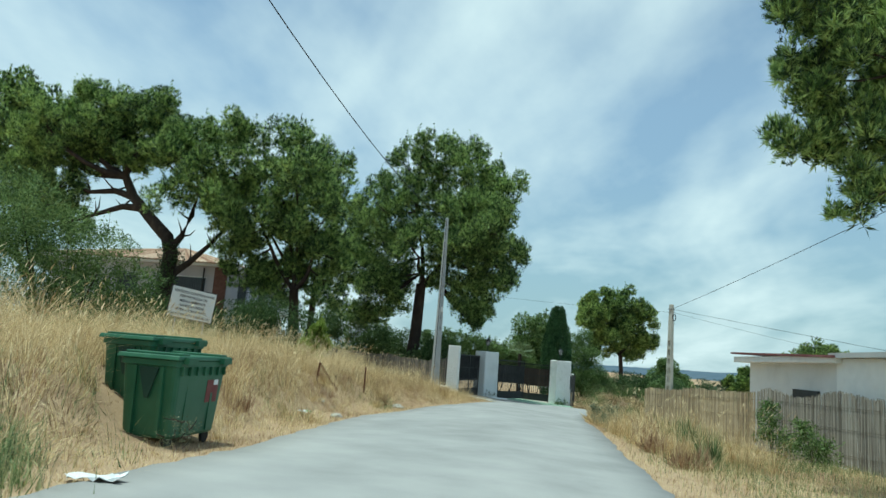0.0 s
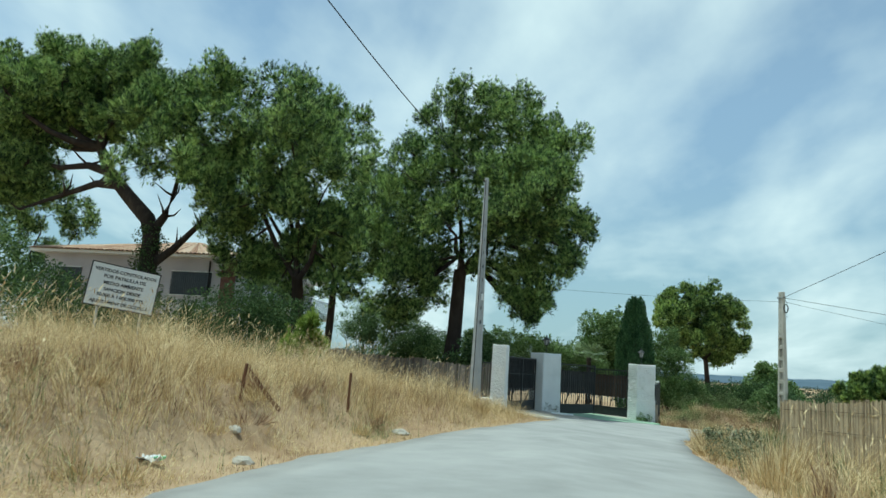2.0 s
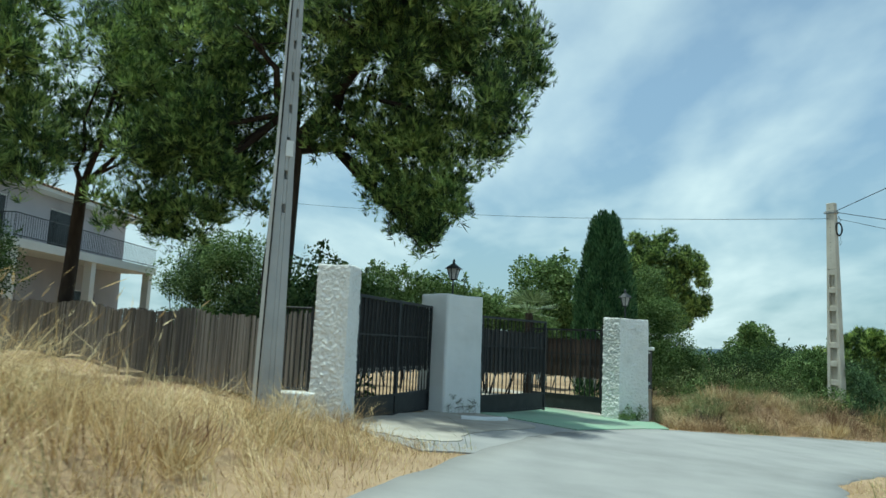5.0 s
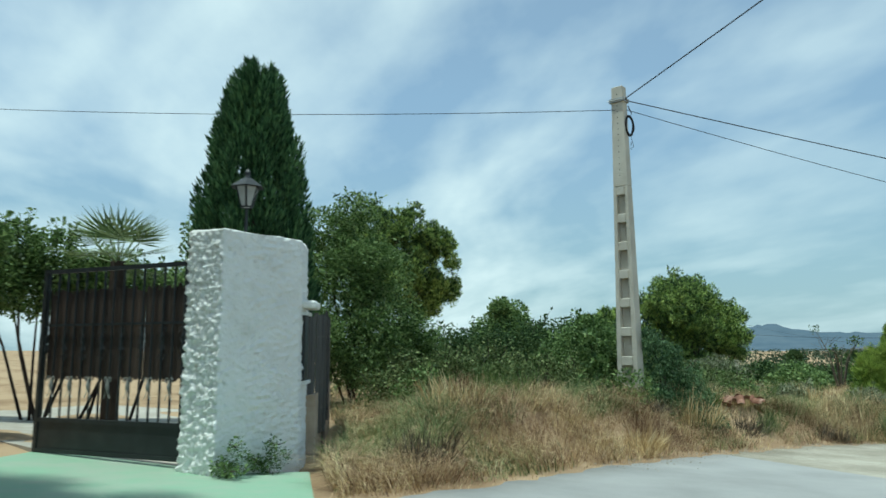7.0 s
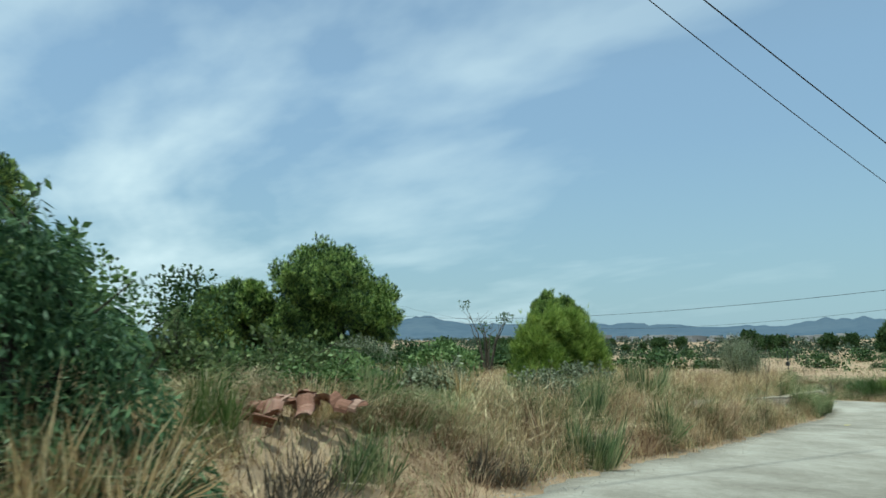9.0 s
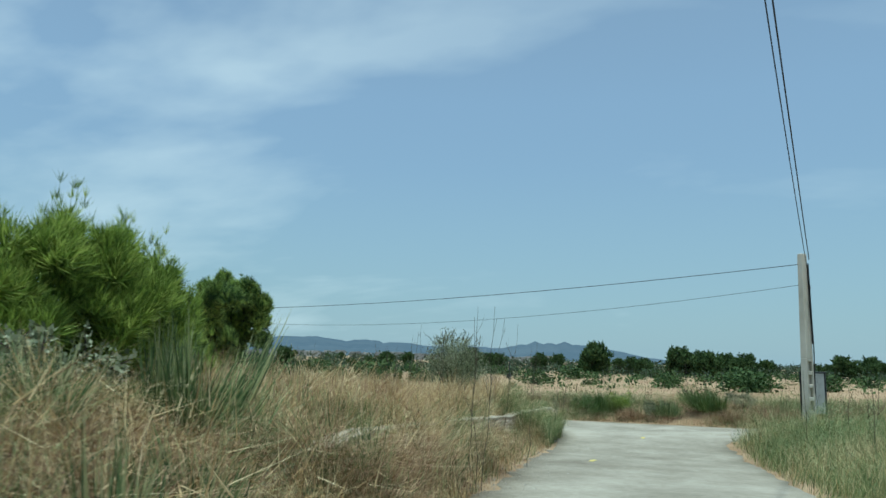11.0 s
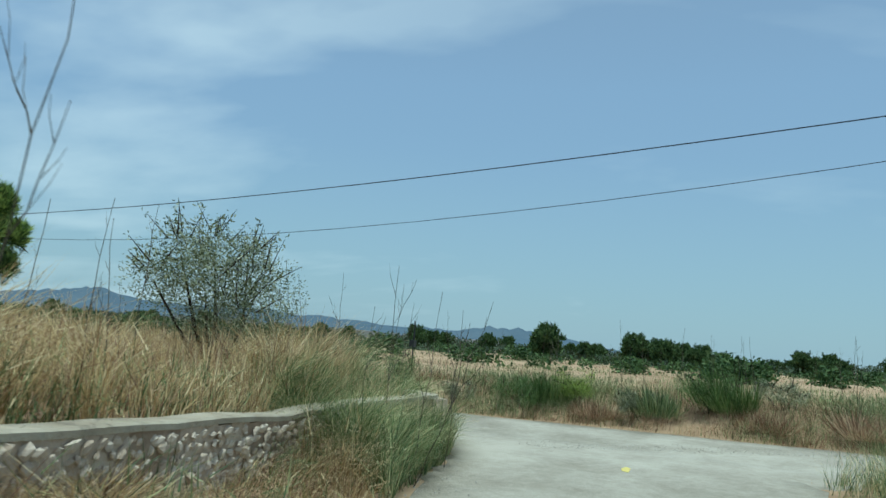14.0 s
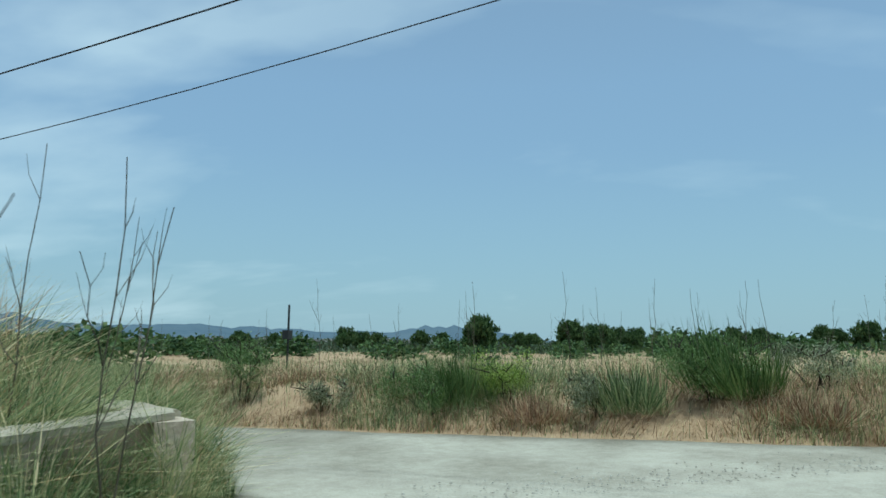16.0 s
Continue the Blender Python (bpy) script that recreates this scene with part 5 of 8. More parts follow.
PA, PB = (-1.12, 21.05), (-0.46, 25.3)
rusty_post((*PA, gz(*PA)), 1.72 - gz(*PA), 0.06, "rusty iron pipe post leaning in the grass")
rusty_post((*PB, gz(*PB)), 1.58 - gz(*PB), 0.0, "rusty iron pipe post at the verge")
ch = thing("chain", (PA[0] + 0.05, PA[1], 1.66), "rusty chain drooping from the leaning post", "chain")
link = Build()
pts = [(0.024 * math.cos(a), 0, 0.042 * math.sin(a)) for a in (math.tau * i / 8 for i in range(9))]
link.tube(pts, 0.007, 5)
link_me = link.mesh("link", M_RUST)
for i in range(22):
    t = i / 21
    o = part("link", link_me, None, ch)
    o.location = (0.04 + 0.45 * t, 0.5 * t, -0.85 * t + 0.12 * t * t)
    o.rotation_euler = (0, 0.55, (i % 2) * 1.57)

# ---- poles and cables ----


def concrete_pole(at, h, wb, wt, db, dt, label, mat, turn, holes, small, name="utility_pole"):
    """A tapered concrete pole, its broad faces with a ladder of recesses; holes: (first, pitch, count, height, width)."""
    ob = thing(name, at, label, "utility pole", "utility poles", turn=turn)
    z0, pitch, n, hh, wk = holes
    b = Build()

    def w(z):
        return (wb + (wt - wb) * z / h) / 2

    def d(z):
        return (db + (dt - db) * z / h) / 2

    def seg(za, zc, xa, xb, depth_scale=1.0):
        vs = []
        for z in (za, zc):
            x0, x1 = xa(z), xb(z)
            for x, y in ((x0, -1), (x1, -1), (x1, 1), (x0, 1)):
                vs.append((x, y * d(z) * depth_scale, z))
        b.add(vs, [(3, 2, 1, 0), (4, 5, 6, 7), (0, 1, 5, 4), (1, 2, 6, 5), (2, 3, 7, 6), (3, 0, 4, 7)])

    top = z0 + pitch * n
    k = wk
    # two flanges and rungs, a thin web behind the recesses
    seg(-0.4, top, lambda z: -w(z), lambda z: -w(z) * k)
    seg(-0.4, top, lambda z: w(z) * k, lambda z: w(z))
    seg(-0.4, top, lambda z: -w(z) * k + 0.001, lambda z: w(z) * k - 0.001, 0.12)
    seg(-0.4, z0, lambda z: -w(z) * k + 0.001, lambda z: w(z) * k - 0.001, 0.99)
    for i in range(n):
        za = z0 + pitch * i + hh
        seg(za, z0 + pitch * (i + 1), lambda z: -w(z) * k + 0.001, lambda z: w(z) * k - 0.001, 0.97)
    seg(top, h, lambda z: -w(z), lambda z: w(z))
    bevel(part("shaft", b, mat, ob), 0.012, 1)
    if small:
        bm_hole = Build()
        bm_hole.tube([(0, -0.002, 0), (0, 0.02, 0)], 0.013, 6)
        me_h = bm_hole.mesh("bolt_hole", M_INK)
        z = top + 0.25
        while z < h - 0.1:
            q = part("bolt_hole", me_h, None, ob)
            q.location = (0, -d(z) - 0.0005, z)
            z += small
    return ob


# pole by the bend
cp = concrete_pole((16.22, 50.62, gz(16.22, 50.62)), 7.0 - gz(16.22, 50.62), 0.50, 0.27, 0.30, 0.20, "tall weathered concrete utility pole with ladder recesses", M_POLE, -56,
                   (0.85 - gz(16.22, 50.62) - 0.62 * 2 + 0.06, 0.625, 8, 0.43, 0.55), 0.135)
zt = 7.0 - gz(16.22, 50.62)
b = Build()
for z in (zt - 0.30, zt - 0.36):
    b.box((0, 0, z), (0.36, 0.28, 0.025))
b.tube([(-0.22, -0.14, zt - 0.33), (0.2, -0.14, zt - 0.33)], 0.012, 5)
part("band", b, M_GALV, cp, "steel bands round the pole head")
b = Build()
for i in range(9):
    r = 0.155 + 0.012 * (i % 3)
    pts = [(0.13 + r * math.cos(a) * 0.8 + 0.01 * math.sin(3 * a + i), -0.15 - 0.012 * (i // 3), zt - 0.92 + r * 1.35 * math.sin(a)) for a in (math.tau * j / 20 + i for j in range(21))]
    b.tube(pts, 0.011, 5)
b.tube([(0.12, -0.15, zt - 0.45), (0.2, -0.18, zt - 0.62), (0.16, -0.16, zt - 0.7)], 0.012, 5)
b.tube([(0.16, -0.16, zt - 1.15), (0.2, -0.2, zt - 1.4), (0.12, -0.18, zt - 1.5), (0.17, -0.16, zt - 1.3)], 0.006, 5)
part("cable_coil", b, M_WIRE, cp, "coil of spare black cable").rotation_euler = (0, 0, radians(78))

# pole beside the tall pillar
gp = concrete_pole((1.08, 36.62, gz(1.08, 36.62)), 9.4 - gz(1.08, 36.62), 0.37, 0.13, 0.31, 0.11, "tall tapered grey utility pole beside the pillar", M_POLE_GREY, 38, (3.2, 0.55, 8, 0.14, 0.22), 0)
b = Build()
b.box((0.02, -0.135, 4.25), (0.12, 0.02, 0.26))
part("plate", b, M_SIGN, gp, "small blank pale plate")
b = Build()
b.tube([(-0.22, -0.16, -0.2), (-0.19, -0.15, 1.5), (-0.16, -0.13, 3.0), (-0.07, -0.06, 9.0)], 0.014, 5)
part("conduit", b, M_WIRE, gp)

# pole at the crossing
z2 = gz(48.0, 49.68)
p2 = concrete_pole((48.0, 49.68, z2), 2.98 - z2, 0.30, 0.20, 0.24, 0.16, "short weathered concrete utility pole at the crossing", M_POLE, -42, (0.75, 0.36, 4, 0.26, 0.6), 0)
b = Build()
b.tube([(0.09, -0.12, 2.9 - z2 - 0.2), (0.11, -0.13, 3.6), (0.13, -0.14, 2.5), (0.10, -0.14, 1.2)], 0.016, 5)
b.tube([(0.05, -0.12, 2.9 - z2 - 0.25), (0.07, -0.13, 3.6), (0.09, -0.14, 2.6)], 0.014, 5)
part("cable_run", b, M_WIRE, p2, "black cables clipped down the shaft")
bd = thing("board_sign", (48.55, 49.55, gz(48.55, 49.55)), "back of a grey sheet sign on dark posts", "sign", turn=-38)
b = Build()
b.box((0, 0, 1.30), (0.92, 0.025, 1.15))
part("panel", b, M_GALV, bd, "plain grey sheet panel")
for x in (-0.5, 0.5):
    b = Build()
    b.tube([(x, 0, -0.3), (x, 0, 1.92)], 0.04, 6)
    part("post", b, M_IRON, bd)
b = Build()
b.tube([(-0.52, 0, 1.9), (0.52, 0, 1.9)], 0.03, 6)
part("crossbar", b, M_IRON, bd)

# far pole beyond the field
zf = float(plane(np.array(61.0), np.array(100.0)))
concrete_pole((53.45, 95.1, zf), 3.8 - zf, 0.3, 0.2, 0.24, 0.16, "distant concrete utility pole in the field", M_POLE, 10, (0.8, 0.5, 6, 0.3, 0.55), 0)
pm = thing("iron_post", (58.8, 63.0, gz(58.8, 63.0)), "thin dark iron post with a small box in the field", "post")
b = Build()
b.tube([(0, 0, -0.3), (0, 0, 1.75)], 0.03, 6)
part("pipe", b, M_IRON, pm)
b = Build()
b.box((-0.04, 0, 1.0), (0.22, 0.16, 0.22))
part("box", b, M_IRON, pm)


def cable(a, c, sag, r, label="thin black overhead cable", n=26):
    a, c = Vector(a), Vector(c)
    b = Build()
    pts = []
    for i in range(n + 1):
        t = i / n
        p = a.lerp(c, t)
        p.z -= sag * 4 * t * (1 - t)
        pts.append(p - a)
    b.tube(pts, r, 5)
    ob = tagged(new("overhead_cable", b.mesh("overhead_cable", M_WIRE)), label, "cable", "overhead cables")
    ob.location = a
    return ob


HK = (16.30, 50.48, 6.70)
cable((1.08, 36.6, 9.19), (-3.98, -20.69, 15.79), 2.94, 0.014, "thick black overhead cable over the verge")
cable(HK, (19.0, 6.0, 10.6), 0.25, 0.013)
cable((16.34, 50.5, 6.66), (48.0, 49.5, 2.80), 0.11, 0.012)
cable((16.34, 50.5, 6.44), (47.9, 49.5, 1.95), 0.48, 0.008, "thin grey overhead cable")
cable((16.1, 50.6, 6.45), (-14.2, 64.0, 9.6), 0.55, 0.008, "thin grey overhead cable")
cable((48.03, 49.55, 2.70), (53.5, 95.05, 2.46), 0.87, 0.010)
cable((47.95, 49.69, 2.08), (53.4, 95.0, 3.60), 1.85, 0.006, "thin grey overhead cable")

# ---- trees of the garden ----
T1 = [(-21.8, 36.4, 13.2, 2.1), (-19.7, 37.2, 14.3, 1.7), (-18.6, 39.4, 14.8, 2.1), (-16.1, 38.9, 14.6, 1.9), (-13.4, 37.0, 13.1, 1.4), (-21.4, 38.2, 12.3, 1.8), (-17.7, 38.4, 12.8, 1.6), (-14.1, 36.8, 11.9, 1.5), (-24.8, 39.7, 11.6, 1.5), (-17.2, 38.8, 15.2, 1.7), (-20.6, 38.4, 14.9, 1.9), (-11.8, 37.4, 9.6, 0.9), (-22.6, 38.5, 12.8, 2.0), (-20.1, 38.5, 13.1, 2.0), (-21.5, 38.5, 10.2, 1.8), (-18.8, 39.0, 12.2, 1.4), (-23.0, 38.8, 9.2, 1.3)]
T0 = [(-33.3, 46.6, 17.1, 3.1), (-31.3, 47.1, 18.1, 2.1), (-35.8, 46.7, 15.5, 3.5), (-32.6, 47.4, 14.6, 2.7), (-36.6, 48.8, 12.1, 2.4), (-27.7, 44.5, 14.9, 2.2), (-24.8, 44.5, 15.2, 1.8), (-29.0, 45.0, 12.0, 2.4), (-27.0, 44.8, 10.4, 1.6)]
T2 = [(-10.7, 36.5, 13.4, 1.2), (-8.1, 38.1, 13.6, 1.3), (-6.3, 38.4, 12.3, 1.4), (-10.2, 36.6, 11.7, 2.0), (-6.8, 35.3, 10.6, 2.0), (-13.0, 39.6, 10.9, 1.6), (-8.8, 36.6, 8.8, 2.0), (-6.0, 36.7, 8.6, 1.9), (-11.2, 39.2, 7.9, 1.4), (-7.4, 37.9, 7.2, 1.8), (-5.0, 37.4, 6.9, 1.3), (-8.7, 38.7, 5.9, 1.3), (-4.7, 35.4, 9.4, 1.2),
      (-13.5, 34.8, 9.1, 1.1), (-12.3, 35.2, 10.5, 1.2), (-14.6, 36.6, 12.2, 1.1), (-11.2, 36.2, 11.5, 1.2), (-10.6, 34.8, 9.1, 1.0), (-9.9, 35.9, 7.6, 1.0), (-8.4, 37.6, 10.2, 2.1), (-7.2, 37.6, 12.0, 1.5), (-10.6, 37.6, 9.6, 1.7), (-10.6, 39.0, 6.5, 1.6), (-8.1, 39.0, 6.0, 1.6), (-5.6, 38.6, 5.5, 1.5), (-8.8, 39.2, 4.6, 1.2)]
T3 = [(-2.2, 42.9, 14.2, 1.2), (0.1, 41.5, 14.0, 1.25), (1.9, 40.6, 13.1, 1.2), (3.8, 42.7, 13.0, 1.2), (-4.0, 43.9, 12.8, 1.1), (-3.4, 40.9, 10.5, 1.7), (-1.4, 42.6, 11.7, 2.2), (1.8, 41.1, 11.1, 1.9), (3.9, 43.1, 11.5, 1.2), (-4.3, 43.0, 8.6, 1.6), (-1.2, 41.0, 8.3, 1.9), (1.2, 43.5, 8.6, 2.0), (3.6, 42.7, 8.2, 1.6), (4.9, 42.8, 8.6, 0.9), (2.8, 43.4, 6.5, 1.3), (0.6, 42.4, 7.0, 0.8), (2.7, 43.1, 4.8, 1.05), (-2.4, 43.7, 6.5, 1.3),
      (-1.1, 41.0, 14.4, 0.8), (0.6, 41.9, 14.8, 0.9), (2.0, 42.0, 14.4, 0.9), (4.6, 40.3, 7.1, 0.7),
      # among these, boughs at y 38 to 41 are added to shade the apron
      (-4.6, 43.4, 7.0, 1.7), (-3.0, 42.6, 5.4, 1.5), (2.4, 40.2, 8.6, 1.4), (4.1, 40.8, 8.0, 1.1), (3.2, 41.2, 9.6, 1.5), (1.4, 39.8, 8.0, 1.3), (2.6, 38.8, 9.6, 1.3), (3.4, 39.4, 10.4, 1.2), (1.6, 39.6, 10.6, 1.4), (3.6, 40.4, 11.4, 1.1), (0.5, 42.0, 10.0, 1.9), (-0.5, 42.4, 12.6, 1.7), (2.4, 42.0, 12.2, 1.4), (-2.4, 42.4, 9.4, 1.6), (-3.1, 41.6, 6.3, 1.6), (-2.9, 41.8, 5.6, 1.2), (-3.9, 41.8, 4.3, 1.2), (2.0, 38.0, 8.6, 1.2), (3.6, 38.6, 8.8, 1.1),
      (0.2, 42.4, 6.1, 0.4), (1.6, 42.7, 6.3, 0.9), (2.3, 43.0, 6.2, 0.9), (1.6, 42.8, 5.4, 0.65), (2.2, 43.0, 5.3, 0.75), (2.7, 43.1, 5.1, 0.75), (2.5, 43.0, 4.6, 0.6), (3.0, 43.2, 4.4, 0.6), (2.8, 43.1, 3.95, 0.42), (3.5, 43.2, 4.9, 0.35), (4.1, 43.4, 7.0, 0.9), (4.7, 43.5, 7.1, 0.7)]
TR = [(9.9, 14.2, 8.2, 0.8), (9.8, 14.0, 9.6, 0.8), (9.9, 14.3, 6.8, 0.6), (10.5, 13.9, 9.0, 1.0), (11.9, 15.2, 8.0, 1.2), (10.5, 14.3, 7.1, 0.7), (11.3, 14.5, 6.3, 0.7), (10.6, 14.0, 5.5, 0.35), (10.6, 14.9, 9.9, 0.7), (11.9, 14.1, 9.2, 1.3), (12.0, 15.2, 11.3, 1.4), (12.4, 14.3, 6.9, 1.1), (13.5, 15.0, 9.0, 1.6)]
pine("large umbrella pine with flat dark green crown and forked trunk", (-14.8, 38.7, gz(-14.8, 38.7)), (-18.3, 38.8, 11.3), T1, 0.48, 22000, 11, group="garden pines",
     knees=[(-14.85, 38.75, 4.5), (-14.85, 38.75, 6.9), (-15.2, 38.8, 7.7), (-16.4, 38.8, 8.8), (-17.6, 38.8, 10.0)],
     boughs=[[(-14.8, 38.7, 5.4), (-13.8, 38.95, 6.3), (-12.6, 38.9, 7.5), (-11.4, 38.8, 9.0)], [(-16.9, 38.8, 9.3), (-18.0, 38.6, 9.3), (-19.6, 38.5, 8.7), (-21.8, 38.4, 7.9)], [(-14.85, 38.7, 7.0), (-14.3, 38.7, 7.8), (-13.9, 38.6, 8.8), (-13.4, 38.2, 10.2)],
             [(-17.4, 38.8, 9.9), (-18.6, 38.6, 10.2), (-20.0, 38.4, 10.0), (-21.4, 38.3, 10.4)]])
pine("tall dark pine standing behind the house", (-33.5, 47.5, gz(-33.5, 47.5)), (-33.4, 47.4, 10.5), T0, 0.4, 8000, 12, lump=0.7, needle=0.34, width=0.04, group="garden pines")
pine("bushy pine with layered crown before the house", (-7.2, 38.7, gz(-7.2, 38.7)), (-7.3, 38.4, 5.2), T2, 0.30, 19000, 13, group="garden pines")
pine("tall pine with ragged spreading crown behind the pillar", (-1.05, 42.7, gz(-1.05, 42.7)), (-0.7, 42.6, 6.4), T3, 0.38, 34000, 14, needle=0.20, width=0.017, needles=9, fill=15, lump=0.48, group="garden pines")
T4 = [(-7.0, 46.7, 13.0, 1.5), (-4.6, 45.4, 11.6, 1.4), (-4.4, 44.6, 9.0, 1.4), (-6.0, 44.8, 10.5, 1.9), (-7.9, 45.7, 9.1, 1.6), (-6.0, 46.0, 8.6, 1.5), (-9.2, 45.8, 7.4, 1.4), (-7.1, 46.3, 7.0, 1.5), (-5.0, 46.7, 7.3, 1.2), (-8.1, 47.4, 11.5, 1.3)]
T5 = [(-31.6, 51.6, 10.2, 2.3), (-29.6, 52.8, 10.0, 1.5), (-32.5, 52.2, 7.2, 1.9), (-35.4, 51.9, 9.8, 2.3)]
pine("slender pine in the shade between the others", (-8.4, 46.0, gz(-8.4, 46)), (-8.2, 46.0, 6.0), T4, 0.22, 5000, 17, group="garden pines")
pine("low pine behind the house corner", (-32.0, 52.0, gz(-32, 52)), (-32.0, 52.0, 5.0), T5, 0.22, 4000, 18, group="garden pines")
pine("pine with drooping boughs behind the reed fence", (14.9, 15.4, gz(14.9, 15.4)), (14.4, 15.2, 6.5), TR, 0.26, 9000, 15, needle=0.18, width=0.016, lump=0.30, fill=30)

# ivy on the trunk of the umbrella pine
rng = np.random.default_rng(91)
iv = thing("ivy", (-14.8, 38.65, gz(-14.8, 38.65)), "dark ivy climbing the umbrella pine trunk", "ivy")
b = Build()
b.tube([(-0.45, -0.2, 0), (-0.42, -0.3, 2.0), (-0.4, -0.3, 4.4)], [0.03, 0.025, 0.015], 5)
part("stem", b, M_BARK, iv)
bl = [(rng.normal() * 0.22, rng.normal() * 0.22, 0.4 + 5.6 * i / 26, 0.40 + 0.12 * rng.normal()) for i in range(27)]
v, f = leaves(rng, bl, 5200, 0.11, shell=0.6)
part("crown", soup("crown", v, f, M_LEAF_DARK), None, iv)


def simple_blobs(c, spread, r, n, seed, flat=1.0):
    rng = np.random.default_rng(seed)
    return [(c[0] + rng.normal() * spread[0], c[1] + rng.normal() * spread[1], c[2] + rng.uniform(-1, 1) * spread[2], r * rng.uniform(0.7, 1.25)) for _ in range(n)]


# cypress: a slim cone of upright sprays
def cypress(at, h, w, label, seed):
    rng = np.random.default_rng(seed)
    ob = thing("cypress_tree", at, label, "tree")
    b = Build()
    b.tube([(0, 0, -0.3), (0, 0, h * 0.9)], [0.14, 0.02], 8)
    part("trunk", b, M_BARK, ob)
    # upright plumes crowd round the stem, with dark clefts between them
    m, per = 250, 190
    tp = (np.arange(m) + rng.uniform(0, 1, m)) / m
    tp = tp ** 0.85 * 0.93
    ap = np.arange(m) * 2.399 + rng.normal(0, 0.25, m)
    prof = np.interp(tp, [0, 0.08, 0.35, 0.6, 0.8, 0.92, 1.0], [0.80, 0.98, 1.0, 0.84, 0.54, 0.27, 0.03])
    rp = w / 2 * prof * rng.uniform(0.74, 0.98, m)
    lp, wp = rng.uniform(0.6, 1.0, m), rng.uniform(0.13, 0.22, m)
    k = np.repeat(np.arange(m), per)
    n = m * per
    u = rng.uniform(0, 1, n)
    out = np.stack([np.cos(ap), np.sin(ap), np.zeros(m)], 1)[k]
    c = out * (rp[k] * (0.72 + 0.28 * np.sqrt(u)))[:, None]
    c[:, 2] = 0.1 + tp[k] * (h - 0.5) + lp[k] * (u - 0.35)
    ball = rng.normal(0, 1, (n, 3))
    ball /= np.linalg.norm(ball, axis=1)[:, None]
    c += ball * (wp[k] * np.sin(np.pi * np.clip(u * 0.86 + 0.14, 0, 1)) * rng.uniform(0.5, 1, n) ** 0.5)[:, None]
    d = out * 0.3 + ball * 0.45 + np.array([0, 0, 1.0])
    d /= np.linalg.norm(d, axis=1)[:, None]
    s = np.cross(d, rng.normal(0, 1, (n, 3)))
    s /= np.linalg.norm(s, axis=1)[:, None]
    L, q = rng.uniform(0.08, 0.19, n)[:, None], rng.uniform(0.010, 0.024, n)[:, None]
    v = np.stack([c, c + d * L * 0.4 + s * q, c + d * L, c + d * L * 0.4 - s * q], 1).reshape(-1, 3)
    part("crown", soup("crown", v, np.arange(4 * n).reshape(-1, 4), M_CYPRESS), None, ob)
    return ob


cypress((8.25, 49.4, gz(8.25, 49.4)), 6.95, 2.3, "dense dark green cypress behind the lumpy pillar", 5)
bush("leafy bright green fig tree inside the garden", (7.3, 66.0, gz(7.3, 66)), [(7.3, 66, 4.9, 1.7), (8.3, 66, 5.7, 1.2), (7.7, 66, 3.0, 2.0), (6.3, 66, 3.4, 1.4), (8.9, 66, 4.1, 1.7), (9.4, 66, 2.4, 1.6)], 7000, 0.26, 21, M_LEAF, "tree", "fig_tree", sprays=10)
# laurels with upright shoots behind the closed gate
bush("laurel hedge with upright shoots behind the gate", (1.6, 48.5, gz(1.6, 48.5)), [(-0.8, 48.5, 3.4, 0.45), (0.6, 48.5, 3.3, 0.7), (1.6, 48.5, 3.3, 0.7), (2.6, 48.5, 3.1, 0.7), (3.5, 48.5, 2.9, 0.7), (4.3, 48.5, 2.7, 0.5), (0.2, 48.4, 2.7, 0.7), (1.8, 48.4, 2.6, 0.7), (3.2, 48.4, 2.5, 0.7)], 7500, 0.12, 22, M_LEAF, "hedge", "laurel_hedge", sprays=60)
bush("tall laurel with upright shoots inside the garden", (4.4, 52.0, gz(4.4, 52)), [(3.9, 52, 2.95, 0.6), (4.6, 52, 2.85, 0.6), (3.8, 52, 2.3, 0.7), (4.3, 52, 2.3, 0.7), (3.2, 52, 2.6, 0.7), (2.8, 52, 2.2, 0.7), (5.0, 52.2, 2.2, 0.6), (5.3, 52.4, 2.5, 0.55), (5.9, 52.6, 2.3, 0.6), (6.4, 52.8, 2.2, 0.6), (5.8, 52.6, 2.0, 0.6)], 8000, 0.11, 23, M_LEAF, "hedge", "laurel_hedge", sprays=130)
bush("dark glossy laurel tree behind the slat fence", (-4.4, 54.0, gz(-4.4, 54.0)), simple_blobs((-4.4, 54.0, 2.4), (1.2, 0.4, 0.8), 1.0, 12, 9), 8000, 0.16, 24, M_LEAF_DARK, "tree", "laurel_tree", sprays=8)
bush("glossy laurel tree behind the closed gate", (0.9, 44.8, gz(0.9, 44.8)), simple_blobs((0.7, 45.0, 2.1), (0.9, 0.4, 0.8), 0.75, 9, 10), 5000, 0.15, 25, M_LEAF, "tree", "laurel_tree", sprays=8)
bush("dark clipped shrubs below the house wall", (-6.3, 32.4, gz(-6.3, 32.4)), [(-10.2, 33.2, 2.8, 1.1), (-8.6, 33.0, 3.0, 1.1), (-7.4, 32.6, 3.1, 1.1), (-6.1, 32.6, 3.2, 1.1), (-5.0, 32.8, 2.8, 1.0), (-6.8, 32.4, 1.9, 1.1), (-5.4, 32.2, 1.8, 1.0), (-9.2, 32.8, 2.0, 1.1)], 6500, 0.13, 26, M_LEAF_DARK, "shrub", "shrub", shell=0.6)
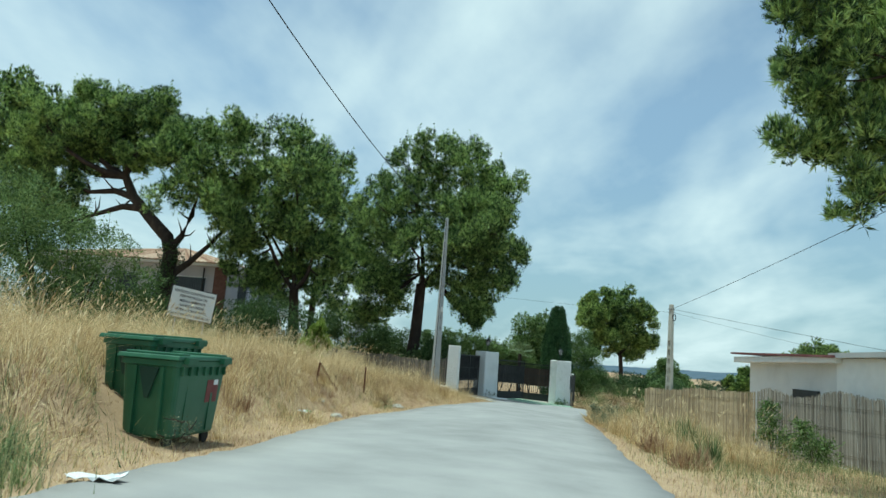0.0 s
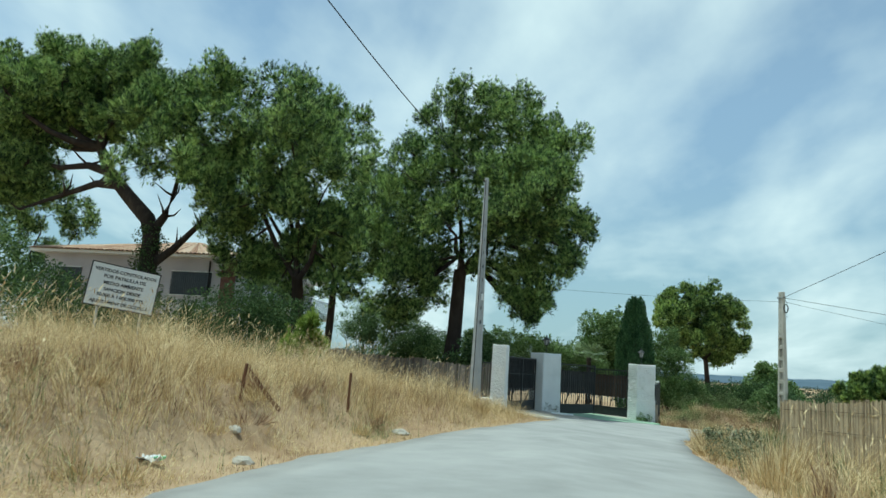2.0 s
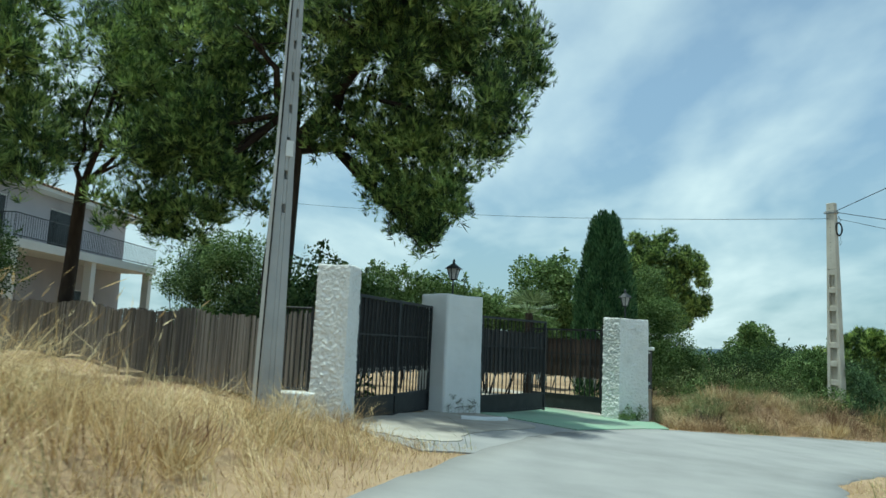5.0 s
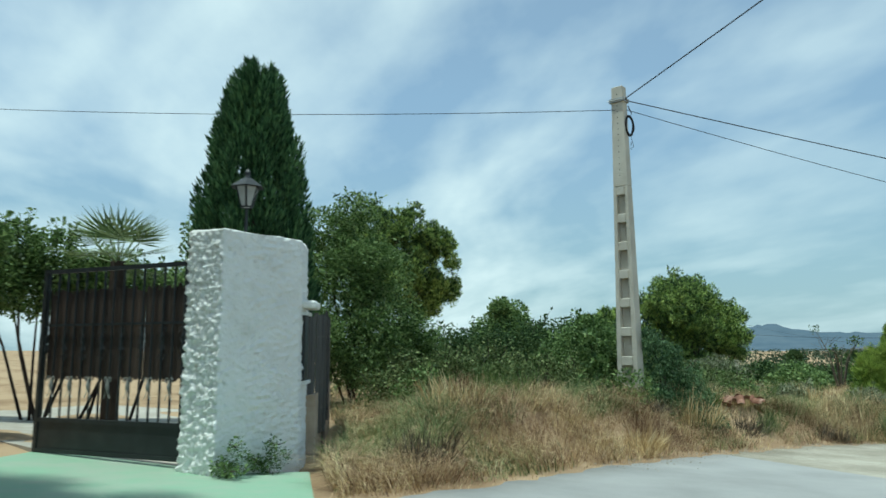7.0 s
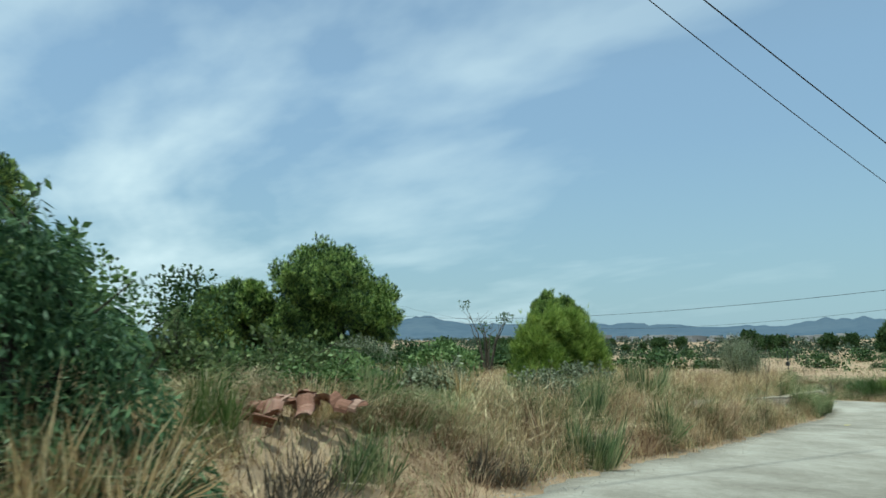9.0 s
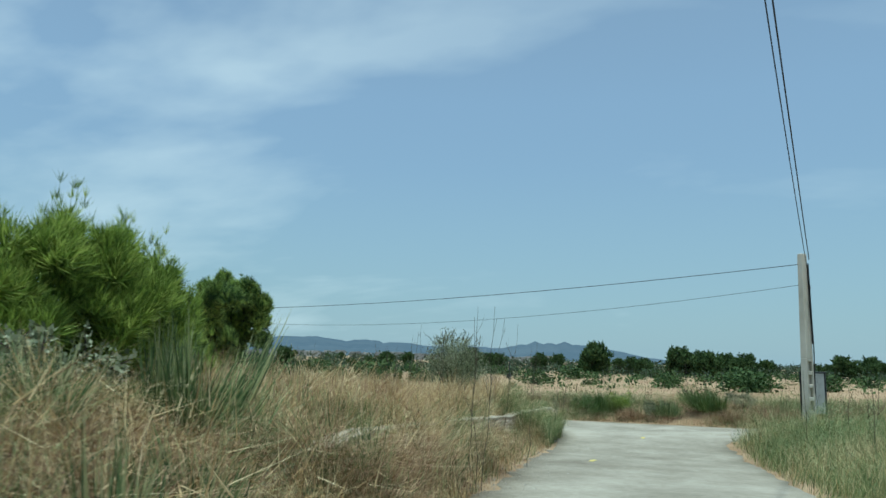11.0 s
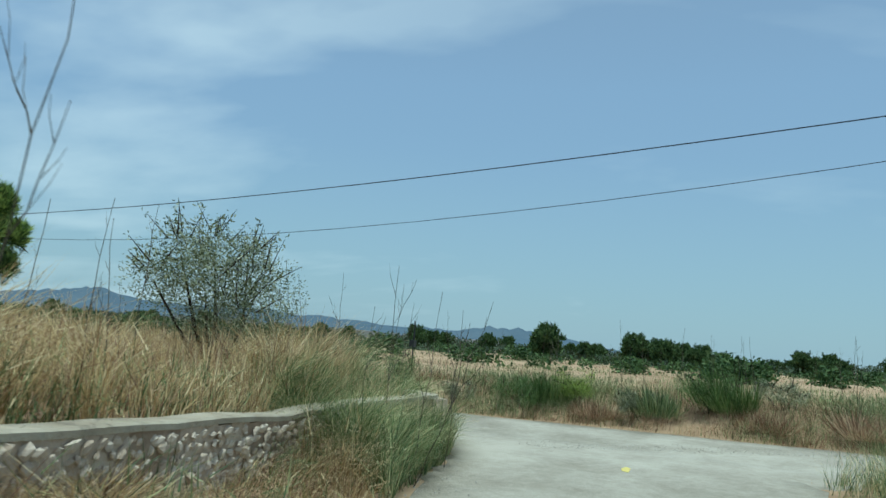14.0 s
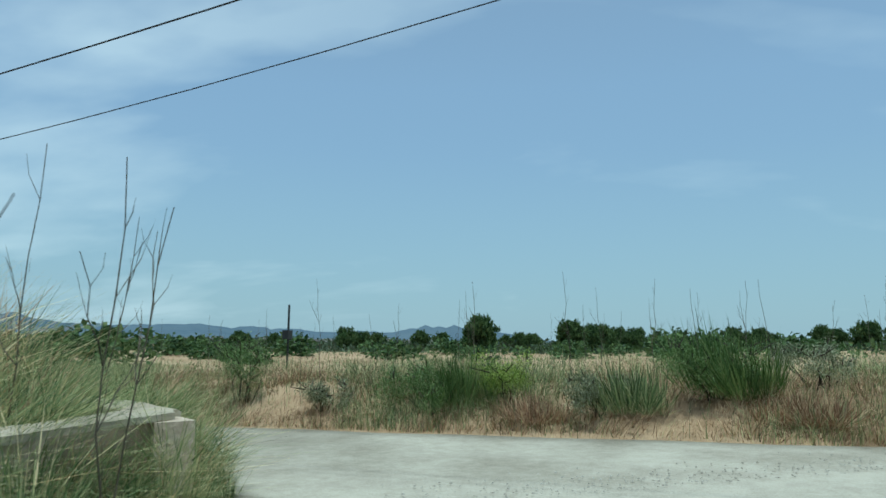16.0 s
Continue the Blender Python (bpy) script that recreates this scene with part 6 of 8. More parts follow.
bush("dark shrubs among the garden trees", (-13.6, 34.0, gz(-13.6, 34)), [(-12.0, 34.2, 2.8, 1.3), (-14.0, 34.0, 3.0, 1.4), (-16.0, 34.4, 3.3, 1.5), (-13.0, 33.6, 2.0, 1.2), (-15.2, 33.6, 2.2, 1.3), (-17.5, 35, 3.9, 1.4)], 8000, 0.15, 27, M_LEAF_DARK, "shrub", "shrub", shell=0.5)
bush("wild olive thicket at the top of the bank", (-9.2, 20.6, gz(-9.2, 20.6)), [(-10.2, 19.8, 5.5, 1.15), (-9.15, 20.6, 4.85, 1.15), (-10.0, 20.0, 3.7, 1.2), (-8.2, 21.2, 4.5, 0.95), (-8.8, 20.8, 3.2, 1.15), (-7.5, 21.6, 3.5, 0.85), (-7.0, 21.9, 2.7, 0.65), (-7.9, 21.3, 2.3, 0.95), (-9.6, 20.3, 2.4, 1.0), (-11.4, 19.4, 4.6, 1.3), (-11.6, 19.0, 3.0, 1.3)], 15000, 0.12, 28, M_LEAF, "bush", "olive_thicket", sprays=40, wide=0.2, shell=0.5)
pine("young bright green pine at the edge of the bank", (-3.9, 31.2, gz(-3.9, 31.2)), (-3.9, 31.2, gz(-3.9, 31.2) + 0.9), [(-3.9, 31.2, 1.4, 0.62), (-4.2, 31.0, 1.9, 0.45), (-3.6, 31.4, 2.0, 0.42), (-3.9, 31.2, 2.5, 0.34), (-3.7, 31.2, 2.9, 0.16)], 0.05, 1500, 16, needle=0.22, width=0.016, mat=M_PINE_YOUNG, lump=0.2)


def fan_palm(at, h, label, seed):
    rng = np.random.default_rng(seed)
    ob = thing("fan_palm", at, label, "palm")
    b = Build()
    b.tube([(0, 0, -0.2), (0, 0, h)], [0.16, 0.14], 9)
    part("trunk", b, M_BARK, ob)
    for i in range(17):
        a, el = i * 2.4, rng.uniform(-0.2, 1.1)
        d = Vector((math.cos(a) * math.cos(el), math.sin(a) * math.cos(el), math.sin(el)))
        b = Build()
        o = Vector((0, 0, h)) + d * 0.5
        b.tube([(0, 0, h - 0.05), o], [0.018, 0.012], 4, False)
        s = d.cross(Vector((0, 0, 1))).normalized()
        for k in range(15):
            q = (k - 7) / 7 * 1.35
            t = (d * math.cos(q) + s * math.sin(q)).normalized()
            e = o + t * 0.75 * rng.uniform(0.9, 1.1) + Vector((0, 0, -0.08))
            w = t.cross(d.cross(s)).normalized() * 0.022
            b.add([o, o.lerp(e, 0.5) + w, e, o.lerp(e, 0.5) - w], [(0, 1, 2, 3)])
        part("frond", b, M_PALM, ob)
    return ob


fan_palm((5.85, 51.0, gz(5.85, 51.0)), 2.95, "small fan palm inside the garden", 4)

# ---- outside of the bend ----
bush("leafy deciduous thicket beside the pillar", (10.6, 53.6, gz(10.6, 53.6)), [(9.9, 54.2, 4.0, 0.8), (10.7, 54.0, 4.3, 0.65), (9.2, 54.4, 3.4, 0.9), (10.6, 53.8, 3.1, 1.0), (11.3, 53.8, 2.9, 0.8), (10.0, 53.8, 2.2, 1.1), (11.4, 53.6, 1.8, 0.9), (10.6, 53.2, 1.2, 1.0), (11.9, 53.8, 1.1, 0.8), (12.6, 53.9, 0.6, 0.7), (9.8, 53.0, 1.2, 0.8)], 15000, 0.125, 31, M_LEAF, "bush", "thicket", sprays=110, lobes=9, wide=0.2)
bush("dense green thicket along the bank", (14.6, 57.5, gz(14.6, 57.5)), simple_blobs((15.6, 57.6, 0.7), (2.6, 1.0, 0.5), 1.0, 16, 41), 11000, 0.13, 32, M_LEAF_DARK, "bush", "thicket", sprays=14)
bush("conical green shrub in the rough", (20.7, 70.2, gz(20.7, 70.2)), [(20.7, 70.2, 0.2, 1.8), (20.4, 70.2, 1.5, 1.5), (20.8, 70.2, 2.6, 1.0), (21.8, 70, 0.8, 1.4), (19.4, 70.4, 0.6, 1.4)], 11000, 0.24, 33, M_LEAF, "bush", "shrub", sprays=8)
bush("mixed green scrub across the rough ground", (27, 66, gz(27, 66)), simple_blobs((26.5, 66.5, -0.9), (4.5, 2.0, 0.3), 1.15, 14, 43), 15000, 0.25, 34, M_LEAF, "bush", "scrub", sprays=10)
bush("wispy tall shrub behind the concrete pole", (16.5, 52.9, gz(16.5, 52.9)), [(15.7, 51.4, 1.2, 0.22), (15.8, 51.4, 0.7, 0.3), (16.0, 52.9, 0.9, 0.8), (16.9, 52.8, 1.0, 0.8), (15.3, 52.9, 0.4, 0.8), (16.5, 53.2, 1.5, 0.5), (17.6, 52.8, 0.7, 0.8)], 5200, 0.12, 35, M_LEAF, "bush", "shrub", sprays=20)
bush("drooping dark green oleander beside the concrete pole", (17.0, 50.4, gz(17.0, 50.4)), [(16.6, 50.5, 1.25, 0.26), (16.95, 50.5, 1.0, 0.33), (17.35, 50.4, 0.5, 0.36), (16.85, 50.5, 0.5, 0.42), (17.5, 50.3, 0.0, 0.42), (17.0, 50.3, -0.1, 0.45), (17.3, 50.2, -0.55, 0.42), (16.5, 50.3, 0.05, 0.33), (17.8, 50.3, -0.45, 0.36), (16.7, 50.1, -0.5, 0.36)], 4000, 0.115, 36, M_OLEANDER, "bush", "oleander", droop=0.9, sprays=44, wide=0.13)
bush("green weeds round the foot of the pole", (15.6, 50.2, gz(15.6, 50.2)), [(15.4, 50.3, -0.1, 0.6), (14.6, 50.6, -0.2, 0.6), (15.9, 50.1, 0.2, 0.5), (13.6, 50.9, -0.1, 0.7), (12.6, 50.6, -0.1, 0.6), (11.6, 50.2, 0.1, 0.7)], 5200, 0.10, 37, M_LEAF, "bush", "weeds", sprays=10)

for x, y, r_, sd in ((12.2, 50.9, 0.62, 1), (13.3, 51.3, 0.66, 2), (14.2, 50.6, 0.55, 3), (13.0, 50.0, 0.38, 4), (11.4, 50.9, 0.6, 5), (18.6, 52.3, 0.5, 6), (20.6, 53.6, 0.55, 7), (15.2, 51.6, 0.6, 8)):
    z = gz(x, y)
    bush("low green bramble sprawling over the bank", (x, y, z), [(x, y, z + r_ * 0.5, r_), (x + r_, y + 0.2, z + r_ * 0.35, r_ * 0.8), (x - r_, y - 0.1, z + r_ * 0.3, r_ * 0.75)], 1000, 0.085, 620 + sd, M_BRAMBLE, "bramble", "bramble", stem=0.01, sprays=26, group="brambles on the bank", shell=0.5)
for x, y, h, sd in ((27.6, 52.6, 0.7, 1), (28.9, 53.2, 0.55, 2), (24.3, 51.6, 0.6, 3), (31.5, 53.7, 0.6, 4), (35.4, 54.7, 0.55, 5), (37.0, 55.1, 0.6, 6), (29.9, 54.3, 0.8, 7), (26.0, 53.0, 0.7, 8)):
    broom("grey-green wiry weed among the dry bank growth", (x, y, gz(x, y)), 0.7, h + 0.25, 700, 640 + sd, M_GRASS_GREY, "wiry weeds", "weed", "wiry_weed")

PA_ = [(17.6, 92.4, 10.3, 2.8), (20.6, 91.6, 9.9, 2.7), (22.4, 92.7, 7.6, 2.6), (18.6, 91.0, 6.9, 2.8), (16.2, 90.6, 8.2, 2.2), (23.7, 93.5, 5.8, 1.2), (21.9, 93.5, 4.4, 1.6), (18.2, 92.4, 5.1, 1.9)]
P1_ = [(43.2, 88.8, 5.8, 1.8), (39.5, 85.5, 4.4, 1.9), (45.6, 88.8, 4.5, 2.1), (41.3, 85.3, 3.3, 2.5), (47.7, 89.3, 3.2, 1.9), (39.6, 86.6, 2.3, 2.2), (47.5, 87.5, 1.1, 1.3), (45.0, 89.3, 1.1, 2.2), (41.8, 88.4, 0.5, 1.7), (43.0, 87.0, -0.6, 1.8), (40.2, 86.2, 0.9, 1.9), (38.9, 86.0, 0.6, 1.4), (44.4, 88.0, 2.6, 2.2), (42.0, 86.6, 4.6, 1.8), (46.6, 88.4, 2.0, 1.8)]
PD_ = [(48.4, 72.2, 2.2, 0.8), (47.0, 71.4, 1.5, 0.8), (48.9, 71.5, 1.8, 0.8), (48.3, 72.0, 1.0, 1.2), (47.4, 72.6, 0.6, 0.8), (49.9, 72.6, 0.8, 0.9), (48.7, 72.3, 0.0, 1.1), (49.8, 71.3, 0.2, 0.5)]
NB_ = [(30.0, 57.5, 0.15, 0.5), (30.5, 57.5, 0.62, 0.38), (31.1, 57.5, 0.0, 0.6), (31.9, 57.5, 0.42, 0.42), (32.3, 57.5, -0.05, 0.45), (31.3, 57.5, 0.72, 0.36), (30.2, 57.5, -0.45, 0.6), (29.9, 57.5, 0.7, 0.22), (30.7, 57.5, 1.0, 0.18), (31.6, 57.4, -0.6, 0.6), (29.6, 57.5, -0.7, 0.5), (32.4, 57.4, -0.6, 0.4)]
pine("large round-crowned pine beyond the thicket", (20.2, 92.0, gz(20.2, 92)), (20.0, 91.8, 4.0), PA_, 0.3, 15000, 51, needle=0.30, width=0.036, mat=M_PINE_FIELD, lump=0.75, fill=13)
pine("round pine standing in the rough field", (43.3, 87.6, gz(43.3, 87.6)), (43.3, 87.6, 0.2), P1_, 0.25, 18000, 52, needle=0.27, width=0.032, mat=M_PINE_FIELD, lump=0.62, fill=18, candle=0.30)
pine("small bushy pine in the dry field", (48.5, 72.1, gz(48.5, 72.1)), (48.5, 72.1, -0.3), PD_, 0.12, 9000, 53, needle=0.26, width=0.020, mat=M_PINE_FIELD, lump=0.36, fill=18, candle=0.22)
pine("bright green young pine on the bank", (30.8, 57.5, gz(30.8, 57.5)), (30.8, 57.5, -0.5), NB_, 0.06, 5200, 54, needle=0.24, width=0.011, mat=M_PINE_YOUNG, lump=0.22, fill=60, candle=0.42, candles=0.6)
P2_ = [(35.2, 88.4, 2.2, 1.6), (36.9, 89.2, 2.5, 1.7), (33.6, 88.0, 1.2, 1.5), (38.2, 90.0, 1.6, 1.6), (35.5, 88.6, 0.4, 1.6), (37.4, 89.4, 0.2, 1.6)]
pine("broad low pine beside the round pine", (36.0, 88.8, gz(36, 88.8)), (36.0, 88.8, 0.0), P2_, 0.2, 4500, 56, needle=0.40, width=0.05, mat=M_PINE_FIELD, lump=0.55, fill=15, candle=0.25)
bush("grey wild olive before the round pine", (41.8, 82.3, gz(41.8, 82.3)), [(41.8, 82.3, -0.4, 1.1), (40.4, 82.4, -0.7, 1.1), (43.0, 82.0, -0.9, 1.1), (41.2, 82.2, -1.4, 1.2)], 4200, 0.16, 38, M_LEAF_GREY, "bush", "wild_olive")
bush("open grey-green almond bush on the bank", (44.9, 59.2, gz(44.9, 59.2)), [(44.5, 59.2, -0.6, 0.7), (45.3, 59.0, -0.5, 0.65), (44.8, 59.4, 0.0, 0.5), (44.0, 59.2, -0.15, 0.5), (45.4, 59.3, -0.05, 0.45), (44.8, 59.0, -1.0, 0.75), (43.7, 59.3, -0.5, 0.4)], 5200, 0.062, 39, M_LEAF_GREY, "bush", "almond_bush", sprays=60, shell=0.1, wide=0.18)
bush("low evergreen scrub along the far hedge line", (38, 78, gz(38, 78)), simple_blobs((36, 79, -1.5), (9.0, 2.5, 0.4), 1.4, 30, 47), 11000, 0.34, 40, M_LEAF_DARK, "bush", "scrub")
# half-bare tree on the skyline
dt = thing("bare_tree", (42.0, 71.2, gz(42.0, 71.2)), "half-bare thin tree in the dry field", "tree")
rng = np.random.default_rng(8)
b = Build()
tips = []
for i in range(9):
    a = rng.uniform(0, math.tau)
    m1 = Vector((math.cos(a) * 0.5, math.sin(a) * 0.5, 1.8 + rng.uniform(0, 0.8)))
    e = m1 + Vector((math.cos(a) * rng.uniform(0.3, 1.0), math.sin(a) * rng.uniform(0.3, 1.0), rng.uniform(0.6, 1.7)))
    b.tube([(0, 0, -0.2), m1 * 0.5, m1, e], [0.07, 0.05, 0.03, 0.008], 5, False)
    tips.append((*e, 0.3))
    for _ in range(3):
        q = m1.lerp(e, rng.uniform(0.2, 0.9))
        b.tube([q, q + Vector((rng.normal() * 0.4, rng.normal() * 0.4, 0.5))], [0.012, 0.004], 4, False)
part("trunk", b, M_DEADWOOD, dt)
v, f = leaves(rng, tips[:4], 240, 0.13)
part("crown", soup("crown", v, f, M_LEAF_DARK), None, dt)

# small weeds at the foot of the pillars
for x, y, n, label, sd in ((8.15, 44.85, 200, "small leafy weed at the foot of the lumpy pillar", 1), (8.55, 45.2, 160, "small leafy weed at the foot of the lumpy pillar", 2), (3.75, 40.85, 70, "small dry grey weed at the foot of the smooth pillar", 6), (4.1, 41.3, 70, "small dry grey weed at the foot of the smooth pillar", 7), (0.33, 8.85, 90, "thin weed beside the waste bin", 5)):
    z = base_height(x, y)
    bush(label, (x, y, z), [(x, y, z + 0.10, 0.12), (x + 0.12, y + 0.1, z + 0.2, 0.12), (x - 0.1, y - 0.02, z + 0.12, 0.1), (x + 0.02, y, z + 0.32, 0.08)], n, 0.022 if sd > 4 else 0.04, 700 + sd, M_LEAF_GREY if sd > 4 else M_LEAF, "weed", "wall_weed", stem=0.005, sprays=8, group="wall weeds")

# ---- undergrowth between the garden trees ----
for x, y, h, mat, label, sd in (
        (0.1, 41.2, 3.4, M_LEAF_DARK, "dark laurel growing behind the slat fence", 1), (-6.6, 55.0, 5.8, M_LEAF, "glossy laurel growing beside the house", 2),
        (-8.6, 57.0, 6.0, M_LEAF_DARK, "dark laurel growing beside the house", 3), (-10.4, 59.5, 6.2, M_LEAF, "glossy laurel growing beside the house", 4),
        (-15.6, 45.8, 4.0, M_LEAF_DARK, "dark laurel growing in the pines' shade", 5), (-12.6, 46.4, 4.6, M_LEAF_DARK, "dark laurel growing in the pines' shade", 6)):
    bush(label, (x, y, gz(x, y)), simple_blobs((x, y, h * 0.5), (0.8, 0.35, h * 0.42), 0.95, 10, 500 + sd), 3400, 0.15, 510 + sd, mat, "shrub", "laurel_bush", sprays=14, group="garden laurels")

# grey-green scrub over the rough ground of the bend
for x, y, w, h, mat, label, sd in (
        (18.6, 55.2, 1.0, 0.8, M_LEAF, "leafy green scrub on the rough ground", 1), (21.6, 55.9, 1.1, 0.5, M_LEAF_GREY, "grey-green scrub on the rough ground", 2),
        (24.0, 57.6, 1.2, 0.5, M_LEAF, "leafy green scrub on the rough ground", 3), (26.4, 58.6, 1.2, 0.5, M_LEAF_GREY, "grey-green scrub on the rough ground", 4),
        (28.6, 59.6, 1.0, 0.5, M_LEAF, "leafy green scrub on the rough ground", 5), (33.4, 60.0, 1.2, 0.5, M_LEAF_GREY, "grey-green scrub on the rough ground", 6),
        (23.0, 53.4, 0.6, 0.5, M_LEAF_GREY, "small grey shrub among dry weeds", 7), (26.0, 53.9, 0.55, 0.55, M_LEAF_GREY, "small grey shrub among dry weeds", 8),
        (29.2, 55.4, 0.7, 0.6, M_LEAF_GREY, "small grey shrub among dry weeds", 9), (20.6, 52.9, 0.5, 0.5, M_LEAF, "small green shrub among dry weeds", 10)):
    z = gz(x, y)
    bush(label, (x, y, z), [(x + w * math.cos(q) * 0.6, y + w * math.sin(q) * 0.5, z + h * (0.45 + 0.25 * math.sin(3 * q + sd)), h * 0.5) for q in (0.4, 1.7, 2.9, 4.2, 5.5)], 1100, 0.075, 530 + sd, mat, "bush", "scrub_bush", sprays=12, group="bank scrub", shell=0.2)

# ---- crossing: bushes on the far bank ----


def leafy_broom(label, x, y, w, h, n, sd, mat, leaf=0.05):
    """A loose bush of thin stems with small leaves and wispy shoots."""
    z, r = gz(x, y), random.Random(sd)
    blobs = [(x + r.uniform(-1, 1) * w * 0.36, y + r.uniform(-1, 1) * w * 0.36, z + h * r.uniform(0.22, 0.72), h * r.uniform(0.2, 0.34)) for _ in range(9)]
    return bush(label, (x, y, z), blobs, n, leaf, sd, mat, "bush", "verge_bush", stem=0.012, sprays=34, group="verge bushes", shell=0.15, wide=0.14)


for x, y, w, h, n, mat, label, sd in (
        (53.7, 57.4, 1.7, 0.85, 2600, M_LEAF, "soft green bush on the far bank", 61),
        (53.9, 56.3, 1.0, 0.8, 1300, M_PINE_YOUNG, "yellow-flecked green bush on the far bank", 62),
        (53.6, 54.8, 1.6, 0.6, 1600, M_LEAF_GREY, "low grey-green bush on the far bank", 63),
        (54.0, 53.3, 1.4, 0.95, 1900, M_LEAF, "green bush on the far bank", 64),
        (54.4, 51.9, 1.3, 0.7, 1300, M_LEAF_GREY, "low grey-green bush on the far bank", 68),
        (53.9, 60.9, 0.7, 1.2, 1200, M_LEAF, "upright green shrub by the track", 65),
        (53.7, 59.2, 0.9, 0.5, 900, M_LEAF_GREY, "low grey-green shrub by the track", 69)):
    leafy_broom(label, x, y, w, h, n, sd, mat)
for x, y, w, h, n, mat, label, sd in (
        (53.9, 57.0, 1.2, 1.0, 900, M_GRASS_GREEN, "wispy green broom on the far bank", 71),
        (54.1, 53.0, 1.3, 1.15, 1000, M_GRASS_GREEN, "wispy green broom on the far bank", 72),
        (53.7, 54.4, 1.4, 0.8, 900, M_GRASS_GREY, "wispy grey-green broom on the far bank", 73),
        (53.5, 50.3, 2.0, 0.5, 3600, M_STRAW_BROWN, "dry brown twiggy bush on the far bank", 66),
        (53.7, 48.2, 2.0, 0.55, 3600, M_STRAW_BROWN, "dry brown twiggy bush on the far bank", 67),
        (53.4, 52.2, 1.2, 0.4, 1800, M_STRAW_BROWN, "low brown dry bush on the far bank", 74),
        (53.4, 55.7, 1.0, 0.4, 1500, M_STRAW_BROWN, "low brown dry bush on the far bank", 75)):
    broom(label, (x, y, gz(x, y)), w, h, n, sd, mat)

# scattered field shrubs and far trees: one of each, then copies
rng = np.random.default_rng(77)
shrub0 = bush("round dark green shrub in the dry field", (74.6, 52.4, gz(74.6, 52.4)), [(74.6, 52.4, gz(74.6, 52.4) + 0.5, 0.8), (75.2, 52.2, gz(74.6, 52.4) + 0.4, 0.7), (74.1, 52.7, gz(74.6, 52.4) + 0.4, 0.65)], 130, 0.36, 71, M_LEAF_DARK, "bush", "field_shrub", group="field shrubs", shell=0.6)
for i in range(150):
    a, d = (rng.uniform(-0.35, 1.15), rng.uniform(22, 150)) if i < 70 else (rng.uniform(1.1, 2.0), rng.uniform(24, 95))
    x, y = 52 + d * math.cos(a), 50 + d * math.sin(a)
    s = rng.uniform(0.5, 1.5)
    if x > 56 or i >= 70:
        copy_thing(shrub0, pose(x, y, gz(x, y), 0, 0, rng.uniform(0, 360)) @ Matrix.Diagonal((s * 1.2, s * 1.2, s * 0.9, 1)))
tree0 = pine("round-crowned dark pine far across the fields", (148.2, 82.2, gz(148.2, 82.2)), (148.2, 82.2, gz(148.2, 82.2) + 2.2),
             [(148.2 + q[0], 82.2 + q[1], gz(148.2, 82.2) + q[2], q[3]) for q in ((0, 0, 4.6, 1.6), (1.7, 0.3, 3.4, 1.5), (-1.8, 0, 3.5, 1.5), (0.2, 1.6, 3.6, 1.5), (0.4, -1.5, 3.0, 1.5), (-1.4, 0.7, 1.8, 1.5), (1.5, 0, 1.7, 1.5), (0.2, -0.8, 1.5, 1.5))],
             0.25, 420, 72, needle=0.7, width=0.20, needles=4, candles=0, group="far trees", name="far_tree", mat=M_LEAF_DARK, lump=0.7, fill=10)
spots = [(171, 71.5, 1.0), (176, 68, 0.9), (181, 66, 0.75), (186, 62, 0.7), (190, 88, 0.6), (195, 128, 0.9), (200, 122, 0.7)]
for i in range(74):
    a, d = (rng.uniform(-0.5, 0.38), rng.uniform(118, 180)) if i < 48 else (rng.uniform(0.38, 1.35), rng.uniform(110, 230))
    spots.append((45 + d * math.cos(a), 52 + d * math.sin(a), rng.uniform(0.45, 0.95) if i < 48 else rng.uniform(0.3, 0.7)))
for x, y, s in spots:
    copy_thing(tree0, pose(x, y, gz(x, y), 0, 0, rng.uniform(0, 360)) @ Matrix.Diagonal((s, s, s, 1)))

bl = []
for i in range(150):
    a, d = rng.uniform(-0.4, 0.5), 26 + 150 * rng.uniform() ** 1.3
    x, y = 46 + d * math.cos(a), 52 + d * math.sin(a)
    if x > 57 or y > 72:
        bl.append((x, y, gz(x, y) + 0.25, rng.uniform(0.35, 0.9) * (0.8 + d / 120)))
v, f = leaves(rng, bl, 7000, 0.32, shell=0.3, flat=0.6)
tagged(new("field_scrub", soup("field_scrub", v, f, M_LEAF_DARK)), "low dark green scrub over the dry fields", "scrub", kind="stuff")

# belts of woodland over the plain, a far town and the hills
bl = []
for ring_d, n, r in ((62, 130, 0.6), (80, 170, 0.8), (100, 190, 1.0), (118, 110, 1.2), (145, 150, 1.6), (170, 150, 1.9), (225, 130, 2.4), (300, 150, 3.0), (420, 150, 3.6), (650, 150, 4.2), (1000, 150, 5.0), (1600, 150, 6.0)):
    for i in range(n):
        a = rng.uniform(0.38 if ring_d < 110 else -0.55, 1.75)
        d = ring_d * rng.uniform(0.9, 1.15)
        x, y = 40 + d * math.cos(a), 50 + d * math.sin(a)
        if y < 74 and x < 60:
            continue
        for k in range(3):
            bl.append((x + rng.normal() * r, y + rng.normal() * r, float(plane(np.array(x), np.array(y))) + r * rng.uniform(0.2, 0.75), r * rng.uniform(0.6, 1.1)))
V, F, k = [], [], 0
for lo in range(0, len(bl), 300):
    seg = bl[lo:lo + 300]
    sz = float(np.mean([q[3] for q in seg])) * 0.42
    v, f = leaves(rng, seg, 6500, sz, shell=0.4, flat=0.6)
    V.append(v)
    F.append(f + k)
    k += len(v)
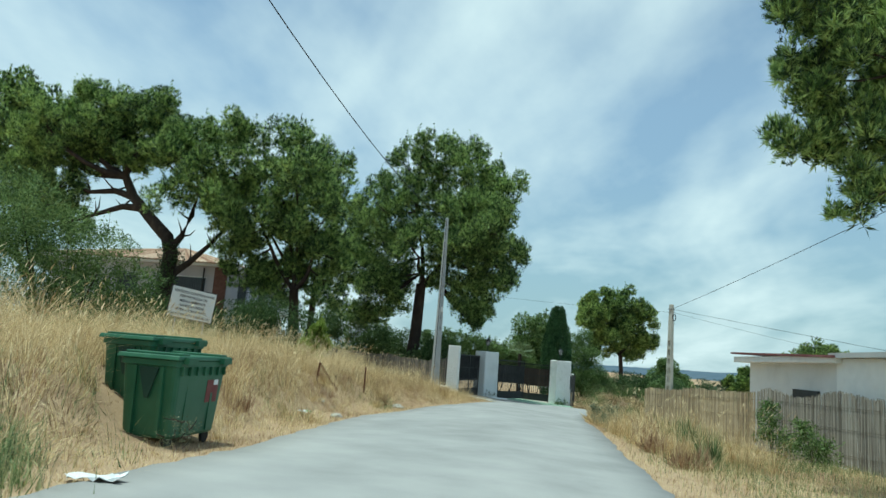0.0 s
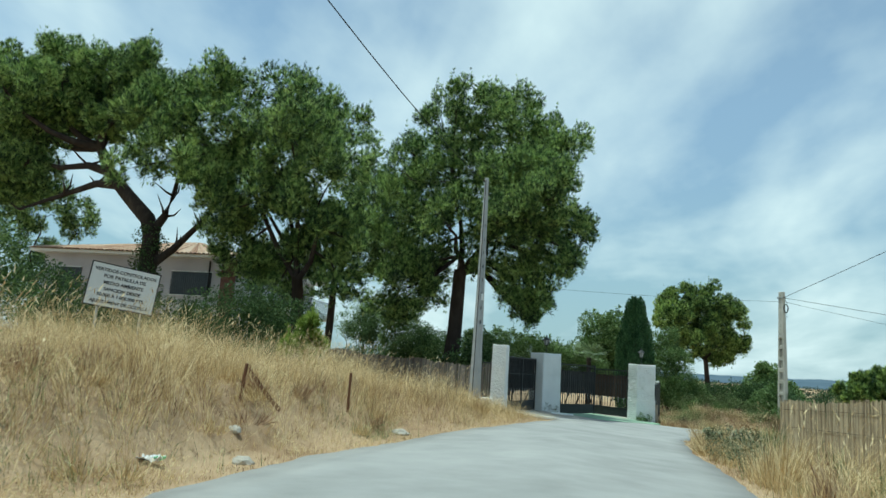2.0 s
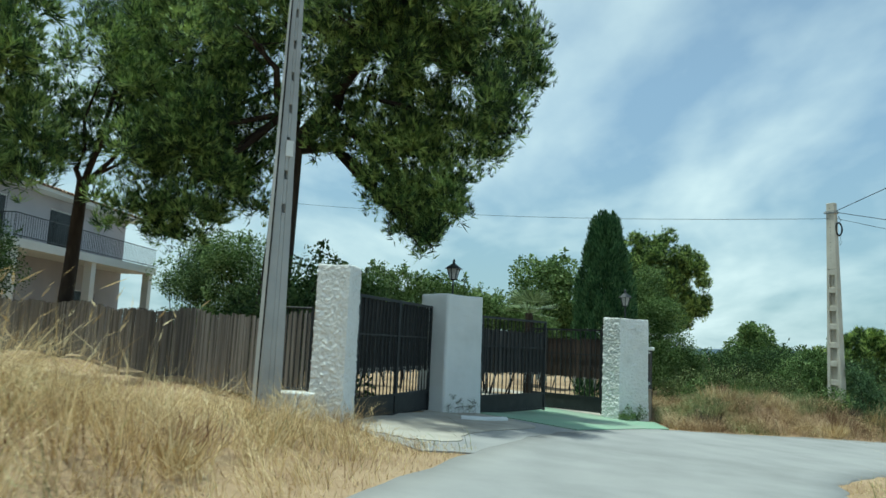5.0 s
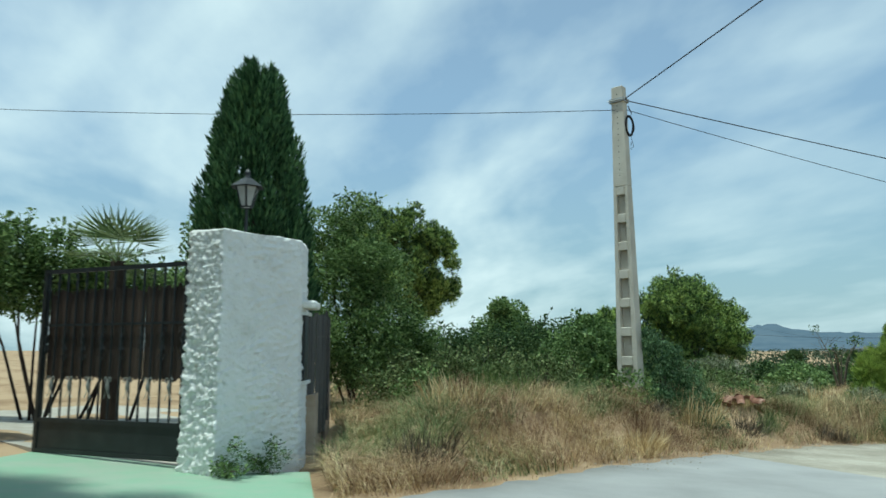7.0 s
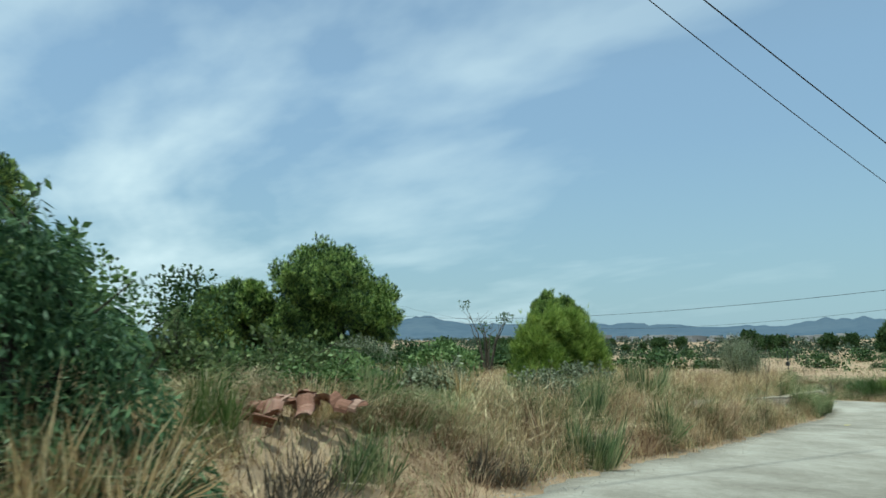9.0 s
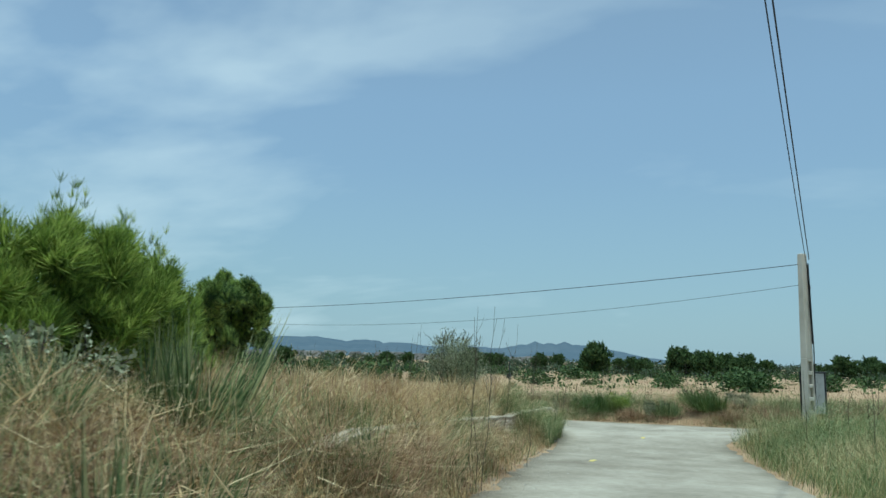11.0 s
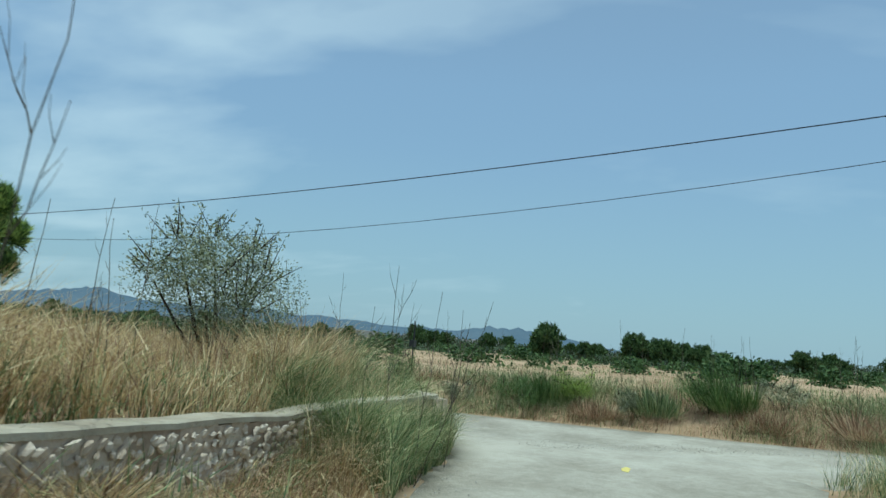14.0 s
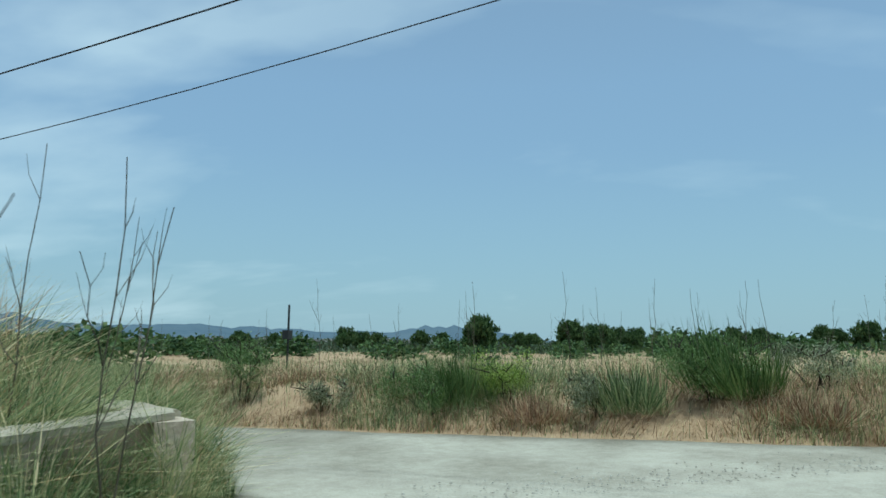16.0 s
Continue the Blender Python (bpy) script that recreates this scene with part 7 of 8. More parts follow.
tagged(new("far_woods", soup("far_woods", np.concatenate(V), np.concatenate(F), M_FARWOOD)), "distant dark green woods across the plain", "woods", kind="stuff")
b = Build()
for i in range(70):
    a, d = rng.uniform(0.32, 0.80), rng.uniform(620, 900)
    x, y = 40 + d * math.cos(a), 50 + d * math.sin(a)
    s = rng.uniform(5, 16)
    b.box((x, y, float(plane(np.array(x), np.array(y))) + 2.5), (s, s * 0.7, rng.uniform(5, 9)))
tagged(new("far_town", b.mesh("far_town", M_TOWN)), "pale low buildings of a distant town", "town", kind="stuff")


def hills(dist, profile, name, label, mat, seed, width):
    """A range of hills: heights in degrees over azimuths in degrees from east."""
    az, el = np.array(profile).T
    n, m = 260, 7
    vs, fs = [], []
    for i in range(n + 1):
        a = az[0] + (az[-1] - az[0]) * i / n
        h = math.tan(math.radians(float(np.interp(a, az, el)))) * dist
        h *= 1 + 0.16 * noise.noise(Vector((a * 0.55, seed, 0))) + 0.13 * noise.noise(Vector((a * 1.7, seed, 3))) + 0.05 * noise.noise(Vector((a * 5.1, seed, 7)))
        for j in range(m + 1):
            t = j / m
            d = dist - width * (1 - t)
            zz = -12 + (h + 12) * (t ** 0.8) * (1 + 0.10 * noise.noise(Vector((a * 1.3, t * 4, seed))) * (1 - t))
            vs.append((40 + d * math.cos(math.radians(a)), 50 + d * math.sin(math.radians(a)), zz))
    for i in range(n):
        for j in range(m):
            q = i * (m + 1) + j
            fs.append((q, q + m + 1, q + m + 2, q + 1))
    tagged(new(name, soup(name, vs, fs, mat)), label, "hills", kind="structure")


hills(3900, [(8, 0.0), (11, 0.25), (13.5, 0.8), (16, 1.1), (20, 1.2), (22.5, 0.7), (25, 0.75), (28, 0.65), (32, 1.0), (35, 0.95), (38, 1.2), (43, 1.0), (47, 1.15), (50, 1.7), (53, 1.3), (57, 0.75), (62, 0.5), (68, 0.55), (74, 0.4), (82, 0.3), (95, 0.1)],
      "backdrop", "wooded hills on the horizon, tinted blue for haze", M_HILL, 5, 900)

# ---- low rubble wall beside the lane ----
W = [(25.5, 52.5), (28.3, 53.3), (30.6, 53.9), (33.0, 54.5), (36.9, 55.5), (40.0, 56.25), (44.3, 57.0), (47.2, 57.05)]
W2 = [(47.2, 57.05), (48.0, 58.4), (48.7, 60.2), (48.9, 67.0)]


def sunk(x):
    """The wall's start is buried in the bank."""
    return 0.42 * float(1 - step(x, 29.0, 32.5))


def on_line(line, s):
    for a, c in zip(line[:-1], line[1:]):
        ln = math.dist(a, c)
        if s <= ln:
            return (a[0] + (c[0] - a[0]) * s / ln, a[1] + (c[1] - a[1]) * s / ln), math.atan2(c[1] - a[1], c[0] - a[0])
        s -= ln
    return None, 0


rw = thing("rubble_wall", (36.9, 54.65, base_z(36.9, 54.65)), "low rubble wall with pale mortar coping along the lane", "wall", kind="structure")
O = rw.location
core = Build()
for line in (W, W2):
    s = 0.0
    while True:
        p, a = on_line(line, s)
        if p is None:
            break
        x, y = p
        core.box((x - O.x, y - O.y, base_z(x, y) - O.z + 0.33 - sunk(x)), (0.56, 0.26, 0.84), Matrix.Rotation(a, 4, "Z"))
        s += 0.5
part("core", core, M_STONE, rw)
for line in (W, W2):
    cop, rings, s = Build(), [], 0.0
    while True:
        p, a = on_line(line, s)
        if p is None:
            break
        n_ = Vector((-math.sin(a), math.cos(a), 0))
        j = noise.noise(Vector((s * 1.3, 0.3, line[0][0])))
        j2 = noise.noise(Vector((s * 3.1, 4.3, line[0][0])))
        c = Vector((p[0] - O.x, p[1] - O.y, base_z(*p) - O.z + 0.775 + 0.02 * j - sunk(p[0])))
        w = 0.145 + 0.03 * j2
        rings.append([c + n_ * k * w + Vector((0, 0, q)) for k, q in ((-1, -0.03), (-1, 0.012), (-0.8, 0.028), (0.8, 0.026), (1, 0.01), (1, -0.03))])
        s += 0.2
    m = 6
    cop.add([v for r in rings for v in r], [(i * m + k, i * m + (k + 1) % m, (i + 1) * m + (k + 1) % m, (i + 1) * m + k) for i in range(len(rings) - 1) for k in range(m)] + [tuple(range(m))[::-1], tuple(range((len(rings) - 1) * m, len(rings) * m))])
    part("coping", cop, M_COPING, rw, "pale cracked mortar coping")
rnd = random.Random(9)
stone_me = []
for k in range(8):
    bm = bmesh.new()
    bmesh.ops.create_icosphere(bm, subdivisions=1, radius=1.0)
    for q in bm.verts:
        q.co = Vector((q.co.x * 0.055, q.co.y * 0.028, q.co.z * 0.045)) * rnd.uniform(0.6, 1.35)
    me = bpy.data.meshes.new("stone")
    bm.to_mesh(me)
    bm.free()
    me.materials.append(M_STONE)
    stone_me.append(me)
rest = Build()
s, count = 9.8, 0
while True:
    p, a = on_line(W, s)
    if p is None or p[0] > 44.6:
        break
    for row in range(9):
        x, y = p[0] + math.sin(a) * 0.138, p[1] - math.cos(a) * 0.138
        m = Matrix.Translation((x - O.x + rnd.uniform(-0.04, 0.04), y - O.y + rnd.uniform(-0.012, 0.012), base_z(x, y) - O.z + 0.06 + row * 0.077 + rnd.uniform(-0.02, 0.02) - sunk(x))) @ Matrix.Rotation(a + rnd.uniform(-0.3, 0.3), 4, "Z") @ Matrix.Rotation(rnd.uniform(-0.5, 0.5), 4, "Y") @ Matrix.Scale(rnd.uniform(0.5, 1.2), 4)
        me = stone_me[rnd.randrange(8)]
        if 38.6 < x < 41.2 and count < 295 and row > 2:
            part("stone", me, None, rw).matrix_local = m
            count += 1
        else:
            rest.add([m @ q.co for q in me.vertices], [tuple(f.vertices) for f in me.polygons])
    s += rnd.uniform(0.06, 0.10)
tagged(part("stones", rest, M_STONE, rw), kind="stuff")

# ---- heap of broken clay pipe, litter, paint ----
rb = thing("rubble_heap", (19.75, 51.7, gz(19.75, 51.7) + 0.16), "heap of broken red clay tiles on the bank", "rubble")
for k in range(44):
    b = Build()
    c = [(0.10 * math.cos(q), 0.07 * math.sin(q)) for q in (0.3 + 2.4 * i / 5 for i in range(6))]
    ln = rnd.uniform(0.12, 0.26)
    vs = [(x, -ln / 2, z) for x, z in c] + [(x, ln / 2, z) for x, z in c] + [(x * 0.85, -ln / 2, z * 0.85) for x, z in c] + [(x * 0.85, ln / 2, z * 0.85) for x, z in c]
    b.add(vs, [(i, i + 1, 7 + i, 6 + i) for i in range(5)] + [(13 + i, 12 + i, 18 + i, 19 + i) for i in range(5)] + [(0, 6, 18, 12), (5, 17, 23, 11)])
    o = part("tile_shard", b, M_CLAY, rb)
    r = abs(rnd.gauss(0, 0.42))
    a = rnd.uniform(0, math.tau)
    o.location = (r * math.cos(a) * 1.3, r * math.sin(a) * 0.8, max(0.0, 0.13 - r * 0.2) + rnd.uniform(-0.03, 0.03))
    o.scale = (0.9, 0.9, 0.9)
    o.rotation_euler = (rnd.uniform(-1, 1), rnd.uniform(-1, 1), rnd.uniform(0, 6))


def crumpled(name, at, size, mat, label, seed, turn=0):
    bm = bmesh.new()
    bmesh.ops.create_grid(bm, x_segments=9, y_segments=7, size=0.5)
    for q in bm.verts:
        n = noise.noise(Vector((q.co.x * 5, q.co.y * 5, seed)))
        m = noise.noise(Vector((q.co.x * 11, q.co.y * 11, seed + 4)))
        q.co = Vector((q.co.x * size[0] * (1 + 0.3 * n), q.co.y * size[1] * (1 + 0.3 * m), size[2] * (0.6 + n + 0.6 * m)))
    me = bpy.data.meshes.new(name)
    bm.to_mesh(me)
    bm.free()
    me.materials.append(mat)
    ob = tagged(new(name, me), label, "litter", "litter")
    ob.matrix_world = pose(*at, 0, 0, turn)
    sm = ob.modifiers.new("thickness", "SOLIDIFY")
    sm.thickness = 0.003
    return ob


bag = crumpled("plastic_bag", (-0.43, 17.35, gz(-0.43, 17.35) + 0.05), (0.30, 0.22, 0.06), M_LITTER, "crumpled white plastic bag with green print", 3, 20)
gp_ = crumpled("bag_print", (0, 0, 0), (0.12, 0.11, 0.05), M_LITTER_GREEN, "", 3)
gp_.parent = bag
gp_.matrix_world = pose(-0.30, 17.35, gz(-0.43, 17.35) + 0.062, 0, 0, 20)
for key in ("label", "category", "group"):
    if key in gp_:
        del gp_[key]
crumpled("plastic_sheet", (0.90, 6.15, gz(0.90, 6.15) + 0.03), (0.42, 0.20, 0.05), M_LITTER, "torn white plastic sheet at the road edge", 8, 12)
for MX, MY, w in ((47.05, 54.05, 1.0), (40.15, 53.72, 1.3)):
    patch("paint_mark", [(MX, MY), (MX + 0.34 * w, MY + 0.02), (MX + 0.42 * w, MY + 0.10), (MX + 0.22 * w, MY + 0.13), (MX + 0.05, MY + 0.09)], 0.026, M_YELLOW, "small worn yellow paint mark on the lane", "road marking")

# ---- dry stalks ----


def stalk_plant(at, h, label, seed, thick=0.010, lean=None, fork=1.0):
    """A dead fennel plant: one stiff kinked stem that forks, with short twigs at its joints."""
    r = random.Random(seed)
    ob = thing("dry_stalk", at, label, "dry plant", "dry stalks")
    b = Build()
    top = Vector((*(lean or (r.uniform(-0.16, 0.16) * h, r.uniform(-0.16, 0.16) * h)), h))

    def stem(p0, p1, k0, k1, n, kink):
        pts = [p0]
        for i in range(1, n + 1):
            t = i / n
            p = p0.lerp(p1, t) + Vector((0, 0, -0.05 * (p1 - p0).length * math.sin(math.pi * t)))
            pts.append(p + Vector((r.uniform(-1, 1), r.uniform(-1, 1), 0)) * kink * (i < n))
        b.tube(pts, [k0 + (k1 - k0) * i / n for i in range(n + 1)], 5, False)
        return pts

    def twig(p, d, ln, k):
        a = r.uniform(0, math.tau)
        e = p + (d + Vector((math.cos(a), math.sin(a), 0.1)) * r.uniform(0.5, 0.9)).normalized() * ln
        f = e + (d + Vector((math.cos(a), math.sin(a), 0.3)) * 0.3).normalized() * ln * 0.7
        b.tube([p, e, f], [k, k * 0.8, k * 0.4], 4, False)

    pts = stem(Vector((0, 0, -0.08)), top, thick, thick * 0.36, 8, 0.012 * h)
    for i in range(3, 8):
        d = (pts[i + 1] - pts[i]).normalized()
        if r.random() < 0.75:
            twig(pts[i], d, h * r.uniform(0.03, 0.07) * fork, thick * 0.4)
    for i in r.sample((4, 5, 6), 2 if fork > 1 else 1):
        a = r.uniform(0, math.tau)
        d = (pts[i + 1] - pts[i]).normalized()
        e = pts[i] + (d + Vector((math.cos(a), math.sin(a), 0)) * r.uniform(0.35, 0.6)).normalized() * h * r.uniform(0.14, 0.26)
        sub = stem(pts[i], e, thick * 0.6, thick * 0.25, 4, 0.008 * h)
        for q in sub[1:-1]:
            twig(q, (e - pts[i]).normalized(), h * r.uniform(0.03, 0.06), thick * 0.3)
    part("stem", b, M_DEADWOOD, ob)
    return ob


for x, y, h, sd in ((11.9, 21.0, 1.7, 3), (12.3, 19.6, 1.3, 4)):
    z = gz(x, y)
    bush("leafy green weed growing against the reed fence", (x, y, z), [(x, y, z + h * 0.45, 0.42), (x + 0.2, y - 0.2, z + h * 0.3, 0.4), (x - 0.1, y + 0.1, z + h * 0.75, 0.3)], 700, 0.085, 200 + sd, M_LEAF, "weed", "tall_weed", stem=0.012, sprays=12, group="tall weeds")
for x, y, sd in ((7.95, 26.4, 1), (8.6, 28.9, 2), (8.9, 27.4, 3), (8.1, 24.6, 4)):
    z = gz(x, y)
    bush("dry grey-green shrublet at the verge", (x, y, z), [(x, y, z + 0.35, 0.32), (x + 0.2, y + 0.2, z + 0.25, 0.3), (x - 0.1, y + 0.2, z + 0.5, 0.2)], 600, 0.06, 220 + sd, M_LEAF_GREY, "weed", "verge_weed", stem=0.008, sprays=12, group="tall weeds")

# base, lean and height above the ground of the plants that stand clear
for x, y, top, dx, dy, sd in ((33.98, 53.66, 0.42, -0.05, -0.10, 1), (34.28, 53.62, 0.45, 0.02, -0.14, 2), (34.20, 53.66, 0.30, -0.06, 0.05, 3), (36.66, 54.86, 0.42, -0.12, -0.62, 4),
                              (37.8, 54.28, 0.05, 0.10, -0.14, 6), (38.9, 55.3, 0.45, 0.1, -0.35, 7), (44.68, 56.46, -0.12, -0.12, -0.06, 8), (44.46, 56.0, -0.40, 0.10, -0.18, 9), (44.40, 55.96, -0.50, -0.11, -0.85, 10),
                              (45.70, 56.12, -0.55, -0.08, -0.14, 11), (45.9, 56.3, -0.7, 0.05, -0.3, 12), (44.86, 57.0, -0.6, 0.1, -0.1, 13), (46.3, 57.4, -0.2, 0.0, -0.2, 14), (47.4, 57.9, -0.4, 0.1, -0.3, 15)):
    z = gz(x, y)
    stalk_plant((x, y, z), top - z, "tall dark dead fennel stalk leaning over the lane", 330 + sd, 0.0062, (dx, dy), 1.4)
protos = [stalk_plant((38.4 + 0.9 * i, 57.2 + 0.3 * i, gz(38.4 + 0.9 * i, 57.2 + 0.3 * i)), 1.7 + 0.2 * (i % 3), "tall thin dead fennel stalk on the bank", 90 + i, 0.007) for i in range(6)]
rng = np.random.default_rng(15)
where = []
for x, side, d0, d1, n in ((0, "l", 1.7, 3.6, 26), (0, "r", 0.8, 3.5, 30), (0, "e", 0.8, 6.0, 64)):
    for _ in range(n):
        if side == "e":
            px, py = 52.7 + rng.uniform(d0, d1), rng.uniform(40, 64)
        else:
            line = LEFT if side == "l" else RIGHT
            px = rng.uniform(33.0, 47.5)
            py = float(np.interp(px, [q[0] for q in line[14:25]] if side == "l" else [q[0] for q in line[9:19]], [q[1] for q in line[14:25]] if side == "l" else [q[1] for q in line[9:19]]))
            py += rng.uniform(d0, d1) * (1 if side == "l" else -1)
        where.append((px, py, rng.uniform(0.55, 1.0)))
for i, (x, y, s) in enumerate(where):
    copy_thing(protos[i % 6], pose(x, y, gz(x, y), 0, 0, rng.uniform(0, 360)) @ Matrix.Diagonal((s, s, s, 1)))

# ---- grasses ----
rng = np.random.default_rng(2)
# tall straw on the left bank
xy = scatter(rng, 300000, -12, 4.5, 2, 37.2)
xy = xy[off_road(xy, 0.15)]
dl = to_line(xy[:, 0], xy[:, 1], LEFT)
wave = np.sin(xy[:, 1] * 0.9 + 0.7 * np.sin(xy[:, 1] * 0.37))
keep = rng.uniform(0, 1, len(xy)) < np.clip(0.16 + 0.84 * step(dl + 0.16 * wave, 0.28, 0.75), 0, 1) * np.clip(1.15 - dl / 16, 0.25, 1)
keep &= to_line(xy[:, 0], xy[:, 1], [(0.1, 9.0), (-0.95, 10.6)]) > 0.75
xy = xy[keep]
dl = to_line(xy[:, 0], xy[:, 1], LEFT)
hh = 0.20 + 0.76 * step(dl, 0.35, 2.3) * (1 - 0.6 * step(xy[:, 1], 31.5, 35.5)) + 0.24 * np.sin(xy[:, 0] * 1.3) * np.sin(xy[:, 1] * 0.9) + 0.16 * np.sin(xy[:, 0] * 3.7 + 1) * np.sin(xy[:, 1] * 3.1)
hh = np.clip(hh, 0.14, 1.3)
for p in (PA, PB):
    hh *= 0.45 + 0.55 * step(to_line(xy[:, 0], xy[:, 1], [(p[0] + 1.7, p[1] - 2.9), p, (p[0] + 0.9, p[1] - 3.4)]), 0.25, 0.7)
tone = 0.5 + 0.5 * np.sin(xy[:, 0] * 0.8 + 1.1 * np.sin(xy[:, 1] * 0.5)) * np.sin(xy[:, 1] * 0.7 + 0.9 * np.sin(xy[:, 0] * 0.6))
russet = rng.uniform(0, 1, len(xy)) < 0.12 + 0.38 * tone
blades("tall_grass", xy[~russet], hh[~russet], 0.0046, M_STRAW, "tall dry straw grass on the bank", "grass", 3, 0.6, tuss=0.55)
blades("weeds", xy[russet], hh[russet] * 0.62, 0.0056, M_WEED_RUSSET, "brown dry weeds among the straw", "weeds", 4, 0.8, tuss=0.8)
xy2 = clumped(rng, xy, 1.35, 0.35, 5)[:9000]
blades("weeds", xy2, 0.45, 0.005, M_GRASS_GREY, "grey-green weeds among the straw", "weeds", 5, 0.6, tuss=0.7)
tuft = np.array([(0.35, 5.6), (-0.1, 6.2), (-0.7, 5.6), (-1.2, 7.2)])[rng.integers(0, 4, 1500)] + rng.normal(0, 0.22, (1500, 2))
blades("weeds", tuft, 0.5, 0.006, M_GRASS_GREY, "grey-green grass tufts beside the lane", "weeds", 6, 0.6)
xy2 = xy[(dl > 1.6) & (xy[:, 1] < 32) & (rng.uniform(0, 1, len(xy)) < 0.028)]
seed_heads("seed_grass", xy2, 1.12, M_STRAW, "tall straws with drooping ears on the bank", 7)
for x, y, sd in ((-0.72, 20.1, 1), (0.05, 18.9, 2), (0.75, 25.6, 4)):
    bm = bmesh.new()
    bmesh.ops.create_icosphere(bm, subdivisions=2, radius=1.0)
    for q in bm.verts:
        k = 1 + 0.35 * noise.noise(q.co * 1.4 + Vector((sd * 3.1, 0, 0)))
        q.co = Vector((q.co.x * 0.20, q.co.y * 0.15, q.co.z * 0.10)) * k * (0.6 + 0.12 * sd % 0.5)
    me = bpy.data.meshes.new("rock")
    bm.to_mesh(me)
    bm.free()
    me.materials.append(M_CONCRETE)
    ob = tagged(new("rock", me), "pale dusty stone lying on the verge", "rock", "verge stones")
    ob.location = (x, y, gz(x, y) + 0.03)
r = random.Random(27)
for i in range(26):
    y = 11.5 + 22.5 * (i + r.uniform(-0.4, 0.4)) / 26
    x = float(np.interp(y, [q[1] for q in LEFT[:9]], [q[0] for q in LEFT[:9]])) - r.uniform(0.9, 3.2)
    broom("dry twiggy weed on the straw bank", (x, y, gz(x, y)), r.uniform(0.45, 0.8), r.uniform(0.3, 0.55), 190, 760 + i, (M_STRAW_BROWN, M_STRAW)[i % 2], "dry bank weeds", "weed", "twiggy_weed")
# right verge before the reed fence
xy = scatter(rng, 110000, 5.8, 16.5, -6, 37)
xy = xy[off_road(xy, 0.2)]
line = [(10.2, 30.2), (12.5, 24.2), (14.1, 18.6), (15.5, 10.0), (16, -6)]
fx = np.interp(-xy[:, 1], [-p[1] for p in line], [p[0] for p in line])
dr = to_line(xy[:, 0], xy[:, 1], RIGHT)
xy = xy[((xy[:, 0] < fx - 0.05) | (xy[:, 1] > 30)) & (rng.uniform(0, 1, len(dr)) < 0.12 + 0.9 * step(dr, 0.2, 1.6))]
cut = clumped(rng, xy, 0.1, 0.4, 1)
blades("verge_grass", cut, 0.28, 0.0045, M_STRAW, "short dry grass on the verge", "grass", 6, 0.6)
cut = clumped(rng, xy, 0.35, 0.3, 7)
blades("verge_grass", cut, 0.32, 0.005, M_GRASS_GREY, "grey-green grass on the verge", "grass", 7, 0.5)
cut = clumped(rng, xy, 0.6, 0.45, 9)[:22000]
blades("weeds", cut, 0.26, 0.006, M_GRASS_GREEN, "green weeds on the verge", "weeds", 8, 0.8)
cut = scatter(rng, 9000, 7.7, 10.4, 22, 32.5)
cut = cut[off_road(cut, 0.15)]
cut = clumped(rng, cut, 0.3, 0.8, 2)
blades("tall_grass", cut, 0.85, 0.006, M_STRAW, "tall straw clumps on the verge", "grass", 20, 0.5, tuss=0.5)
cut = scatter(rng, 9000, 7.6, 10.2, 15.5, 24)
cut = clumped(rng, cut[off_road(cut, 0.35)], 0.2, 0.7, 5)
blades("tall_grass", cut, 0.95, 0.005, M_STRAW, "tall pale straw beside the reed fence", "grass", 31, 0.5, tuss=0.5)
seed_heads("seed_grass", cut[::12], 1.25, M_STRAW, "tall straws with ears beside the reed fence", 32)
for i in range(18):
    y = 14.5 + 17 * (i + r.uniform(-0.4, 0.4)) / 18
    x = float(np.interp(y, [q[1] for q in RIGHT[:8]], [q[0] for q in RIGHT[:8]])) + r.uniform(0.5, 2.0)
    broom("dry wiry weed on the verge", (x, y, gz(x, y)), r.uniform(0.5, 0.9), r.uniform(0.5, 1.1), 420, 800 + i, (M_STRAW_BROWN, M_GRASS_GREY, M_STRAW)[i % 3], "verge weeds", "weed", "twiggy_weed")
# in front of the rubble wall: rank growth that hides most of it
cut = scatter(rng, 520000, 22, 48.6, 50.0, 57.9)
cut = cut[off_road(cut, 0.03)]
dl = to_line(cut[:, 0], cut[:, 1], LEFT)
cut = cut[(dl < 1.2 + 0.5 * (1 - step(cut[:, 0], 29, 32))) & (cut[:, 1] > np.interp(cut[:, 0], [q[0] for q in LEFT[14:25]], [q[1] for q in LEFT[14:25]]) - 0.1)]
bare = step(cut[:, 0], 36.4, 37.8) * (1 - step(cut[:, 0], 42.6, 43.6))
dl = to_line(cut[:, 0], cut[:, 1], LEFT)
cut = cut[rng.uniform(0, 1, len(cut)) < (1 - 0.25 * bare) * (0.06 + 0.94 * step(dl, 0.2, 0.6))]
dl = to_line(cut[:, 0], cut[:, 1], LEFT)
bare = step(cut[:, 0], 36.4, 37.8) * (1 - step(cut[:, 0], 42.6, 43.6))
odd = rng.uniform(0, 1, len(cut)) + 0.25 * np.sin(cut[:, 0] * 1.7) * np.sin(cut[:, 1] * 2.9)
hh = (1.15 - 0.45 * (1 - step(cut[:, 0], 27, 33)) - 0.66 * bare - 0.06 * step(cut[:, 0], 43.2, 44.6)) * (0.8 + 0.2 * np.sin(cut[:, 0] * 2.1)) * (0.35 + 0.65 * step(dl, 0.05, 0.7))
green = 0.24 + 0.5 * step(cut[:, 0], 43.0, 44.8)
a = odd < green
blades("tall_grass", cut[a], hh[a], 0.0052, M_GRASS_GREY, "grey-green grass before the rubble wall", "grass", 24, 0.6, tuss=0.6)
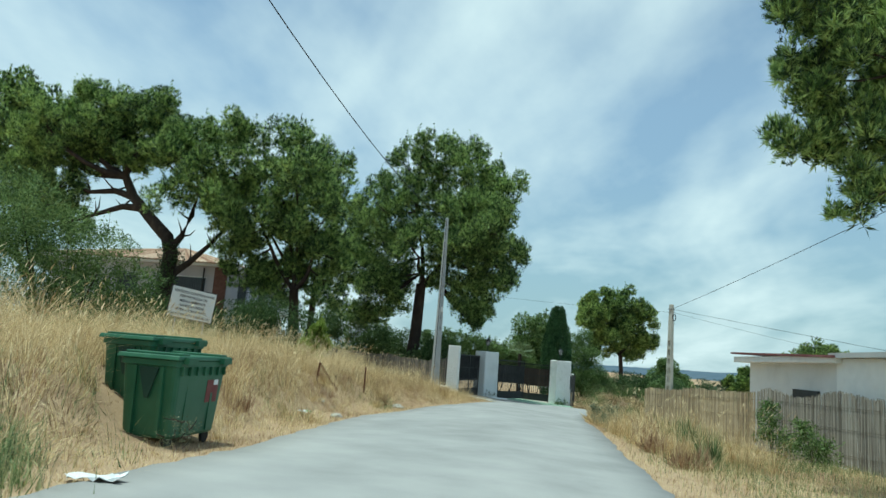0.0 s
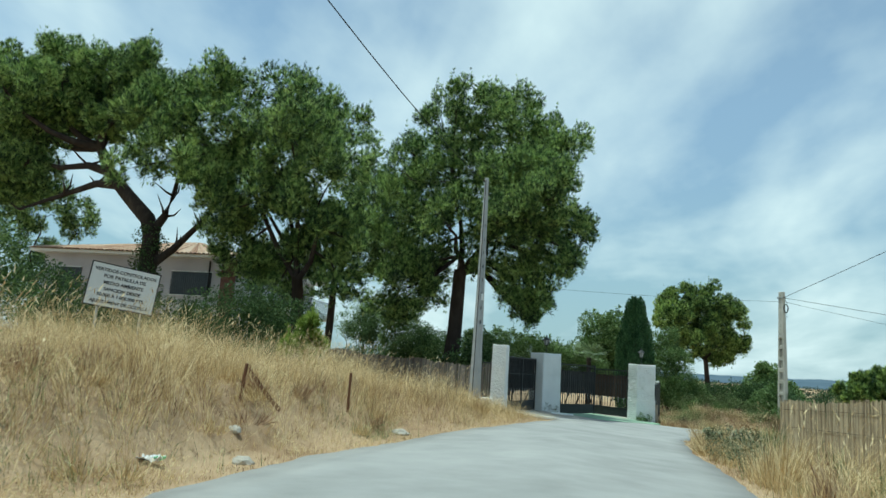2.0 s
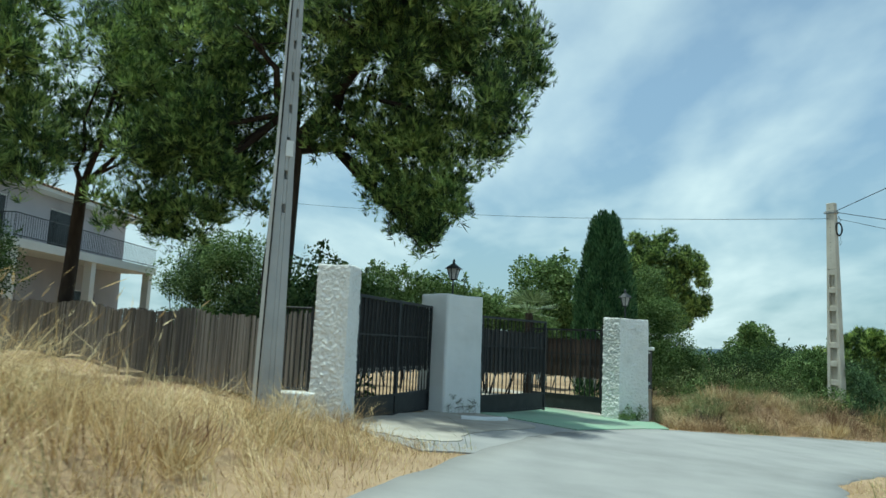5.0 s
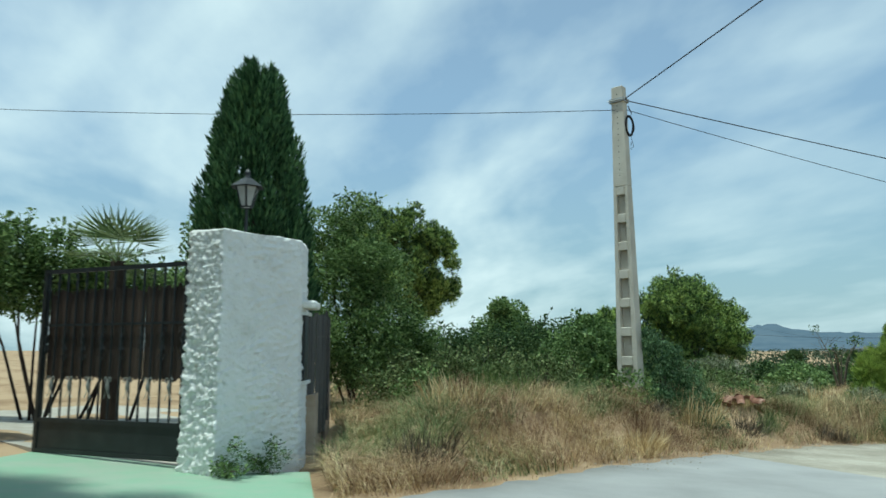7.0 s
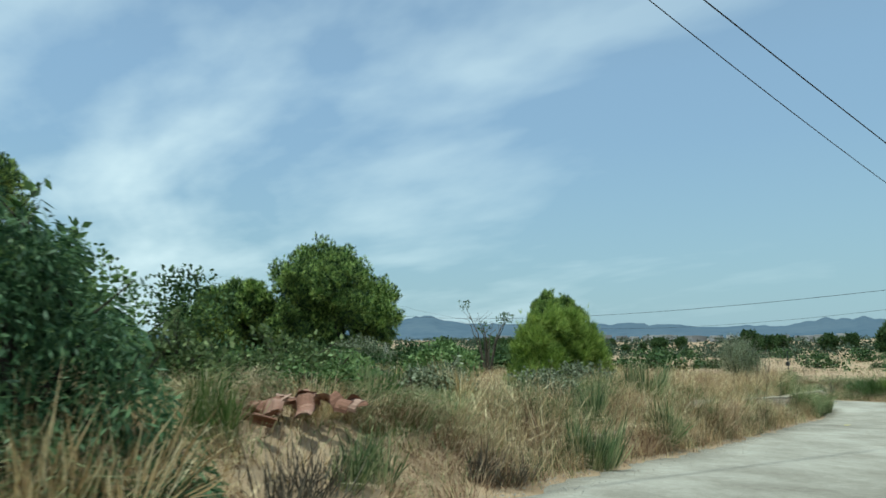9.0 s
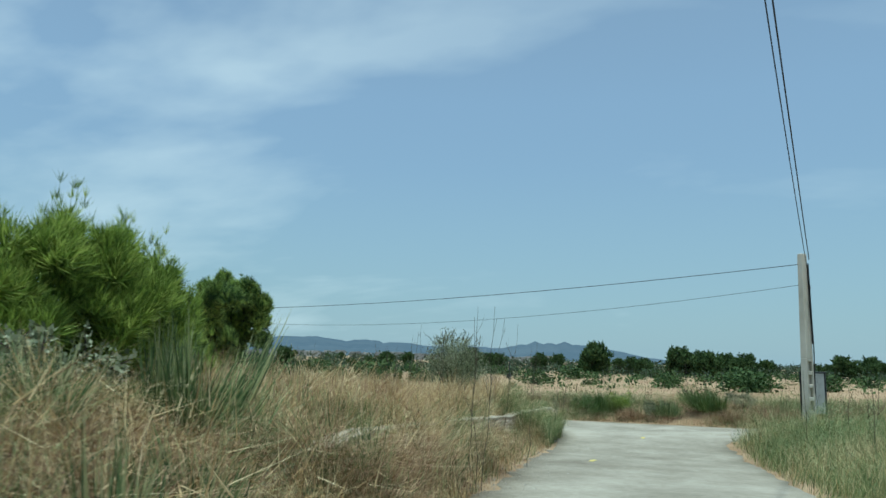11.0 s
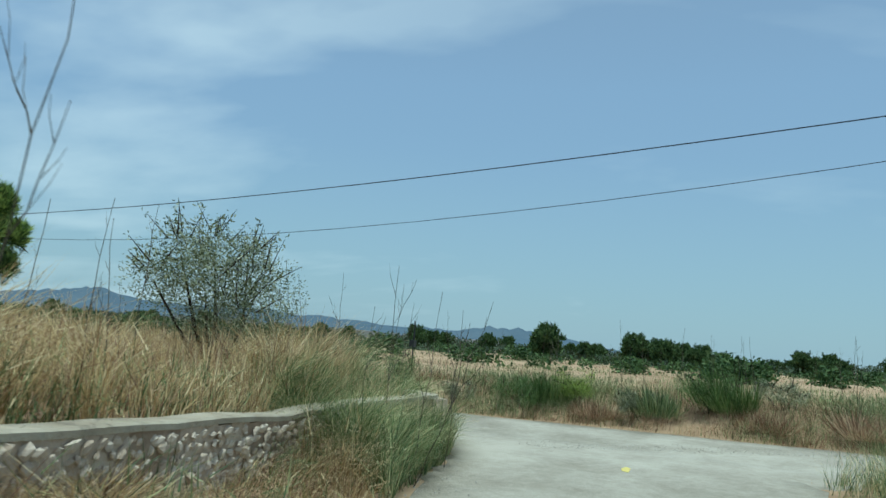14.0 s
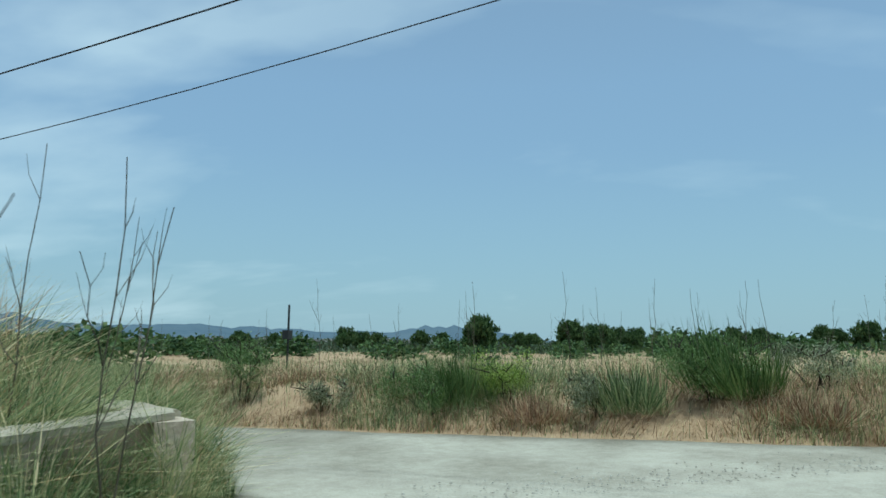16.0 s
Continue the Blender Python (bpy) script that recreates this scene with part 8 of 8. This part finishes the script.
russet = 0.74 + 0.14 * (1 - step(cut[:, 0], 32, 37))
a = (odd >= green) & (odd < russet)
blades("dry_weeds", cut[a], hh[a], 0.0045, M_STRAW_BROWN, "brown dry weeds before the rubble wall", "weeds", 21, 0.9, tuss=0.45)
a = odd >= np.maximum(russet, green)
blades("dry_weeds", cut[a], hh[a] * 1.1, 0.0042, M_STRAW, "dry straw before the rubble wall", "weeds", 22, 0.6, tuss=0.5)
pick = cut[rng.uniform(0, 1, len(cut)) < 0.05 * (1 - bare)]
blades("dry_weeds", pick, 0.95, 0.008, M_STRAW, "pale broken straw stalks before the rubble wall", "weeds", 27, 1.3)
# thin red-brown growth standing close against the stones
lean_to = np.stack([rng.uniform(33.0, 40.8, 18000), np.zeros(18000)], 1)
lean_to[:, 1] = np.interp(lean_to[:, 0], [q[0] for q in W], [q[1] for q in W]) - 0.24 - np.abs(rng.normal(0, 0.16, 18000))
lean_to = lean_to[off_road(lean_to, 0.05)]
some = rng.uniform(0, 1, len(lean_to)) < 0.45
blades("dry_weeds", lean_to[some], 0.52, 0.0042, M_WEED_RUSSET, "thin russet weeds against the rubble wall", "weeds", 71, 0.5, tuss=0.4)
blades("dry_weeds", lean_to[~some], 0.48, 0.0042, M_STRAW, "thin straw-coloured weeds against the rubble wall", "weeds", 72, 0.6, tuss=0.4)
fall = np.stack([rng.uniform(32.5, 35.6, 420), np.zeros(420)], 1)
fall[:, 1] = np.interp(fall[:, 0], [q[0] for q in W], [q[1] for q in W]) - 0.22 + rng.normal(0, 0.10, 420)
blades("dry_weeds", fall, 0.5, 0.008, M_STRAW, "fallen bleached straw lying along the coping", "weeds", 28, 2.4, z=plane(fall[:, 0], fall[:, 1]) + 0.62)
# outer bank of the bend: brown tangle
xy = scatter(rng, 520000, 8.6, 34, 43.5, 62)
xy = xy[off_road(xy, 0.25)]
dl = to_line(xy[:, 0], xy[:, 1], LEFT)
dr = to_line(xy[:, 0], xy[:, 1], RIGHT)
xy = xy[(dl < dr) & (rng.uniform(0, 1, len(dl)) < np.clip(0.18 + step(dl, 0.1, 0.9), 0, 1) * np.clip(1.2 - dl / 8, 0.10, 1))]
xy = xy[(to_line(xy[:, 0], xy[:, 1], [(19.75, 51.7), (19.2, 50.4)]) > 0.7) | (rng.uniform(0, 1, len(xy)) < 0.15)]
cut = clumped(rng, xy, -0.5, 0.5, 2)
blades("dry_weeds", cut, 0.46, 0.0055, M_WEED_RUSSET, "tangled red-brown dry weeds on the bank", "weeds", 9, 1.0, tuss=0.6)
cut = clumped(rng, xy, 0.45, 0.4, 4)
blades("dry_weeds", cut, 0.42, 0.005, M_STRAW, "straw-coloured dry weeds on the bank", "weeds", 10, 0.8, tuss=0.5)
up_ = to_line(xy[:, 0], xy[:, 1], LEFT)
cut = np.concatenate([clumped(rng, xy, 1.0, 0.33, 6), clumped(rng, xy[(up_ > 1.4)], -0.1, 0.4, 3)])
blades("weeds", cut, 0.42, 0.007, M_GRASS_GREY, "grey-green weeds on the bank", "weeds", 11, 0.8, tuss=0.7)
r = random.Random(63)
for i in range(40):
    x = 10.5 + 23 * (i + r.uniform(-0.4, 0.4)) / 40
    y = float(np.interp(x, [q[0] for q in LEFT[12:20]], [q[1] for q in LEFT[12:20]])) + r.uniform(0.6, 4.2)
    kind_ = i % 5
    broom(("dead grey-brown twiggy weed on the rough bank", "grey-green wiry weed on the rough bank", "dry tan weed on the rough bank", "russet dry weed on the rough bank", "green tufted weed on the rough bank")[kind_], (x, y, gz(x, y)), r.uniform(0.5, 1.2), r.uniform(0.35, 0.8), 340, 860 + i,
          (M_DEADWOOD, M_GRASS_GREY, M_STRAW, M_WEED_RUSSET, M_GRASS_GREEN)[kind_], "rough bank weeds", "weed", "twiggy_weed")
# bank by the rubble wall: tall straw
xy = scatter(rng, 190000, 31, 49.6, 53, 72)
xy = xy[off_road(xy, 0.1)]
dl = to_line(xy[:, 0], xy[:, 1], LEFT)
dw = np.minimum(to_line(xy[:, 0], xy[:, 1], W), to_line(xy[:, 0], xy[:, 1], W2))
ok = (xy[:, 1] > np.interp(xy[:, 0], [q[0] for q in LEFT[14:25]], [q[1] for q in LEFT[14:25]]) - 0.1) & (dw > 0.13) & (rng.uniform(0, 1, len(dl)) < np.clip(1.25 - dl / 12, 0.2, 1))
xy, dl = xy[ok], dl[ok]
front = dl < 1.2
thin = front & (xy[:, 0] > 34) & (xy[:, 0] < 43.2) & (rng.uniform(0, 1, len(dl)) > 0.25)
xy, front, dl = xy[~thin], front[~thin], dl[~thin]
hh = np.where(front, 0.34, 0.80) + 0.25 * step(xy[:, 0], 43, 46) * (dl < 2.2) + 0.12 * np.sin(xy[:, 0] * 1.7) * np.sin(xy[:, 1] * 1.3)
blades("tall_grass", xy, hh, 0.0065, M_STRAW, "tall dry straw grass by the rubble wall", "grass", 12, 0.5, tuss=0.5)
odd = rng.uniform(0, 1, len(xy)) < 0.35
blades("tall_grass", xy[odd], hh[odd] * 1.05, 0.006, M_STRAW_BROWN, "russet dry grass by the rubble wall", "grass", 23, 0.6)
near = xy[(dl < 2.5)]
cut = clumped(rng, near, 0.5, 0.45, 8)
blades("tall_grass", cut, 0.62, 0.008, M_GRASS_GREY, "grey-green tall grass by the rubble wall", "grass", 13, 0.55)
corner = scatter(rng, 75000, 43.6, 49.4, 55.5, 60.5)
corner = corner[off_road(corner, 0.05) & (to_line(corner[:, 0], corner[:, 1], LEFT) < 1.6)]
blades("tall_grass", corner, 0.92, 0.0048, M_GRASS_GREY, "green tall grass clump at the corner", "grass", 14, 0.5, tuss=0.5)
# inner side of the lane: tall grey-green grass
xy = scatter(rng, 330000, 8, 50, 38, 52.2)
xy = xy[off_road(xy, 0.1)]
dr = to_line(xy[:, 0], xy[:, 1], RIGHT)
xy = xy[(dr < 4.5) & (xy[:, 1] < np.interp(xy[:, 0], [q[0] for q in RIGHT[7:20]], [q[1] for q in RIGHT[7:20]]) + 0.1) & (rng.uniform(0, 1, len(dr)) < np.clip(0.15 + step(dr, 0.1, 1.2), 0, 1) * np.clip(1.3 - dr / 6, 0.15, 1))]
hh = 0.42 + 0.45 * step(xy[:, 0], 24, 36) + 0.2 * step(xy[:, 0], 36, 42)
blades("tall_grass", xy, hh, 0.0042, M_GRASS_GREY, "tall grey-green grass along the lane", "grass", 15, 0.85, tuss=0.6)
cut = clumped(rng, xy, 0.2, 0.5, 8)
blades("tall_grass", cut, 0.6, 0.0042, M_GRASS_GREEN, "soft green grass along the lane", "grass", 26, 0.8, tuss=0.6)
cut = clumped(rng, xy, 0.4, 0.4, 3)
blades("tall_grass", cut, 0.7, 0.004, M_STRAW, "dry straw among the green grass", "grass", 16, 0.5)
# far bank of the crossing
xy = scatter(rng, 170000, 52.6, 59, 36, 74)
xy = xy[off_road(xy, 0.1)]
de = xy[:, 0] - 52.7
xy = xy[rng.uniform(0, 1, len(de)) < np.clip(1.2 - de / 7, 0.15, 1) * np.clip(0.55 + step(de, 0, 0.7), 0, 1)]
cut = clumped(rng, xy, -0.9, 0.5, 4)
blades("dry_weeds", cut, 0.40, 0.0055, M_WEED_RUSSET, "brown dry weeds on the far bank", "weeds", 17, 0.9, tuss=0.5)
cut = clumped(rng, xy, 0.3, 0.35, 9)
blades("tall_grass", cut, 0.55, 0.005, M_GRASS_GREY, "grey-green tall grass on the far bank", "grass", 18, 0.6)
# dry fields beyond
xy = scatter(rng, 90000, 20, 130, 40, 130)
xy = xy[off_road(xy, 0.4)]
de = xy[:, 0] - 52.7
ok = ((de > 4) | ((xy[:, 1] > 62) & (xy[:, 0] < 49.4)))
d = np.hypot(xy[:, 0] - 46, xy[:, 1] - 56)
xy = xy[ok & (rng.uniform(0, 1, len(d)) < np.clip(1.2 - d / 110, 0.15, 1))]
cut = clumped(rng, xy, -0.4, 0.12, 4)
blades("field_grass", cut, 0.20, 0.018, M_STRAW_BROWN, "sparse dry grass over the fields", "grass", 19, 0.7)
cut = clumped(rng, xy, 0.75, 0.09, 7)
blades("field_grass", cut, 0.30, 0.03, M_GRASS_GREY, "grey-green growth over the fields", "grass", 29, 0.8)

# flattened dead grass and litter along the verges
for edge, x0, x1, y0, y1, n, sd in ((LEFT, -4, 5, -2, 37, 260000, 40), (RIGHT, 6, 13, -2, 37, 130000, 41), (LEFT, 8, 49, 43, 58, 150000, 42), (RIGHT, 8, 50, 35, 52.5, 90000, 43), (EAST, 52, 58, 38, 70, 90000, 44)):
    xy = scatter(rng, n, x0, x1, y0, y1)
    xy = xy[off_road(xy, 0.02)]
    d = to_line(xy[:, 0], xy[:, 1], edge)
    xy = xy[(d < 2.4) & (rng.uniform(0, 1, len(d)) < np.clip(1.1 - d / 3, 0.1, 1))]
    half = rng.uniform(0, 1, len(xy)) + 0.3 * np.sin(xy[:, 0] * 1.1 + xy[:, 1] * 0.7) < 0.55
    blades("dead_grass", xy[half], 0.12, 0.0048, M_STRAW, "flattened straw litter on the verge", "grass", sd, 1.2)
    blades("dead_grass", xy[~half], 0.11, 0.0052, M_STRAW_BROWN, "flattened brown litter on the verge", "grass", sd + 10, 1.6)

# stubble over the field inside the bend
xy = scatter(rng, 26000, 12, 49, -20, 48)
xy = xy[off_road(xy, 3.0)]
blades("field_grass", clumped(rng, xy, -0.3, 0.12, 5), 0.22, 0.02, M_STRAW, "sparse stubble over the inner field", "grass", 30, 0.9)

# grit along the edges of the dusty lane
b = Build()
r = random.Random(4)
for i in range(4200):
    if i % 4:
        p, a = on_line(LEFT[14:24], r.uniform(0, 34))
        s = 1
    else:
        p, a = on_line([(48.5, 56.0), (52.2, 50.5)], r.uniform(0, 6.5))
        s = -1
    if p is None:
        continue
    q = (abs(r.gauss(0, 0.4)) - 0.3) * s
    x, y = p[0] + math.sin(a) * q, p[1] - math.cos(a) * q
    k = 0.004 + 0.015 * r.random() ** 2.5
    b.box((x, y, base_z(x, y) + 0.03 + k * 0.3), (k * 1.3, k, k * 0.7), Matrix.Rotation(r.uniform(0, 3), 4, "Z"), 0.6)
tagged(new("grit", b.mesh("grit", M_CONCRETE)), "loose pale grit and pebbles on the lane", "gravel", kind="stuff")
